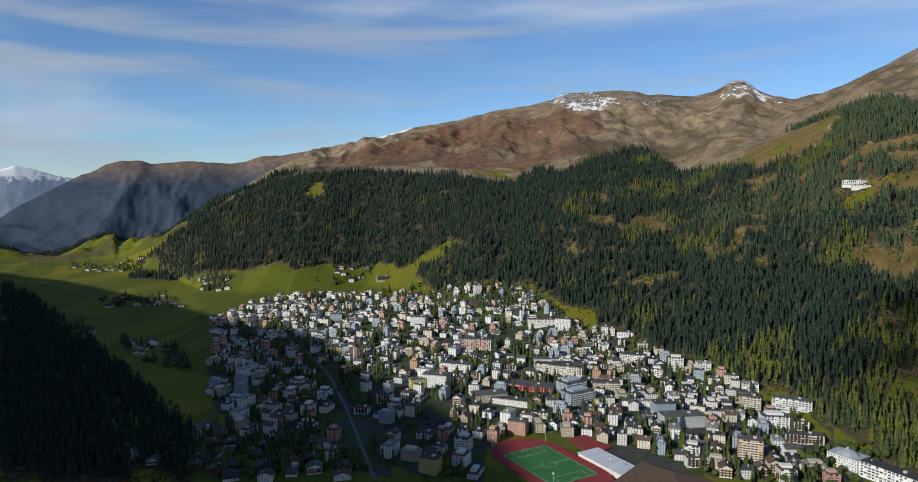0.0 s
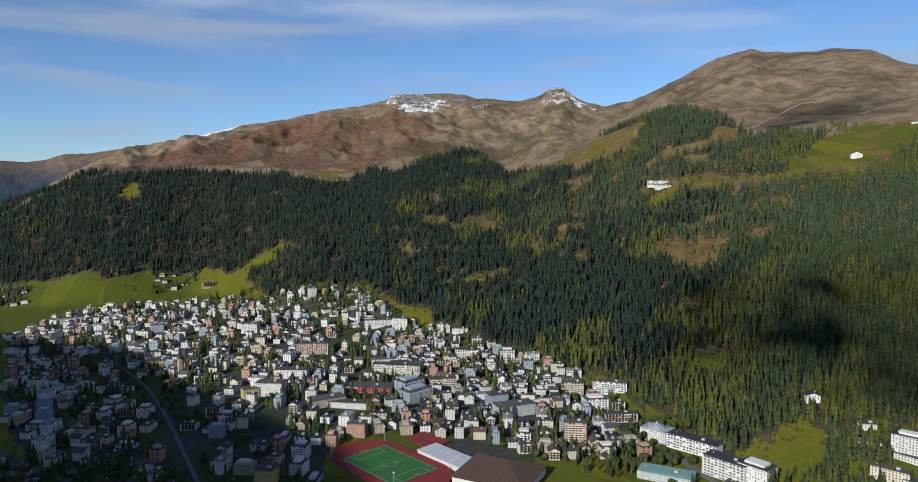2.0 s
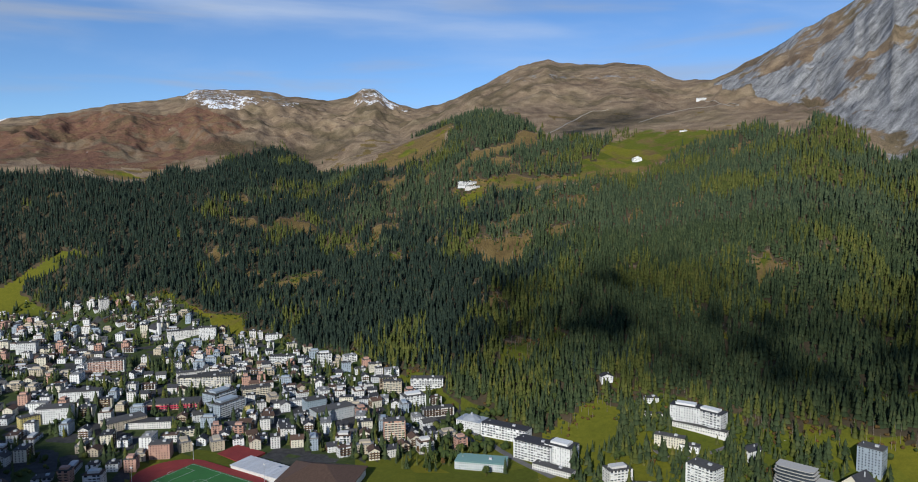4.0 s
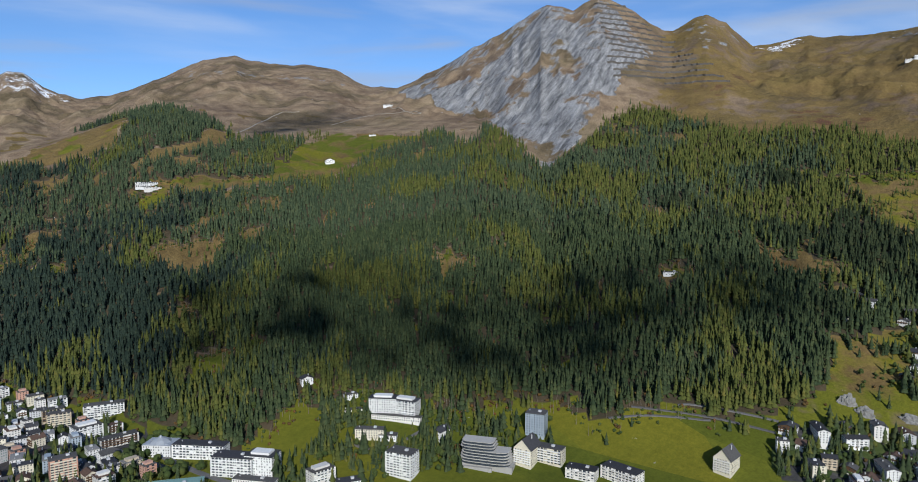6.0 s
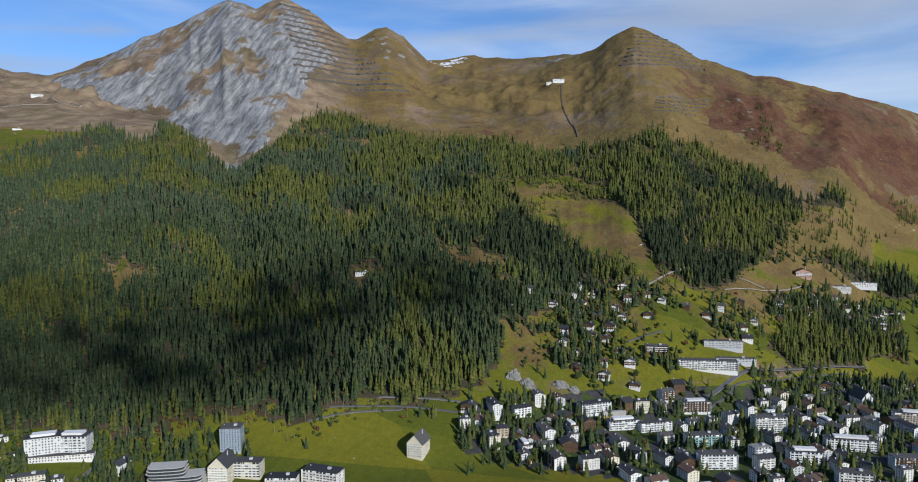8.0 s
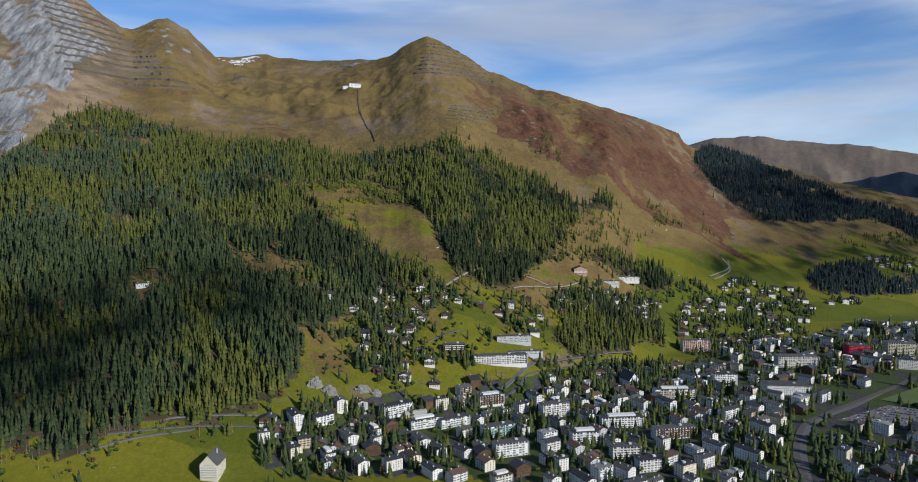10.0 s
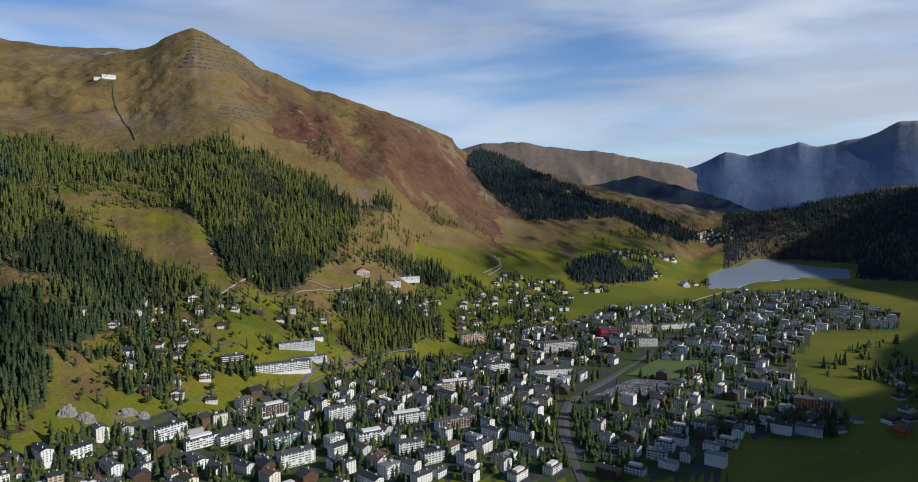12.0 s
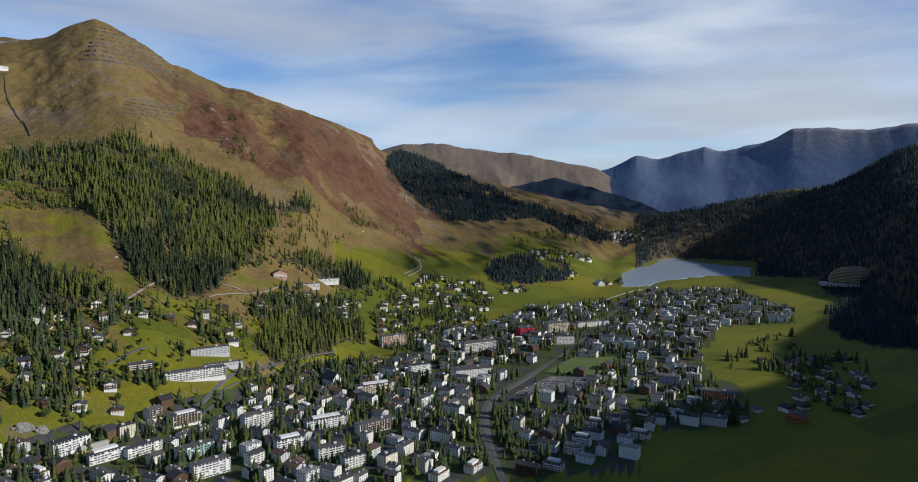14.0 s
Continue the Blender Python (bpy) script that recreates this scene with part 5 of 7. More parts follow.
def ridged(name, w, d, floors, wall, roof, balcony, rng=None, label="", category="house", pitch=0.38, storey=2.9):
    """A long apartment house: low saddle roof along its length, balconies and loggias on the sunny side."""
    h, rise, o = floors * storey, d / 2 * pitch, 1.3
    bm = bmesh.new()
    prism(bm, [(-d / 2, -7), (d / 2, -7), (d / 2, h), (0, h + rise), (-d / 2, h)], -w / 2, w / 2)
    bmesh.ops.rotate(bm, verts=bm.verts, matrix=Matrix.Rotation(math.pi / 2, 3, "Z"))
    ob = part(name, bm, wall)
    bm = bmesh.new()
    e = h - o * pitch
    prism(bm, [(-d / 2 - o, e), (0, h + rise), (d / 2 + o, e), (d / 2 + o, e + 0.35), (0, h + rise + 0.35), (-d / 2 - o, e + 0.35)], -w / 2 - 0.9, w / 2 + 0.9)
    bmesh.ops.rotate(bm, verts=bm.verts, matrix=Matrix.Rotation(math.pi / 2, 3, "Z"))
    part("roof", bm, roof, ob, "low saddle roof with wide eaves")
    bm = bmesh.new()
    # front panes are wide and dark in place of the loggias' shaded recesses
    pane_rows(bm, w, d, -0.15, floors, rng, 4.2, 3.4, 2.0, "f", storey)
    pane_rows(bm, w, d, 0, floors, rng, 3.2, 1.4, 1.4, "blr", storey)
    part("glazing", bm, GLASS, ob, "dark window panes", "stuff")
    bays = max(2, int(w / 9))
    bm = bmesh.new()
    for k in range(1, floors):
        for i in range(bays):
            c, half = (i + 0.5 - bays / 2) * w / bays, w / bays * 0.44
            box(bm, c - half, c + half, -d / 2 - 1.5, -d / 2, k * storey - 0.15, k * storey + 0.95)
    part("balcony_front", bm, balcony, ob, "balcony parapets storey by storey", "stuff")
    bm = bmesh.new()
    for i in range(bays + 1):
        x = (i - bays / 2) * (w - 0.3) / bays
        box(bm, x - 0.15, x + 0.15, -d / 2 - 1.45, -d / 2, -3, h - 0.4)
    part("partition", bm, wall, ob, "upright walls between the balconies", "stuff")
    for fx in (-0.28, 0.22):
        bm = bmesh.new()
        box(bm, w * fx - 0.6, w * fx + 0.6, d * 0.1, d * 0.1 + 1.1, h, h + rise + 1.4)
        part("chimney", bm, GREY, ob)
    return tagged(ob, label, category)


def put(ob, x, y, angle, dz=0.0):
    ob.matrix_basis = pose(x, y, ground_z(x, y) + dz, 0, 0, angle)
    return ob


def facing(x, y, turn=0.0):
    """The turn about z that shows a front to the middle of the valley."""
    return -math.degrees(math.atan2(x, y)) + turn


occupied = []


def site(x, y, r):
    occupied.append((x, y, r))


# ---- buildings that stand out ----
rng = random.Random(11)


def block_at(x, y, w, d, floors, wall, label, turn=0.0, roof=None, balcony=None, setback=False, name="apartment_building", glass=None, step=3.0, storey=3.0, sides="f"):
    site(x, y, max(w, d) * 0.5)
    return put(flat_block(name, w, d, floors, wall, roof or ROOF_GREY, balcony, rng, label, "building", setback, step, glass, storey, sides, True), x, y, facing(x, y, turn))


def gable_at(x, y, w, d, floors, wall, label, turn=0.0, roof=None, balcony=None, name="house", pitch=0.42):
    site(x, y, max(w, d) * 0.55)
    return put(gabled(name, w, d, floors, wall, roof or ROOF_DARK, rng, balcony, label, "house", pitch), x, y, facing(x, y, turn))


# above the forest edge
block_at(668, 556, 34, 18, 7, WHITE, "large white hotel with balcony rows below the forest", -26, setback=True, name="hotel", balcony=WHITE, roof=ROOF_DARK)
block_at(655, 583, 36, 18, 7, WHITE, "white hotel wing with a dark attic storey", -12, setback=True, name="hotel_wing", roof=ROOF_DARK, storey=3.1)
block_at(654, 560, 66, 10, 2, OFFWHITE, "low white terrace in front of the hotel", -19, name="hotel_terrace")
block_at(579, 488, 32, 20, 9, WHITE, "white apartment tower with balcony bands", -30, balcony=WHITE, sides="flr")
gable_at(663, 496, 16, 22, 3, WHITE, "white house with dark hipped roof on the slope", -40)
block_at(610, 566, 36, 12, 4, CREAM, "long cream house on a terrace by the bend", -12, name="house")
block_at(620, 545, 22, 12, 2, WHITE, "low white annex with flat roof", -12, name="annex")
gable_at(686, 385, 22, 28, 7, CREAM, "old white hotel with steep dark gable and balconies", -25, balcony=WHITE, name="hotel", pitch=1.0)
block_at(701, 366, 40, 15, 6, CREAM, "long cream hotel wing with balconies", -20, balcony=WHITE, name="hotel_wing")
block_at(740, 402, 24, 20, 9, BLUEGREY, "slate-grey tower house at the forest edge", -15)
block_at(512, 551, 28, 16, 6, OFFWHITE, "white terraced apartment house", 30, balcony=WHITE, setback=True)
block_at(527, 523, 26, 14, 2, WHITE, "low white house with dark roof", 10, ROOF_DARK)
gable_at(644, 718, 16, 12, 3, WHITE, "white farmhouse in a forest clearing", 15)
block_at(655, 643, 18, 10, 2, WHITE, "small white house on a terrace", 20)
block_at(636, 621, 24, 9, 1, OFFWHITE, "low pavilion with flat roof", 10)
block_at(483, 962, 52, 16, 6, WHITE, "broad white clinic with balcony rows", -4, balcony=WHITE, name="clinic")
block_at(433, 912, 34, 22, 6, WHITE, "stepped white apartment block", 18, balcony=WHITE, setback=True)
block_at(445, 855, 46, 14, 4, OFFWHITE, "white terrace block with dark balconies", 16, balcony=TIMBER)
block_at(438, 1017, 28, 14, 6, BEIGE, "brown and white striped apartment block", 2, balcony=TIMBER)
block_at(352, 799, 28, 16, 9, ROSE, "tall rust-red and cream tower block", 4, balcony=CREAM)
block_at(309, 921, 58, 26, 5, GREY, "grey office block with window grid", 25, step=2.4, storey=3.2, glass=GREEN_GLASS, name="office_building")
block_at(297, 967, 30, 22, 6, BLUEGREY, "turquoise glazed house in the town", 20, glass=GREEN_GLASS)
block_at(388, 1195, 26, 16, 8, WHITE, "stepped white hotel at the forest edge", 4, balcony=WHITE, setback=True, name="hotel")
block_at(409, 1137, 16, 14, 6, BLUEGREY, "narrow grey-blue house at the forest foot", 5)
block_at(451, 1104, 22, 16, 4, CREAM, "cream house under the forest trees", 10)
block_at(427, 1114, 20, 14, 3, WHITE, "white house with a flat roof", 10)
block_at(328, 1260, 46, 16, 5, WHITE, "white hotel with three balcony rows", -10, balcony=WHITE, name="hotel")
block_at(349, 1403, 34, 14, 3, WHITE, "white terrace of houses on the slope", -5)
block_at(364, 1326, 20, 14, 4, CREAM, "cream house on the slope", 8)
block_at(191, 1176, 52, 18, 6, BEIGE, "long cream apartment house with balconies", 6, balcony=YELLOW)
block_at(157, 1202, 44, 16, 6, OFFWHITE, "long white town building", 6)
block_at(235, 1068, 44, 18, 6, BEIGE, "sand-coloured apartment building with balconies", 6, balcony=CREAM)
block_at(177, 1053, 40, 26, 7, BLUEGREY, "white and grey stepped hotel", 40, balcony=WHITE, setback=True, name="hotel")
block_at(200, 1012, 36, 18, 3, YELLOW, "yellow house with flat roof", 2)
block_at(406, 667, 60, 26, 3, GREY, "low green-glazed museum with flat roofs", -10, glass=GREEN_GLASS, step=2.2, roof=COPPER, name="museum")

def terrace_house(x, y):
    """Stepped storeys of glass behind long parapets on a concrete base, the upper ones set to one side."""
    bm = bmesh.new()
    box(bm, -33, 33, -9, 14, -10, 4)
    box(bm, -30, 10, -13, -9, -10, 1.5)
    ob = part("terrace_building", bm, CONCRETE)
    for k in range(8):
        low = k < 5
        mid, w, d = (0.0, 31 - k * 0.7, 12 - k * 0.5) if low else (-9.0, 21 - (k - 5) * 0.9, 9 - (k - 5) * 0.7)
        z = 4 + k * 3.2
        arc = [(mid + w * math.copysign(abs(math.cos(a)) ** 0.45, math.cos(a)), -d * math.sin(a) ** 0.6) for a in np.linspace(0.02, math.pi - 0.02, 16)]
        for name, f, z0, z1, mat, lab in (("glass_storey", 0.95, z, z + 2.6, GLASS, "recessed glass storey"), ("parapet", 1.0, z + 2.6, z + 3.2, PALE_BAND, "long pale parapet")):
            bm = bmesh.new()
            pts = [(mid + (x_ - mid) * f, y_ * f) for x_, y_ in arc] + [(mid - w * f, 12), (mid + w * f, 12)]
            lo, up = [bm.verts.new((*p, z0)) for p in pts], [bm.verts.new((*p, z1)) for p in pts]
            bm.faces.new(up)
            bm.faces.new(lo[::-1])
            for i in range(len(pts)):
                bm.faces.new((lo[i], lo[(i + 1) % len(pts)], up[(i + 1) % len(pts)], up[i]))
            part(name, bm, mat, ob, lab)
    site(x, y, 36)
    return put(tagged(ob, "stepped concrete and glass terrace building on the slope", "building"), x, y, facing(x, y, -15))


PALE_BAND = plain("pale_stone_parapet", (0.52, 0.50, 0.46), 0.85)
terrace_house(650, 420)

# the long white grand hotel below the meadow
hall_ob = block_at(460, 780, 36, 26, 4, WHITE, "white hotel hall with a domed grey roof", -28, roof=ROOF_METAL, name="hotel_hall", storey=3.6)
bm = bmesh.new()
for n_side, r0, r1, z0, z1 in ((8, 13.5, 9.0, 14.9, 18.5), (8, 9.0, 3.0, 18.5, 21.0), (8, 1.6, 1.2, 21.0, 23.2)):
    bmesh.ops.create_cone(bm, segments=n_side, cap_ends=True, radius1=r0, radius2=r1, depth=z1 - z0, matrix=Matrix.Translation((0, -1, (z0 + z1) / 2)))
part("dome", bm, ROOF_METAL, hall_ob, "grey octagonal dome with a lantern")
block_at(481, 728, 66, 18, 5, WHITE, "long white hotel wing with dark roof", -28, roof=ROOF_DARK, balcony=WHITE, name="hotel_wing", storey=3.3)
block_at(475, 652, 50, 22, 7, WHITE, "white hotel wing with dark roof and balconies", -28, roof=ROOF_DARK, balcony=WHITE, name="hotel_wing", storey=3.2)
block_at(493, 626, 34, 24, 7, WHITE, "square white hotel block with flat roof", -28, name="hotel", storey=3.2, roof=ROOF_DARK, setback=True)
block_at(469, 610, 50, 12, 2, OFFWHITE, "low white entrance hall", -28, name="entrance_hall", storey=3.4)

# the town towards the west
block_at(174, 1161, 84, 18, 6, CREAM, "long cream apartment house with balconies", -14, balcony=OFFWHITE)
block_at(194, 1525, 76, 16, 5, OFFWHITE, "curved pale hospital wing at the forest foot", 4, name="hospital")
block_at(232, 1487, 34, 20, 8, WHITE, "square white hospital tower", -12, name="hospital")
block_at(48, 1772, 20, 18, 11, OFFWHITE, "slender white tower block on the slope", 10)
block_at(-37, 1078, 42, 24, 7, WHITE, "bright white hotel block", -20, name="hotel")
block_at(-94, 1552, 34, 20, 7, WHITE, "tall white apartment block", -15)
block_at(36, 1337, 60, 20, 7, WHITE, "white hotel with pink balcony rows", -12, balcony=ROSE, name="hotel")
block_at(-5, 1172, 56, 20, 5, WHITE, "long white department store", -18)
block_at(-242, 1317, 40, 26, 5, YELLOW, "white and yellow station building", -20, name="station")
block_at(-301, 1645, 30, 18, 6, BLUEGREY, "pale blue block of flats", -15)
block_at(-532, 1834, 50, 22, 5, WHITE, "white hall with flat roof at the town's edge", 5)
block_at(45, 1012, 52, 26, 4, BEIGE, "grey-brown school block with flat roof", 18, name="school")
block_at(75, 997, 62, 20, 3, OFFWHITE, "long low white building with grey roof", -18)
block_at(114, 1072, 80, 30, 3, ROSE, "long shopping hall with red band", -14, balcony=RED_PAINT)
block_at(178, 1004, 46, 26, 7, BLUEGREY, "stepped glass and white block", 40, balcony=WHITE, setback=True)
block_at(78, 878, 24, 18, 6, ROSE, "brick-red apartment house by the sports ground", -15)
block_at(-68, 1072, 24, 16, 5, YELLOW, "yellow apartment house with flat roof", 15)
block_at(-33, 753, 22, 16, 6, YELLOW, "yellow-sided block in the shade", -30)
block_at(-244, 2174, 44, 14, 4, BEIGE, "brown hillside lodge with stepped roofs", 10, ROOF_BROWN, balcony=TIMBER, name="lodge")
block_at(432, 986, 30, 14, 7, BEIGE, "brown apartment block with white bands", 0, balcony=CREAM)

# the eastern slope and town
block_at(1103, -210, 92, 16, 5, WHITE, "long white sanatorium with balcony front", 12, balcony=WHITE, name="sanatorium")
block_at(1165, -247, 62, 12, 4, GREY, "grey school building with window bands", 14, step=2.2, name="school")
block_at(1136, -262, 60, 10, 2, GREY, "low grey wing with window band", 14, step=2.2, name="school_wing")
block_at(1110, -134, 36, 12, 4, TIMBER, "dark timber apartment house", 6, balcony=OFFWHITE)
block_at(1335, -673, 58, 16, 8, OFFWHITE, "tall white apartment block with balcony grid", 25, balcony=ROSE, sides="f")
block_at(1192, -807, 76, 22, 7, OFFWHITE, "long white apartment complex", 25, balcony=OFFWHITE)
block_at(1035, -684, 70, 34, 5, WHITE, "large white commercial block", 20)
block_at(1259, -986, 40, 30, 7, RED_PAINT, "bright red hotel block", 20, name="hotel", balcony=RED_PAINT)
block_at(1255, -1080, 56, 24, 8, CREAM, "cream hotel with tall windows", 25, name="hotel", balcony=CREAM)
block_at(1145, -1007, 40, 22, 6, OFFWHITE, "old white hotel with dark mansard roof", 15, roof=ROOF_DARK, name="hotel")
block_at(1265, -1205, 90, 18, 4, OFFWHITE, "long pale station building by the railway", 30, name="station")
block_at(1191, -1743, 84, 18, 5, OFFWHITE, "long white holiday complex beyond the town", -4)
block_at(1051, -1666, 60, 22, 5, WHITE, "white apartment rows at the meadow's edge", -5)
block_at(687, -934, 50, 18, 5, BEIGE, "cream apartment house with timber balconies", -8, balcony=ORANGE)
block_at(803, -951, 40, 22, 4, BLUEGREY, "grey-blue works building with window bands", -6, step=2.2)
block_at(615, -829, 34, 18, 4, GREY, "grey glazed house by the meadow", -5)
gable_at(559, -944, 22, 24, 3, ORANGE, "brown timber chalet with dark roof on the meadow", -20, balcony=TIMBER, name="chalet")
gable_at(1104, -438, 20, 30, 5, WHITE, "white church-like house with steep grey gable", 35, roof=ROOF_GREY, pitch=1.2)
gable_at(1495, -471, 30, 22, 4, ROSE, "mountain inn with low roof on the meadow", 12, roof=ROOF_BROWN, balcony=WHITE, name="inn")
block_at(1560, -602, 70, 14, 3, WHITE, "low white clinic with flat roof above the village", 12, name="clinic")
block_at(1502, -548, 36, 12, 3, OFFWHITE, "white terrace house below the clinic", 12)
gable_at(1818, -1768, 26, 34, 3, WHITE, "white chapel-like hotel on the knoll", 25, roof=ROOF_METAL, name="hotel", pitch=0.9)
for cx, cy, w, fl, lab, bal in ((958, -32, 46, 5, "white apartment block with balconies", WHITE), (938, -70, 44, 4, "white flats above a garden", WHITE),
                                (943, -113, 46, 4, "white apartment block with deep balconies", WHITE), (900, -169, 46, 5, "white block of flats with green balconies", COPPER),
                                (827, -172, 44, 6, "cream block of flats with white balconies", WHITE), (966, -267, 44, 7, "tall white apartment house with balcony grid", OFFWHITE),
                                (910, -350, 60, 5, "white apartment row with blue glazing", WHITE), (851, -277, 38, 6, "white apartment house with bare gable wall", WHITE),
                                (858, -404, 58, 5, "dark timber and white apartment row", TIMBER), (1004, -177, 40, 5, "white flats with saddle roof and timber", TIMBER),
                                (1030, -485, 66, 5, "long beige apartment terrace", BEIGE), (1088, -603, 40, 7, "white tower block of flats", WHITE),
                                (759, -328, 34, 5, "white corner apartment house by the street", OFFWHITE), (802, -314, 36, 5, "grey-roofed white flats with balconies", OFFWHITE)):
    block_at(cx, cy, w, 15, fl, WHITE, lab, rng.uniform(18, 32), balcony=bal, roof=rng.choice([ROOF_GREY, ROOF_DARK]), setback=rng.random() < 0.4)
gable_at(791, 184, 20, 26, 6, CREAM, "tall old cream house with steep grey roof on the meadow", -22, roof=ROOF_GREY, pitch=1.1, balcony=OFFWHITE)
block_at(710, 276, 44, 18, 5, OFFWHITE, "dark timber and white apartment house", -30, balcony=OFFWHITE, roof=ROOF_DARK)
block_at(692, 317, 34, 16, 4, OFFWHITE, "dark timber and white row house", -15, balcony=OFFWHITE, roof=ROOF_DARK)

# on the heights
block_at(955, 1643, 52, 14, 4, WHITE, "white hilltop hotel above the forest", 0, name="hotel", balcony=WHITE)
block_at(952, 1610, 40, 18, 2, OFFWHITE, "low white terrace wing of the hilltop hotel", 0, name="hotel_terrace")
gable_at(1381, 1425, 26, 16, 3, WHITE, "white mountain house on the alp", 10)
block_at(1214, 387, 30, 10, 2, WHITE, "low white reservoir house in the forest", 10, name="reservoir")
block_at(2680, 60, 44, 18, 3, WHITE, "white funicular top station on the ridge", 10, name="mountain_station")
block_at(2674, 94, 24, 14, 2, OFFWHITE, "grey annex of the top station", 10, name="mountain_station")
block_at(2050, 1786, 36, 12, 2, WHITE, "small white mountain restaurant on the pass", 0, name="restaurant")
block_at(1638, 1493, 22, 8, 1, WHITE, "low white ski hut on the turf", 0, name="hut")

# ---- prototypes and the quarters ----
CITY, CHALETS = [], []
for k in range(16):
    w, d, fl = rng.uniform(12, 26), rng.uniform(10, 15), rng.choice([2, 3, 3, 4, 4, 5, 5])
    wall = [WHITE, WHITE, OFFWHITE, CREAM, WHITE, GREY, BEIGE, OFFWHITE, WHITE, ROSE, CREAM, BLUEGREY, WHITE, OFFWHITE, GREY, BEIGE][k]
    names = {WHITE: "white", OFFWHITE: "off-white", CREAM: "cream", GREY: "pale grey", BEIGE: "beige", ROSE: "brick-red", BLUEGREY: "grey-blue"}
    ob = flat_block("town_house", w, d, fl, wall, rng.choice([ROOF_GREY, ROOF_PALE, ROOF_PALE, ROOF_DARK, ROOF_BROWN]), rng.choice([None, WHITE, wall, TIMBER]), rng,
                    f"{names[wall]} rendered town house with flat roof and windows", "house", rng.random() < 0.3)
    CITY.append((ob, max(w, d)))
for k in range(5):
    w, d, fl = rng.uniform(11, 15), rng.uniform(13, 19), rng.choice([3, 4, 4])
    wall = (WHITE, CREAM, OFFWHITE, BEIGE, WHITE)[k]
    CITY.append((gabled("town_house", w, d, fl, wall, rng.choice([ROOF_DARK, ROOF_BROWN, ROOF_GREY]), rng, rng.choice([None, TIMBER, WHITE]), "rendered town house under a saddle roof", "house", 0.55), d))
DORF, FLATS = [], []
for k in range(14):
    w, d, fl = rng.uniform(15, 27), rng.uniform(11, 14), rng.choice([2, 3, 3, 4, 4])
    wall = (OFFWHITE, BEIGE, TIMBER, WHITE, WHITE, CREAM, BEIGE, OFFWHITE, TIMBER, WHITE, BEIGE, TIMBER, CREAM, OFFWHITE)[k]
    if k % 2:
        DORF.append((ridged("town_house", w, d, min(fl, 4), wall, rng.choice([ROOF_DARK, ROOF_BROWN, ROOF_GREY]), rng.choice([TIMBER, OFFWHITE, BEIGE]), rng, "apartment house with dark saddle roof and timber balconies"), max(w, d)))
    elif k % 3 == 2:
        DORF.append((gabled("town_house", min(w, 20), d + 4, min(fl, 4), wall, ROOF_DARK, rng, TIMBER, "village house with dark saddle roof and timber balcony", "house", 0.45, clad=TIMBER), d + 3))
    else:
        DORF.append((flat_block("town_house", w, d, fl, wall, rng.choice([ROOF_GREY, ROOF_PALE, ROOF_DARK, ROOF_BROWN]), rng.choice([TIMBER, TIMBER, OFFWHITE, BEIGE]), rng, "apartment house with flat dark roof and timber balconies", "house", k % 4 == 0), max(w, d)))
for k in range(8):
    w, d, fl = rng.uniform(18, 34), rng.uniform(12, 15), rng.choice([4, 4, 5, 5])
    wall = (WHITE, OFFWHITE, WHITE, CREAM, WHITE, WHITE, OFFWHITE, GREY)[k]
    FLATS.append((ridged("apartment_house", w, d, fl, wall, (ROOF_DARK, ROOF_GREY, ROOF_DARK, ROOF_BROWN)[k % 4], (WHITE, TIMBER, WHITE, OFFWHITE)[(k + k // 4) % 4], rng, "white apartment house with stacked balconies and dark saddle roof", "house", rng.uniform(0.3, 0.45)), max(w, d)))
for k in range(8):
    w, d, fl = rng.uniform(14, 20), rng.uniform(12, 17), rng.choice([2, 2, 2, 3])
    wall = (WHITE, WHITE, OFFWHITE, WHITE, TIMBER, CREAM, WHITE, OFFWHITE)[k]
    CHALETS.append((gabled("chalet", w, d, fl, wall, rng.choice([ROOF_DARK, ROOF_BROWN, ROOF_GREY]), rng, TIMBER, ("timber" if wall in (TIMBER, ORANGE) else "white") + " chalet with low saddle roof and wooden balcony", "chalet", 0.36, clad=TIMBER if k % 2 == 0 else None), d))
placed = []


def quarter(poly, kinds, gap, most, axis, group, seed=1, flip=0.5):
    """Houses over a quarter of the plan, clear of one another and lined up with its streets."""
    r = random.Random(seed)
    xs, ys = [p[0] for p in poly], [p[1] for p in poly]
    made, tries = 0, 0
    taken = np.array(occupied)
    while made < most and tries < most * 40:
        tries += 1
        x, y = r.uniform(min(xs), max(xs)), r.uniform(min(ys), max(ys))
        if not within(poly, x, y) or any(within(k, x, y) for k in KEEP):
            continue
        ob, size = r.choice(kinds)
        rad = size * 0.5 + gap
        if ((taken[:, 0] - x) ** 2 + (taken[:, 1] - y) ** 2 < (rad + taken[:, 2]) ** 2).any():
            continue
        site(x, y, size * 0.5)
        taken = np.vstack([taken, occupied[-1]])
        turn = axis + r.uniform(-7, 7) + (90 if r.random() < flip else 0) + (180 if r.random() < 0.3 else 0)
        placed.append((math.hypot(x, y), x, y, turn, ob, group))
        made += 1


STADIUM = [(11, 834), (113, 879), (167, 873), (279, 774), (293, 740), (23, 731)]
FIELD_DORF = [(974, -808), (1035, -934), (988, -1017), (902, -871)]
PARKING = [(893, -673), (946, -799), (897, -859), (835, -767)]
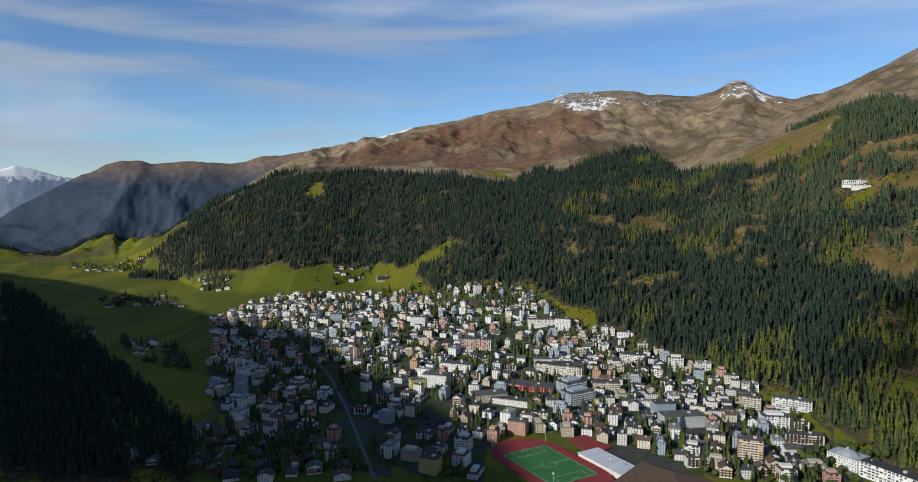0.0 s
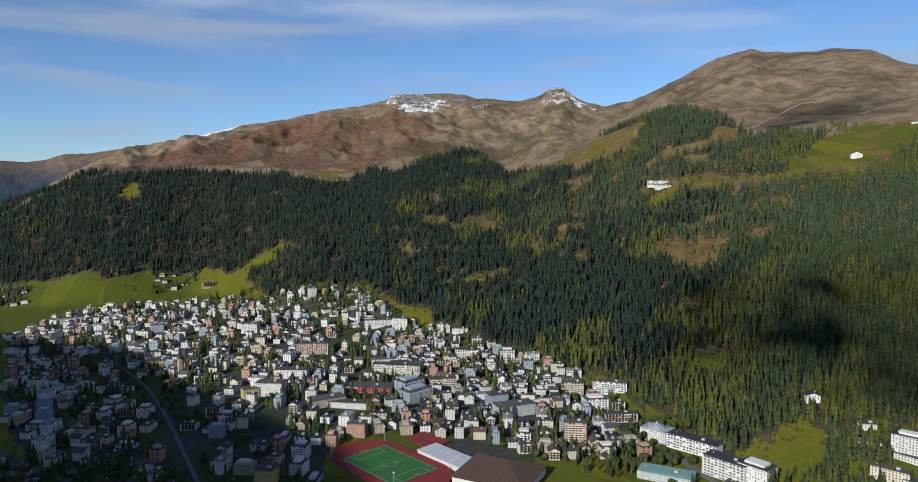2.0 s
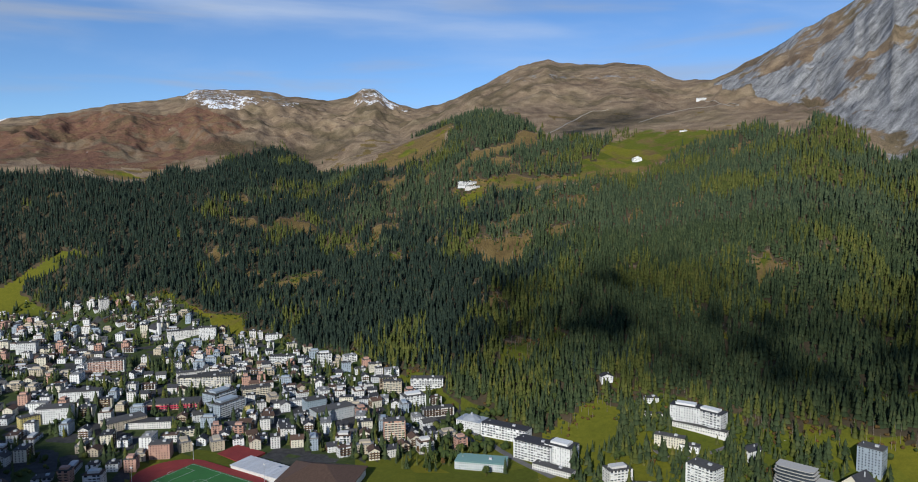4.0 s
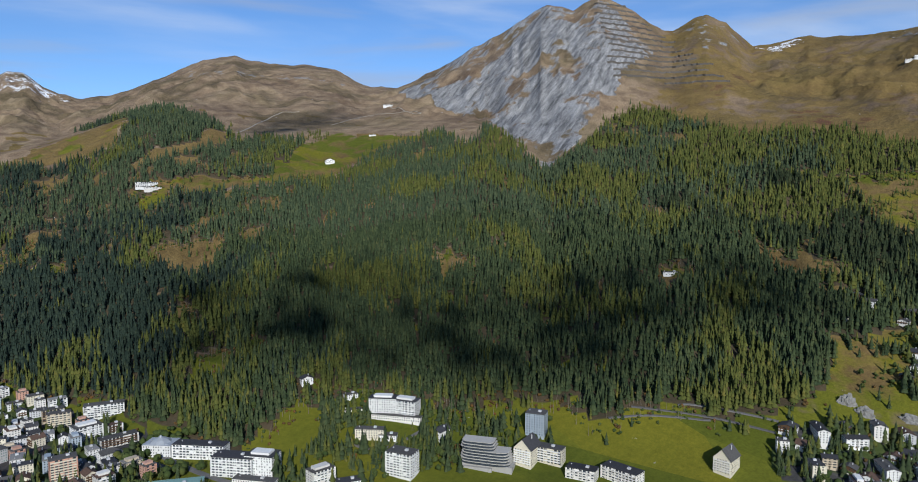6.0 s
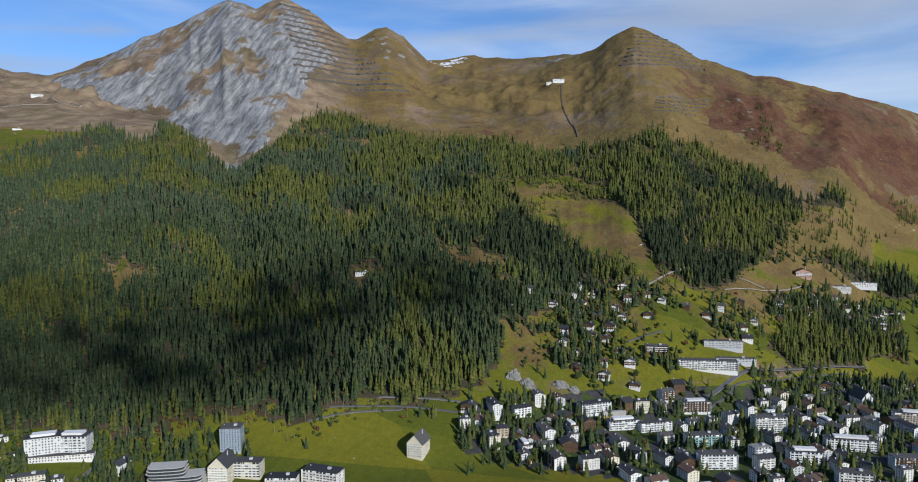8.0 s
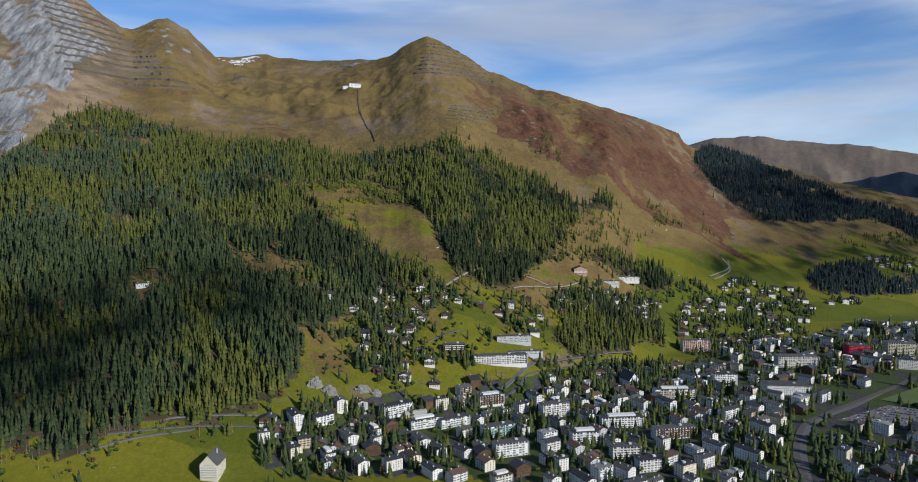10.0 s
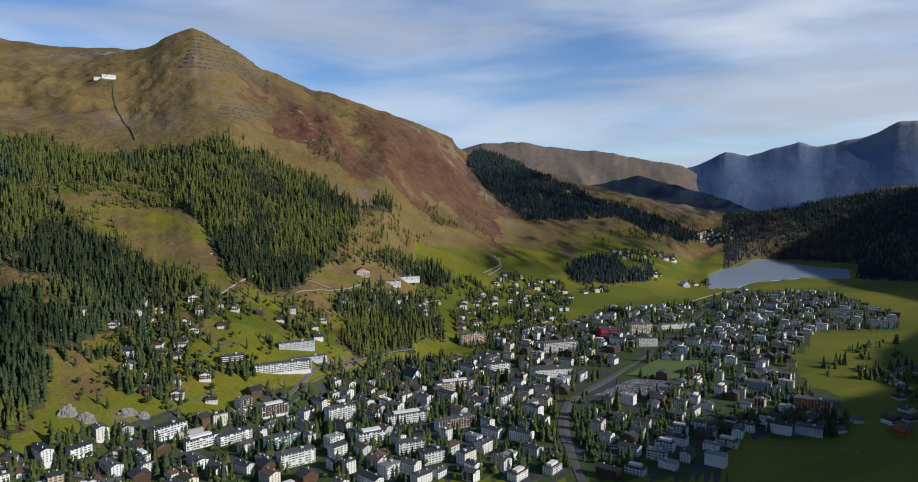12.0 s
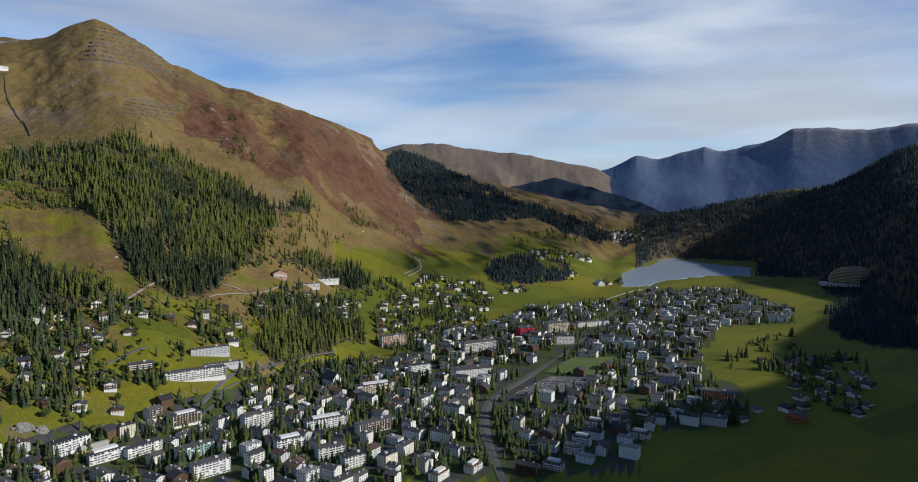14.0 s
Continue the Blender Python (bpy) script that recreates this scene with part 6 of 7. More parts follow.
FIELD_EAST = [(810, -1065), (720, -1180), (593, -1004), (637, -899)]
FIELD_EAST_2 = [(1032, -1364), (1013, -1466), (851, -1272), (939, -1223)]
RAIL = [(622, -454), (709, -497), (788, -538), (876, -608), (921, -675), (970, -763), (1043, -895), (1157, -1079),
    (1322, -1317), (1473, -1538)]
STREETS = [RAIL, [(618, -454), (705, -498), (804, -558), (869, -611), (908, -661), (951, -743), (1021, -854)], [(1010, -175), (1059, -222), (1113, -269), (1128, -284)], [(1125, -283), (1192, -384), (1278, -513)],
    [(1090, -449), (1132, -512), (1195, -578), (1255, -661)], [(455, 784), (452, 681), (460, 598)], [(423, 950), (433, 825), (438, 712)], [(879, 268), (891, 247), (899, 187), (900, 149)],
    [(1125, -90), (1146, -120), (1164, -152)], [(1429, -1416), (1588, -1692), (1706, -1913)], [(-377, 1463), (-231, 1170), (-94, 733)], [(596, 592), (589, 565), (608, 534), (658, 520)], [(313, 1294), (366, 1343), (383, 1364)],
    [(-872, 2068), (-701, 2216), (-487, 2301)], [(809, 335), (845, 284), (869, 223)], [(845, 318), (873, 236), (878, 148)], [(1004, -188), (1052, -235), (1093, -268), (1231, -463)]]


def near_line(line, wide):
    pts = []
    for (ax, ay), (bx, by) in zip(line, line[1:]):
        n = max(1, int(math.hypot(bx - ax, by - ay) / wide))
        pts += [(ax + (bx - ax) * i / n, ay + (by - ay) * i / n, wide * 0.6) for i in range(n)]
    return pts


KEEP = [*GREEN_GLADES, WOOD_SLOPE[1], STADIUM, FIELD_DORF, PARKING, FIELD_EAST, FIELD_EAST_2, LAKE]
for k, line in enumerate(STREETS):
    occupied.extend(near_line(line, 19 if k < 2 else 10))
quarter(TOWN_PLATZ, CITY, 2.4, 620, -20, "town houses of the western town", seed=3)
quarter(TOWN_PLATZ_EAST, CITY, 4.5, 90, -4, "town houses of the western town", seed=4)
quarter(TOWN_DORF_NEAR, FLATS + FLATS + DORF[:8] + CITY[:4], 6.0, 120, -66, "town houses of the eastern town", seed=5)
quarter(TOWN_DORF, CITY[:5] + DORF + CHALETS[:4] + FLATS[:3], 4.0, 430, 30, "town houses of the eastern town", seed=6, flip=0.3)
HAMLETS = [([(1241, 148), (1285, 100), (1310, -117), (1296, -182), (1336, -355), (1215, -323), (1165, -214), (1067, -148),
    (1015, -105), (995, -36), (1027, 3), (1080, 79), (1157, 126)], 30, 13),
    ([(1121, -277), (1203, -408), (1234, -589), (1082, -471), (1050, -335), (1059, -282)], 34, 5), ([(1363, -369), (1437, -491), (1527, -683), (1450, -634), (1310, -422), (1303, -352)], 26, 4),
    ([(1510, -713), (1771, -993), (1800, -1226), (1609, -1137), (1440, -944), (1300, -728), (1340, -632)], 70, 4), ([(2080, -1653), (2126, -1874), (2203, -2096), (2104, -1986), (2015, -1630)], 16, 3),
    ([(1852, -1485), (1929, -1745), (1851, -1703), (1791, -1474)], 8, 4), ([(2630, -2585), (2677, -2927), (2562, -2848), (2582, -2602)], 40, 3), ([(-877, 2271), (-762, 2225), (-723, 2133), (-802, 2121)], 16, 4),
    ([(-568, 1048), (-436, 939), (-307, 903), (-168, 884), (-96, 743), (-267, 741), (-412, 794)], 55, 9), ([(-750, 1465), (-597, 1408), (-472, 1181), (-648, 1309)], 10, 8), ([(-1029, 1625), (-868, 1590), (-818, 1496), (-967, 1526)], 7, 8),
    ([(-1078, 2013), (-872, 2068), (-771, 1863), (-983, 1865)], 14, 5), ([(-1681, 2917), (-1292, 2739), (-1222, 2635), (-1523, 2681)], 16, 4), ([(819, -1225), (698, -1428), (488, -1006), (579, -924)], 26, 6),
    ([(905, 143), (941, 78), (953, 4), (862, 12), (848, 129)], 14, 5), ([(-443, 2280), (-333, 2338), (-278, 2218), (-407, 2184)], 8, 8), ([(1239, 36), (1269, -11), (1200, -120), (1105, -108), (1037, -30), (1048, 34)], 12, 10),
    ([(-7, 1894), (178, 1764), (194, 1642), (67, 1682)], 26, 3), ([(1873, -1828), (1917, -1999), (1729, -1804)], 3, 4), ([(1692, -1185), (1739, -1358), (1694, -1346)], 5, 4), ([(730, -960), (627, -968), (583, -819)], 8, 4)]
for k, (poly, most, gap) in enumerate(HAMLETS):
    quarter(poly, CHALETS if k not in (6, 17) else CHALETS + CITY[-5:], gap, most, 10 if k in (7, 8, 9, 10, 11, 12, 15, 17) else -100, "chalets on the slopes", seed=20 + k, flip=0.25)
# the nearest houses stand by themselves, the mass behind them is joined
placed.sort(key=lambda q: q[:3])


def join_far(name, rows, label):
    mats, vs, fs, mi, base = [], [], [], [], 0
    for _, x, y, turn, ob, _ in rows:
        m = np.array(pose(x, y, ground_z(x, y), 0, 0, turn))
        for o in (ob, *ob.children):
            if o.name.startswith("chimney"):
                continue
            me = o.data
            if me.materials[0] not in mats:
                mats.append(me.materials[0])
            co = np.empty(len(me.vertices) * 3)
            me.vertices.foreach_get("co", co)
            co = co.reshape(-1, 3) @ m[:3, :3].T + m[:3, 3]
            vs.append(co)
            for p in me.polygons:
                fs.append([base + v for v in p.vertices])
                mi.append(mats.index(me.materials[0]))
            base += len(co)
    me = bpy.data.meshes.new(name)
    me.from_pydata(np.concatenate(vs).tolist(), [], fs)
    for m in mats:
        me.materials.append(m)
    me.polygons.foreach_set("material_index", np.array(mi, np.int32))
    return tagged(new(name, me), label, "houses", "", "stuff")


for protos, many, label in ((CITY + DORF + FLATS, "far_town_houses", "close-set pale town houses farther down the valley"), (CHALETS, "far_chalets", "chalets scattered over the far slopes")):
    family = {ob for ob, _ in protos}
    rows = [q for q in placed if q[4] in family]
    if len(rows) > 290:
        join_far(many, rows[290:], label)
    used = set()
    for _, x, y, turn, ob, group in rows[:290]:
        m = pose(x, y, ground_z(x, y), 0, 0, turn)
        if ob in used:
            c = copy_thing(ob, m)
        else:
            c = ob
            c.matrix_basis = m
            used.add(ob)
        tagged(c, group=group)
    for ob in family - used:
        for o in (*ob.children_recursive, ob):
            bpy.data.objects.remove(o)

# ---- streets, railway, lake ----
ASPHALT = plain("asphalt", (0.16, 0.155, 0.15), 0.9, 0.2, 0.15)
BALLAST = plain("rail_ballast", (0.10, 0.09, 0.08), 0.95, 0.25, 0.3)


def ribbon(name, line, wide, mat, label, lift=0.5, category="road"):
    """A strip laid over the land along a line of the plan."""
    pts = [Vector(p) for p in line]
    fine_pts = []
    for i in range(len(pts) - 1):
        a, b, c, d = pts[max(i - 1, 0)], pts[i], pts[i + 1], pts[min(i + 2, len(pts) - 1)]
        n = max(2, int((c - b).length / 8))
        for k in range(n):
            t = k / n
            fine_pts.append(0.5 * ((2 * b) + (c - a) * t + (2 * a - 5 * b + 4 * c - d) * t * t + (3 * b - a - 3 * c + d) * t ** 3))
    fine_pts.append(pts[-1])
    bm = bmesh.new()
    rows = []
    for i, p in enumerate(fine_pts):
        q = fine_pts[min(i + 1, len(fine_pts) - 1)] - fine_pts[max(i - 1, 0)]
        s = Vector((-q.y, q.x)).normalized() * wide / 2
        z = max(ground_z(p.x + s.x, p.y + s.y), ground_z(p.x - s.x, p.y - s.y), ground_z(p.x, p.y)) + lift
        rows.append([bm.verts.new((*(p + s * f), z - drop)) for f, drop in ((1.03, 1.5), (1, 0), (-1, 0), (-1.03, 1.5))])
    for a, b in zip(rows, rows[1:]):
        for k in range(3):
            bm.faces.new((a[k], a[k + 1], b[k + 1], b[k]))
    ob = part(name, bm, mat)
    return tagged(ob, label, category, "", "structure")


ribbon("railway", RAIL, 8, BALLAST, "single railway line on dark ballast", 0.6, "railway")
for k, line in enumerate(STREETS[1:]):
    ribbon("road", line, 8.5 if k < 6 else 4.5, ASPHALT, "grey asphalt road through the valley")


def lay(name, poly, mat, label, z=None, lift=0.4, category="ground"):
    """A flat sheet with an edge, over a polygon of the plan."""
    bm = bmesh.new()
    h = z if z is not None else max(ground_z(*p) for p in poly) + lift
    f = bm.faces.new([bm.verts.new((x, y, h)) for x, y in poly])
    ext = bmesh.ops.extrude_face_region(bm, geom=[f])
    for v in ext["geom"]:
        if isinstance(v, bmesh.types.BMVert):
            v.co.z -= 3
    return tagged(part(name, bm, mat), label, category, "", "structure")


def sky_painted_water(n, l, p):
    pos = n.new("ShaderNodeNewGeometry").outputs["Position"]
    # pale base colour stands in for the sky's reflection
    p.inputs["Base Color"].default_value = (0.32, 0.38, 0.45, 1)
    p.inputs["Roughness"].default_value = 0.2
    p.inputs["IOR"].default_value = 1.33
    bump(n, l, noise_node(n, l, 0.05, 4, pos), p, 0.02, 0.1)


lay("lake", LAKE, material("sky_painted_water", sky_painted_water), "still mountain lake, sky reflection painted into its colour", -1.0, category="water")
lay("parking_lot", PARKING, ASPHALT, "large asphalt parking lot", category="parking lot")


def grass_stuff(n, l, p):
    pos = n.new("ShaderNodeNewGeometry").outputs["Position"]
    a, b = noise_node(n, l, 0.02, 5, pos), noise_node(n, l, 0.4, 4, pos)
    c = mix(n, l, 0.5, ramp(n, l, a, [(0.3, (0.070, 0.115, 0.018)), (0.7, (0.115, 0.160, 0.026))]), ramp(n, l, b, [(0.3, (0.062, 0.098, 0.018)), (0.7, (0.108, 0.140, 0.026))]))
    l.new(c, p.inputs["Base Color"])
    p.inputs["Roughness"].default_value = 0.95


GRASS = material("mown_grass", grass_stuff)
lay("playing_field", FIELD_DORF, GRASS, "mown green playing field", lift=0.2, category="field")

# ---- sports ground ----
TRACK = plain("red_running_track", (0.25, 0.038, 0.036), 0.9, 0.15, 0.1)
TURF = plain("artificial_turf", (0.040, 0.145, 0.038), 0.9, 0.15, 0.08)
LINE = plain("white_line", (0.5, 0.52, 0.5), 0.8)
PITCH = [(105, 829), (149, 752), (117, 715), (50, 800)]
cx, cy = sum(p[0] for p in PITCH) / 4, sum(p[1] for p in PITCH) / 4
ux, uy = PITCH[1][0] - PITCH[0][0], PITCH[1][1] - PITCH[0][1]
pitch_angle = math.degrees(math.atan2(uy, ux))
gz = max(ground_z(cx + a, cy + b) for a in (-60, 0, 60) for b in (-60, 0, 60)) + 0.3


def on_ground(ob, x, y, z, angle):
    ob.matrix_basis = pose(x, y, z, 0, 0, angle)
    return ob


bm = bmesh.new()
rim = [(math.copysign(42, math.cos(a)) * 1.0 + 46 * math.cos(a), 46 * math.sin(a)) for a in np.linspace(0, 2 * math.pi, 64, endpoint=False)]
top = [bm.verts.new((x, y, 0)) for x, y in rim]
low = [bm.verts.new((x, y, -2)) for x, y in rim]
bm.faces.new(top)
for i in range(64):
    bm.faces.new((top[i], top[(i + 1) % 64], low[(i + 1) % 64], low[i]))
track = on_ground(tagged(part("running_track", bm, TRACK), "red oval running track round the pitch", "sports ground", "", "structure"), cx, cy, gz, pitch_angle)
bm = bmesh.new()
box(bm, -51, 51, -33, 33, -0.5, 0.15)
pitch_ob = on_ground(tagged(part("football_pitch", bm, TURF), "green artificial football pitch with white lines", "sports ground"), cx, cy, gz, pitch_angle)
bm = bmesh.new()
for x0, x1, y0, y1 in ((-49, 49, -31.3, -30.9), (-49, 49, 30.9, 31.3), (-49.2, -48.8, -31, 31), (48.8, 49.2, -31, 31), (-0.2, 0.2, -31, 31),
                       (-49, -33, -20.2, -19.8), (-49, -33, 19.8, 20.2), (-33.2, -32.8, -20, 20), (33, 49, -20.2, -19.8), (33, 49, 19.8, 20.2), (32.8, 33.2, -20, 20)):
    box(bm, x0, x1, y0, y1, 0.15, 0.19)
for i in range(40):
    a, b = 2 * math.pi * i / 40, 2 * math.pi * (i + 1) / 40
    q = [bm.verts.new((r * math.cos(t), r * math.sin(t), 0.19)) for r, t in ((8.9, a), (9.3, a), (9.3, b), (8.9, b))]
    bm.faces.new(q)
part("white_lines", bm, LINE, pitch_ob, "white pitch markings")
for sx in (-49, 49):
    bm = bmesh.new()
    for y in (-3.7, 3.7):
        box(bm, sx - 0.1, sx + 0.1, y - 0.1, y + 0.1, 0.15, 2.6)
    box(bm, sx - 0.1, sx + 0.1, -3.7, 3.7, 2.45, 2.65)
    part("goal", bm, LINE, pitch_ob, "white goal frame")
c_, s_ = math.cos(radians(pitch_angle)), math.sin(radians(pitch_angle))


def at_pitch(x, y):
    return cx + x * c_ - y * s_, cy + x * s_ + y * c_


def floodlight(x, y):
    bm = bmesh.new()
    bmesh.ops.create_cone(bm, segments=8, radius1=0.3, radius2=0.15, depth=20, matrix=Matrix.Translation((0, 0, 10)))
    ob = part("floodlight_mast", bm, ROOF_METAL)
    bm = bmesh.new()
    box(bm, -1.4, 1.4, -0.3, 0.3, 19.6, 21)
    part("lamp_head", bm, WHITE, ob)
    px_, py_ = at_pitch(x, y)
    return tagged(on_ground(ob, px_, py_, gz - 0.5, pitch_angle), "tall steel floodlight mast beside the pitch", "mast", "floodlight masts")


for x, y in ((-60, 40), (60, 40), (-60, -40), (60, -40)):
    floodlight(x, y)
COURT = [(139, 857), (167, 875), (192, 831), (161, 810)]
lay("sports_court", COURT, TRACK, "red hard court beside the pitch", category="sports court")
x, y = 176, 773
bm = bmesh.new()
box(bm, -38, 38, -15, 15, -3, 8)
hall = part("curling_hall", bm, OFFWHITE)
SHEET = plain("white_sheet_roof", (0.62, 0.63, 0.65), 0.5)
for i in range(12):
    bm = bmesh.new()
    prism(bm, [(-39 + i * 6.5, 8), (-32.7 + i * 6.5, 8), (-32.7 + i * 6.5, 8.6), (-35.8 + i * 6.5, 9.1), (-39 + i * 6.5, 8.6)], -16, 16)
    part("roof_panel", bm, SHEET, hall, "pale ribbed roof sheet")
tagged(hall, "long hall with a pale ribbed roof by the sports ground", "hall")
on_ground(hall, x, y, ground_z(x, y), pitch_angle)
site(x, y, 40)
x, y = 222, 711
bm = bmesh.new()
box(bm, -42, 42, -36, 36, -3, 10)
arena = part("ice_arena", bm, OFFWHITE)
for name_, pts in (("roof_front", ((-44, -38, 10), (44, -38, 10), (8, 0, 25), (-8, 0, 25))), ("roof_side", ((44, -38, 10), (44, 38, 10), (8, 0, 25), (8, 0, 25))),
                   ("roof_rear", ((44, 38, 10), (-44, 38, 10), (-8, 0, 25), (8, 0, 25))), ("roof_flank", ((-44, 38, 10), (-44, -38, 10), (-8, 0, 25), (-8, 0, 25)))):
    bm = bmesh.new()
    uniq = list(dict.fromkeys(pts))
    f = bm.faces.new([bm.verts.new(p) for p in uniq])
    ext = bmesh.ops.extrude_face_region(bm, geom=[f])
    for v in ext["geom"]:
        if isinstance(v, bmesh.types.BMVert):
            v.co.z += 0.8
    part(name_, bm, ROOF_BROWN, arena, "brown sheet roof slope")
tagged(arena, "large ice arena under a brown pyramid roof", "arena")
on_ground(arena, x, y, ground_z(x, y), pitch_angle + 20)


# ---- churches ----
def church(x, y, h, spire, wall, roof, label, turn):
    bm = bmesh.new()
    prism(bm, [(-6, -5), (6, -5), (6, 9), (0, 16), (-6, 9)], -14, 14)
    ob = part("church", bm, wall)
    bm = bmesh.new()
    prism(bm, [(-7, 8), (0, 16), (7, 8), (7, 8.5), (0, 16.6), (-7, 8.5)], -14.6, 14.6)
    part("nave_roof", bm, roof, ob)
    bm = bmesh.new()
    box(bm, -3, 3, -20, -14, -5, h)
    part("tower", bm, wall, ob)
    bm = bmesh.new()
    bmesh.ops.create_cone(bm, segments=8, cap_ends=True, radius1=4.0, radius2=0.1, depth=spire, matrix=Matrix.Translation((0, -17, h + spire / 2)))
    part("spire", bm, roof, ob)
    site(x, y, 16)
    return put(tagged(ob, label, "church"), x, y, facing(x, y, turn))


church(139, 1594, 24, 20, WHITE, ROOF_DARK, "white church with a slender dark spire", 30)
church(-205, 1275, 26, 30, BEIGE, ROOF_BROWN, "stone church with a tall brown spire", 20)


# ---- the egg-shaped hotel ----
def egg_hotel(x, y):
    gold = plain("gilded_lattice", (0.50, 0.40, 0.22), 0.4, 0.15, 0.2, 0.4)
    bm = bmesh.new()
    bmesh.ops.create_uvsphere(bm, u_segments=48, v_segments=20, radius=1, matrix=Matrix.Diagonal((74, 40, 46, 1)))
    for v in list(bm.verts):
        if v.co.z < -14:
            v.co.z = -14
    ob = part("egg_hotel", bm, plain("bronze_shell", (0.12, 0.10, 0.07), 0.5))
    for k in range(10):
        z = -6 + k * 5
        r = math.sqrt(max(0, 1 - (z / 46) ** 2))
        bm = bmesh.new()
        n = 56
        ring = []
        for i in range(n):
            a = 2 * math.pi * i / n
            ring.append([bm.verts.new((74.8 * r * f * math.cos(a), 40.8 * r * f * math.sin(a), z + dz)) for f, dz in ((1.0, 0), (1.025, 0), (1.025, 1.7), (1.0, 1.7))])
        for i in range(n):
            p0, p1 = ring[i], ring[(i + 1) % n]
            for q in range(4):
                bm.faces.new((p0[q], p0[(q + 1) % 4], p1[(q + 1) % 4], p1[q]))
        part("balcony_ring", bm, gold, ob, "golden lattice balcony band")
    bm = bmesh.new()
    box(bm, -105, 40, -48, 10, -22, -12)
    part("base_building", bm, CONCRETE, ob, "long stepped base building")
    bm = bmesh.new()
    bmesh.ops.create_cone(bm, segments=8, radius1=0.8, radius2=0.3, depth=22, matrix=Matrix.Translation((20, 0, 54)))
    part("mast", bm, WHITE, ob)
    site(x, y, 90)
    return put(tagged(ob, "egg-shaped hotel with golden balcony bands at the wood's edge", "hotel"), x, y, facing(x, y, 8), 18)


egg_hotel(1259, -2440)


# ---- avalanche barriers along the contours ----
STEEL = plain("weathered_barrier", (0.13, 0.115, 0.10), 0.7, 0.2)


def contour(zc, b0, b1, rows_lo, rows_hi, rnd):
    """Plan points at one height on a mountain face."""
    out = []
    for b in np.arange(b0, b1, 0.14):
        j = int(np.argmin(np.abs(COLS - b)))
        zz, rr = grid_z[rows_lo:rows_hi, j], grid_r[rows_lo:rows_hi, j]
        k = int(np.argmax(zz > zc))
        if zz[k] > zc and k > 0:
            out.append((rr[k] * math.sin(radians(b)), rr[k] * math.cos(radians(b)), zz[k]))
    return out


def barrier(points, high):
    bm = bmesh.new()
    prev = None
    for x, y, z in points:
        d = math.hypot(x, y)
        ox, oy = -x / d * 1.2, -y / d * 1.2
        cur = [bm.verts.new(p) for p in ((x, y, z - 2), (x + ox, y + oy, z + high), (x + ox - y / d * 0.01, y + oy, z + high + 0.4), (x - ox, y - oy, z - 2))]
        if prev:
            for q in range(3):
                bm.faces.new((prev[q], prev[q + 1], cur[q + 1], cur[q]))
        prev = cur
    return tagged(part("avalanche_barrier", bm, STEEL), "long weathered avalanche barrier along the mountainside", "barrier", "avalanche barriers")


lo, hi2 = int(sum(ROWS[:4])), int(sum(ROWS[:5]))
brng = random.Random(3)
for k in range(15):
    zc = 690 + k * 29
    mid_b = 72.3 - k * 0.36
    half = 4.6 - k * 0.22
    start = mid_b - half + brng.uniform(-0.3, 0.3)
    pts = contour(zc, start, mid_b + half * brng.uniform(0.75, 1.05), lo, hi2, brng)
    if len(pts) > 5:
        barrier(pts, 6.0)
for k in range(9):
    zc = 770 + k * 21
    half = 3.8 - k * 0.30
    pts = contour(zc, 96.0 - half * 0.7 + brng.uniform(-0.3, 0.3), 96.6 + half, lo, hi2, brng)
    if len(pts) > 5:
        barrier(pts, 4.0)
for k in range(5):
    pts = contour(560 + k * 15, 96.2 + k * 0.1, 99.6 + k * 0.3, lo - 20, hi2, brng)
    if len(pts) > 4:
        barrier(pts, 3.0)


# ---- trees among the houses ----
def single_tree(kind, rg):
    """A tree of its own: trunk and crown."""
    bm = bmesh.new()
    bmesh.ops.create_cone(bm, segments=7, cap_ends=True, radius1=0.035, radius2=0.012, depth=0.5, matrix=Matrix.Translation((0, 0, 0.2)))
    ob = part("spruce" if kind == "spruce" else ("larch" if kind == "larch" else "broadleaf_tree"), bm, TIMBER)
    bm = bmesh.new()
    if kind in ("spruce", "larch"):
        v, f = conifer(rg, 8, 10)
        vs = [bm.verts.new((p[0] * 0.36, p[1] * 0.36, p[2])) for p in v]
        for t in f:
            bm.faces.new([vs[i] for i in t])
    else:
        for _ in range(64):
            a, e, q = rg.random() * 6.28, rg.uniform(-0.8, 1.5), rg.random() ** 0.4
            c = Vector((0.30 * q * math.cos(a) * math.cos(e), 0.30 * q * math.sin(a) * math.cos(e), 0.60 + 0.36 * q * math.sin(e)))
            s = rg.uniform(0.08, 0.14)
            m = Matrix.Translation(c) @ Euler((rg.random() * 6, rg.random() * 6, rg.random() * 6)).to_matrix().to_4x4() @ Matrix.Diagonal((s, s, s * 0.6, 1))
            bmesh.ops.create_icosphere(bm, subdivisions=1, radius=1, matrix=m)
    me = part("crown", bm, {"spruce": MAT_SPRUCE, "larch": MAT_LARCH, "leaf": MAT_LEAF, "gold": MAT_GOLD}[kind], ob)
    return tagged(ob, {"spruce": "dark green spruce standing among houses", "larch": "yellow-green larch standing alone", "leaf": "green broadleaf garden tree",
                       "gold": "golden autumn broadleaf tree"}[kind], "tree", "garden trees")


trg = random.Random(21)
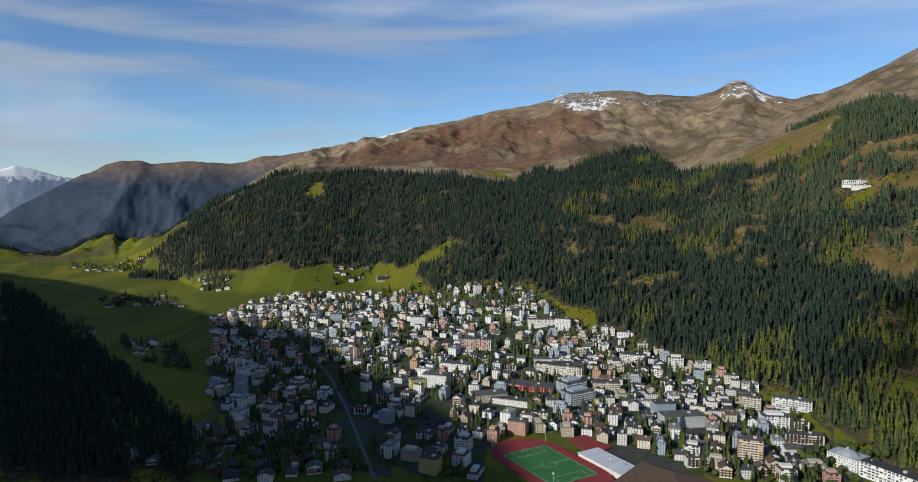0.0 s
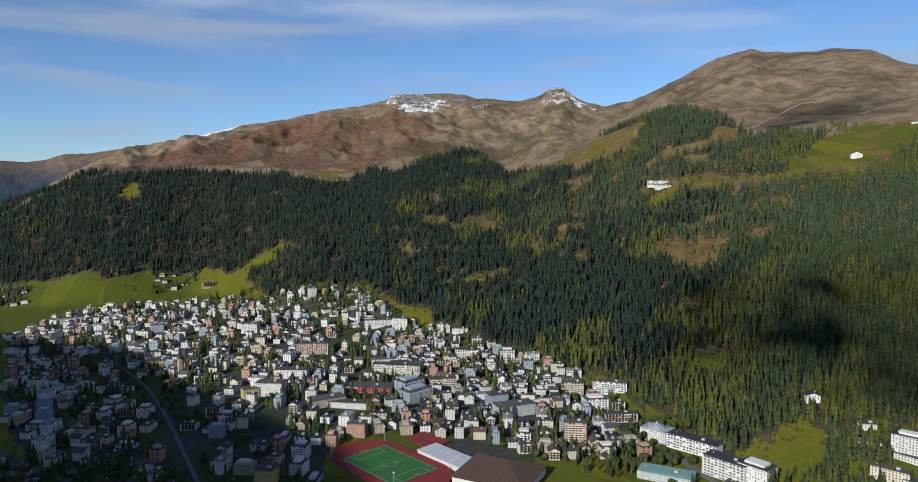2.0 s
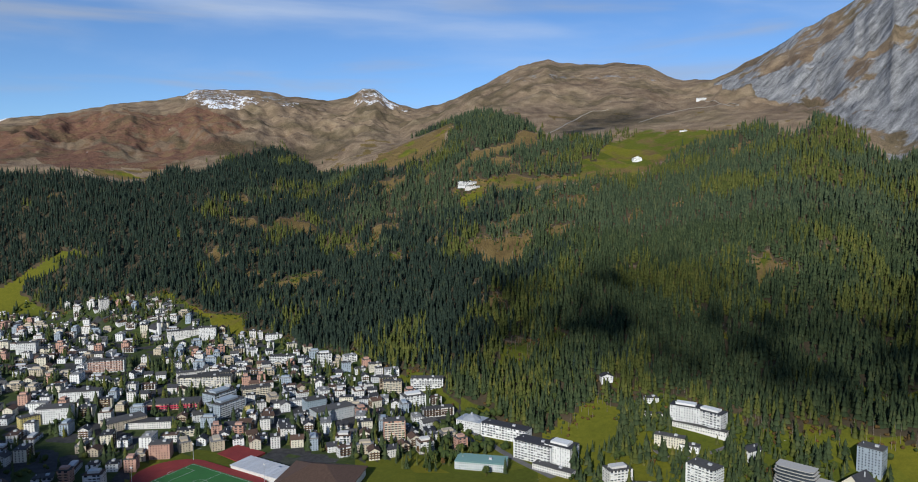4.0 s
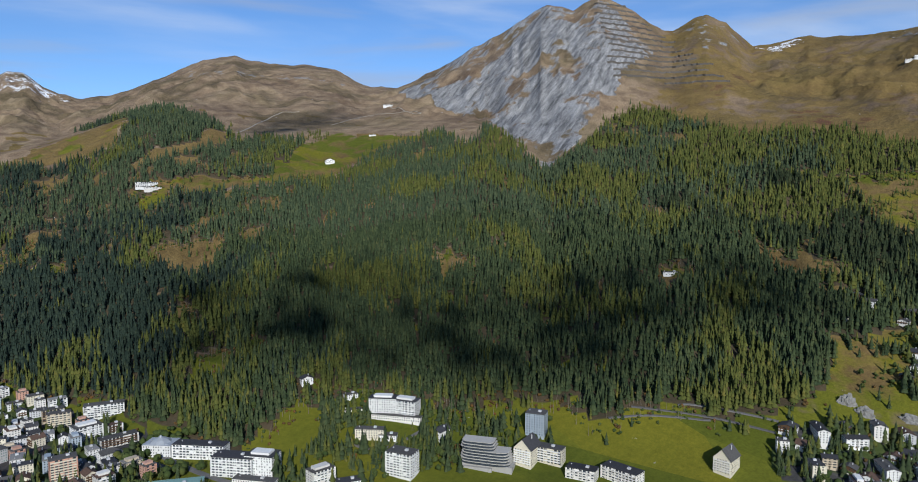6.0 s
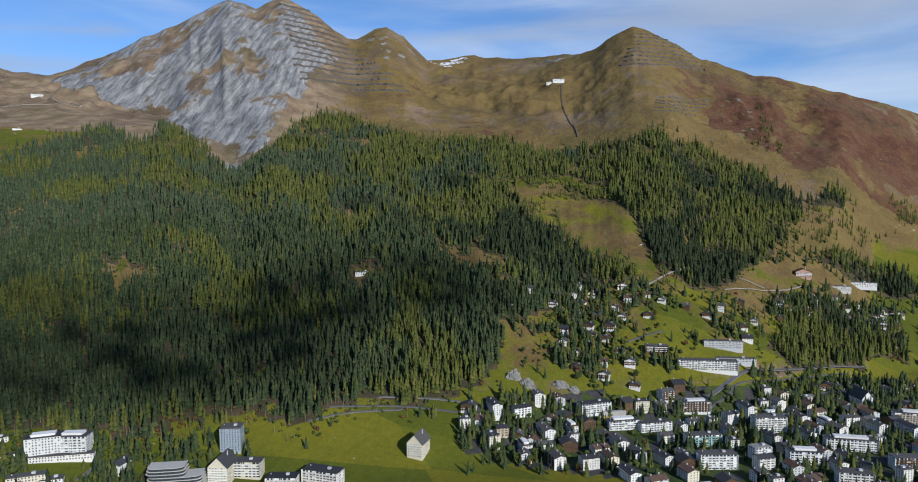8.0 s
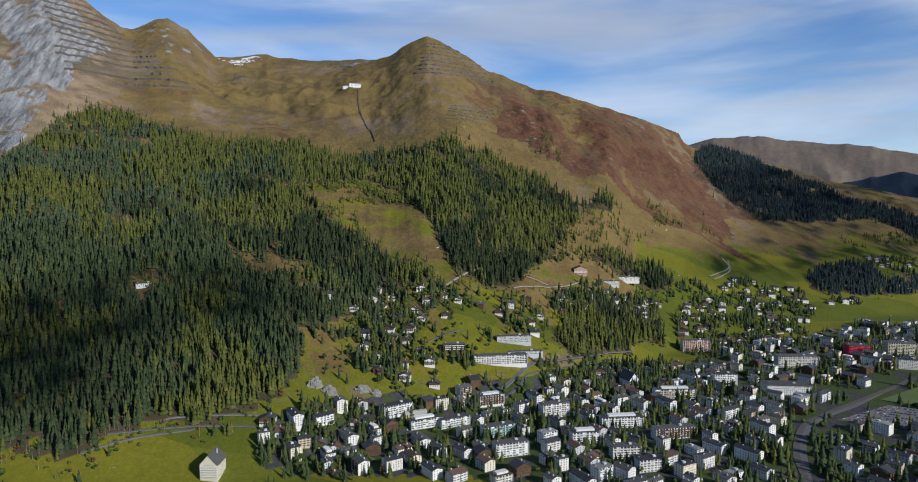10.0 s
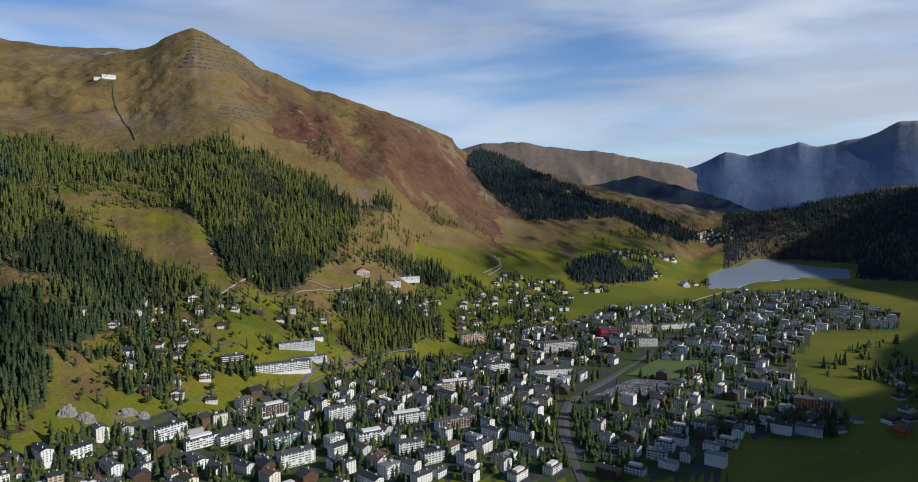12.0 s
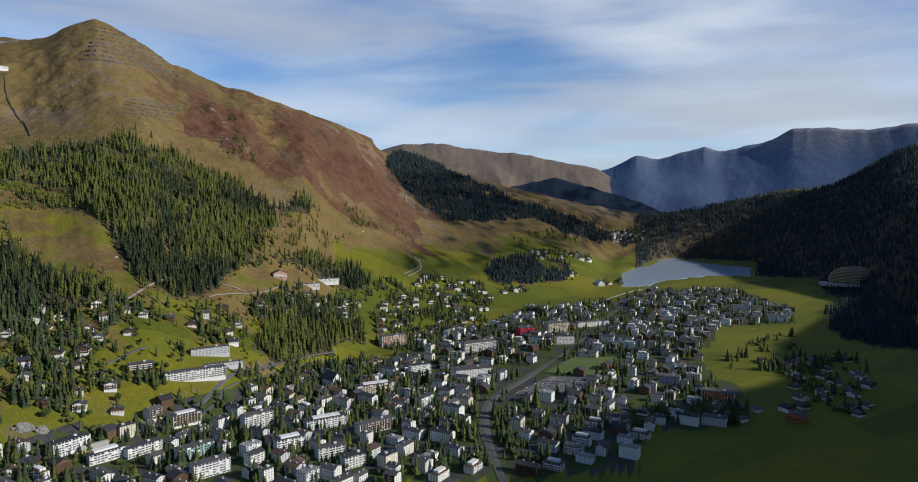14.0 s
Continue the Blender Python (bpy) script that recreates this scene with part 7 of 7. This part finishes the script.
TREES = {k: [single_tree(k, trg) for _ in range(n)] for k, n in (("spruce", 4), ("larch", 3), ("leaf", 3), ("gold", 2))}
tree_used = set()


def tree_at(x, y, h=None):
    kind = trg.choices(["spruce", "larch", "leaf", "gold"], [0.55, 0.16, 0.22, 0.07])[0]
    ob = trg.choice(TREES[kind])
    h = h or (trg.uniform(12, 24) if kind in ("spruce", "larch") else trg.uniform(8, 14))
    if ob.name in tree_used:
        c = copy_thing(ob, pose(x, y, ground_z(x, y) - 0.3, 0, 0, trg.uniform(0, 360)))
    else:
        c = ob
        tree_used.add(ob.name)
        c.matrix_basis = pose(x, y, ground_z(x, y) - 0.3, 0, 0, trg.uniform(0, 360))
    c.scale = (h, h, h)


occ = np.array(occupied)


def free(x, y, pad=1.0):
    return not (((occ[:, 0] - x) ** 2 + (occ[:, 1] - y) ** 2) < (occ[:, 2] * 0.85 + pad) ** 2).any()


def grove(poly, n, far_off=False):
    """Trees over a stretch of the plan, clear of the houses; far ones stand in loose clumps."""
    xs, ys = [p[0] for p in poly], [p[1] for p in poly]
    made = tries = 0
    out, mid, big = [], (0, 0), 1.0
    while made < n and tries < n * 30:
        tries += 1
        if not far_off or tries % 7 == 1:
            mid, big = (trg.uniform(min(xs), max(xs)), trg.uniform(min(ys), max(ys))), trg.uniform(0.7, 1.25)
        x, y = (mid[0] + trg.gauss(0, 10), mid[1] + trg.gauss(0, 10)) if far_off else mid
        if within(poly, x, y) and free(x, y, 1.2) and not any(within(k, x, y) for k in KEEP):
            made += 1
            if far_off:
                hh = trg.uniform(13, 26) * big
                out.append((x, y, ground_z(x, y) - 0.3, hh, hh * trg.uniform(0.40, 0.60)))
            else:
                tree_at(x, y)
    return out


PARK = [(332, 768), (398, 841), (430, 757), (393, 692), (330, 700), (315, 713)]
grove(PARK, 40)
grove([(505, 820), (533, 691), (464, 581), (699, 357), (775, 397), (663, 515), (656, 675)], 70)
grove([(861, 145), (954, 4), (973, -107), (794, -101), (738, 131)], 70)
grove([(1089, 155), (1253, -83), (1304, -238), (1100, -204), (985, -12), (992, 89)], 60)
grove([(593, 667), (629, 646), (575, 581), (541, 592)], 22)
grove([(570, 586), (599, 535), (562, 493), (524, 529)], 14)
grove([(642, 507), (690, 486), (623, 442), (612, 475)], 18)
grove([(430, 757), (444, 669), (414, 625), (335, 695)], 16)
more = []
for poly, n in ((TOWN_PLATZ, 2100), (TOWN_PLATZ_EAST, 320), (TOWN_DORF_NEAR, 800), (TOWN_DORF, 2700)):
    more += grove(poly, n, True)
for k, (poly, most, _) in enumerate(HAMLETS):
    more += grove(poly, int(most * (14 if k in (0, 1, 2, 16) else 7)), True)
more += grove([(1629, -736), (1815, -1237), (1549, -1039), (1421, -687), (1502, -664)], 170, True)
more += grove([(1406, -393), (1701, -815), (1649, -897), (1503, -657)], 60, True)
more += grove([(1562, -425), (1590, -516), (1530, -523), (1489, -404)], 14, True)
more += grove([(1090, -114), (1137, -198), (1084, -247), (1047, -163)], 20, True)
more += grove([(-611, 2159), (-41, 2243), (29, 1897), (-207, 1990)], 60, True)
more += grove([(505, 820), (533, 691), (464, 581), (699, 357), (775, 397), (663, 515), (656, 675)], 230, True)
more += grove([(602, 676), (643, 649), (703, 556), (646, 502), (569, 535), (543, 599)], 110, True)
more += grove([(642, 728), (686, 668), (714, 539), (735, 455), (657, 409), (564, 644)], 120, True)
more += grove([(1469, -695), (1603, -983), (1520, -1110), (1235, -802), (1262, -638)], 130, True)
more += grove([(1004, -1337), (974, -1569), (722, -1389), (672, -1216), (762, -1085)], 60, True)
M = np.array(more)
pick = rs.rand(len(M))
forest("garden_spruces", M[pick < 0.44], (4, 8), MAT_SPRUCE, "dark spruces scattered among the houses")
forest("garden_larches", M[(pick >= 0.44) & (pick < 0.62)], (4, 7), MAT_LARCH, "yellow-green larches scattered among the houses")
leafy = M[pick >= 0.62]
shrubs("garden_broadleaf_trees", leafy[:, 0], leafy[:, 1], leafy[:, 2] + 1.5, MAT_LEAF, "round green garden trees among the houses", 83, 1.7)

park = np.array(grove([(391, 788), (475, 842), (508, 788), (498, 724), (454, 691), (363, 702)], 80, True))
shrubs("park_trees", park[:, 0], park[:, 1], park[:, 2] + 2.5, MAT_LEAF, "green and golden park trees beside the hotels", 84, 2.3)

# ---- paths and lines on the heights ----
GRAVEL = plain("pale_gravel", (0.38, 0.34, 0.28), 0.95, 0.2, 0.1)
for line in ([(1709, 1758), (1872, 1769), (1968, 1680), (1986, 1571), (2042, 1744), (2051, 1797)], [(1400, 1868), (1694, 2034), (1807, 2024)], [(1744, -916), (1844, -1028), (1893, -1034)],
             [(1732, -923), (1819, -1015), (1892, -1051)], [(1285, -120), (1329, -164), (1407, -247), (1396, -371)], [(1351, -286), (1401, -398), (1458, -475)], [(1511, -1427), (1624, -1694), (1672, -1832)]):
    if len(line) > 2:
        ribbon("path", line, 5.0, GRAVEL, "pale gravel path over the turf", 0.8, "path")
FENCE = [(2616, 46), (2517, 43), (2445, 37), (2323, 20), (2219, 1), (2092, -13)]
ribbon("snow_fence", FENCE, 3.0, STEEL, "dark snow fence line down the slope", 4.0, "fence")


# ---- crane and cars ----
def crane(x, y, h, label):
    yellow = plain("yellow_steel", (0.55, 0.36, 0.04), 0.5)
    bm = bmesh.new()
    for a, c in ((-0.8, -0.8), (0.8, -0.8), (0.8, 0.8), (-0.8, 0.8)):
        box(bm, a - 0.12, a + 0.12, c - 0.12, c + 0.12, 0, h)
    for k in range(int(h / 2.5)):
        box(bm, -0.8, 0.8, -0.85, -0.75, k * 2.5, k * 2.5 + 0.2)
        box(bm, -0.85, -0.75, -0.8, 0.8, k * 2.5, k * 2.5 + 0.2)
    ob = part("tower_crane", bm, yellow)
    bm = bmesh.new()
    prism(bm, [(-12, h), (32, h), (32, h + 0.5), (0, h + 1.6), (-12, h + 0.8)], -0.5, 0.5)
    part("jib", bm, yellow, ob)
    bm = bmesh.new()
    box(bm, -12, -9, -0.8, 0.8, h - 2, h)
    part("counterweight", bm, CONCRETE, ob)
    return put(tagged(ob, label, "crane"), x, y, 40)


crane(1547, -1130, 42, "yellow tower crane over a building site")
crane(1509, -1057, 34, "slim yellow tower crane beside new houses")
x, y = 961, -55
bm = bmesh.new()
for k in range(4):
    box(bm, -20 + k * 2, 20, -9, 9 - k * 4, k * 2.5 - 3, k * 2.5)
shell = part("building_shell", bm, CONCRETE)
bm = bmesh.new()
box(bm, -16, 16, -13, -9.5, -2, 1.2)
part("formwork", bm, plain("yellow_formwork", (0.60, 0.42, 0.05)), shell, "yellow formwork panels")
put(tagged(shell, "unfinished concrete building shell with yellow formwork", "building site"), x, y, facing(x, y, 20))

crg = random.Random(9)
PAINTS = [plain("car_white", (0.7, 0.7, 0.7), 0.3), plain("car_grey", (0.25, 0.26, 0.28), 0.3), plain("car_black", (0.03, 0.03, 0.035), 0.25), plain("car_blue", (0.05, 0.10, 0.25), 0.3), plain("car_red", (0.35, 0.03, 0.03), 0.3)]


def car(paint):
    bm = bmesh.new()
    prism(bm, [(-2.1, 0.3), (2.1, 0.3), (2.1, 0.85), (1.2, 0.95), (-1.9, 0.95), (-2.1, 0.8)], -0.85, 0.85)
    ob = part("car", bm, paint)
    bm = bmesh.new()
    prism(bm, [(-1.7, 0.95), (1.1, 0.95), (0.4, 1.45), (-1.3, 1.45)], -0.75, 0.75)
    part("cabin", bm, GLASS, ob)
    for sx in (-1.3, 1.3):
        for sy in (-0.8, 0.8):
            bm = bmesh.new()
            bmesh.ops.create_cone(bm, segments=8, cap_ends=True, radius1=0.33, radius2=0.33, depth=0.2, matrix=Matrix.Translation((sx, sy, 0.33)) @ Matrix.Rotation(math.pi / 2, 4, "X"))
            part("wheel", bm, PAINTS[2], ob)
    return tagged(ob, "parked car on the asphalt lot", "car", "parked cars")


CARS = [car(p) for p in PAINTS]
lot_z = max(ground_z(*p) for p in PARKING) + 0.4
(ax, ay), (bx, by), (cx2, cy2), (dx, dy) = PARKING
n_car = 0
for i in range(8):
    for k in range(22):
        if crg.random() < 0.35:
            continue
        u, w = (i + 0.6) / 8.4, (k + 0.5) / 22
        x = (ax * (1 - u) + bx * u) * (1 - w) + (dx * (1 - u) + cx2 * u) * w
        y = (ay * (1 - u) + by * u) * (1 - w) + (dy * (1 - u) + cy2 * u) * w
        m = pose(x, y, lot_z, 0, 0, math.degrees(math.atan2(by - ay, bx - ax)) + crg.uniform(-3, 3))
        src = CARS[n_car] if n_car < len(CARS) else crg.choice(CARS)
        if n_car < len(CARS):
            src.matrix_basis = m
        else:
            copy_thing(src, m)
        n_car += 1


# ---- crags above the village ----
def crag(x, y, sx, sy, sz, turn, seed):
    bm = bmesh.new()
    bmesh.ops.create_icosphere(bm, subdivisions=4, radius=1)
    for v in bm.verts:
        q = v.co.copy()
        n = noise.fractal(q * 2.2 + Vector((seed, 0, 0)), 0.8, 2.1, 5) + 0.5 * noise.cell(q * 3.0 + Vector((seed, 1, 0)))
        v.co = q * (1 + 0.28 * n)
        v.co.x, v.co.y, v.co.z = v.co.x * sx, v.co.y * sy, v.co.z * sz
    ob = part("rock_crag", bm, MAT_CRAG)
    return put(tagged(ob, "bare grey rock crag in the slope", "rock", "crags above the village"), x, y, facing(x, y, turn), -sz * 0.2)


def crag_stuff(n, l, p):
    pos = n.new("ShaderNodeNewGeometry").outputs["Position"]
    a, c = noise_node(n, l, 0.15, 7, pos, 0.7), noise_node(n, l, 0.8, 5, pos, 0.7)
    l.new(mix(n, l, 0.5, ramp(n, l, a, [(0.35, (0.10, 0.10, 0.095)), (0.65, (0.36, 0.35, 0.33))]), ramp(n, l, c, [(0.3, (0.14, 0.14, 0.13)), (0.7, (0.32, 0.31, 0.29))])), p.inputs["Base Color"])
    p.inputs["Roughness"].default_value = 0.95
    bump(n, l, a, p, 0.8, 1.5)


MAT_CRAG = material("crag_rock", crag_stuff)
crag(983, 84, 10, 6, 15, 10, 1.0)
crag(975, 64, 12, 6, 10, -10, 2.0)
crag(993, 16, 12, 6, 9, 5, 3.0)
crag(990, -4, 8, 5, 8, 0, 4.0)
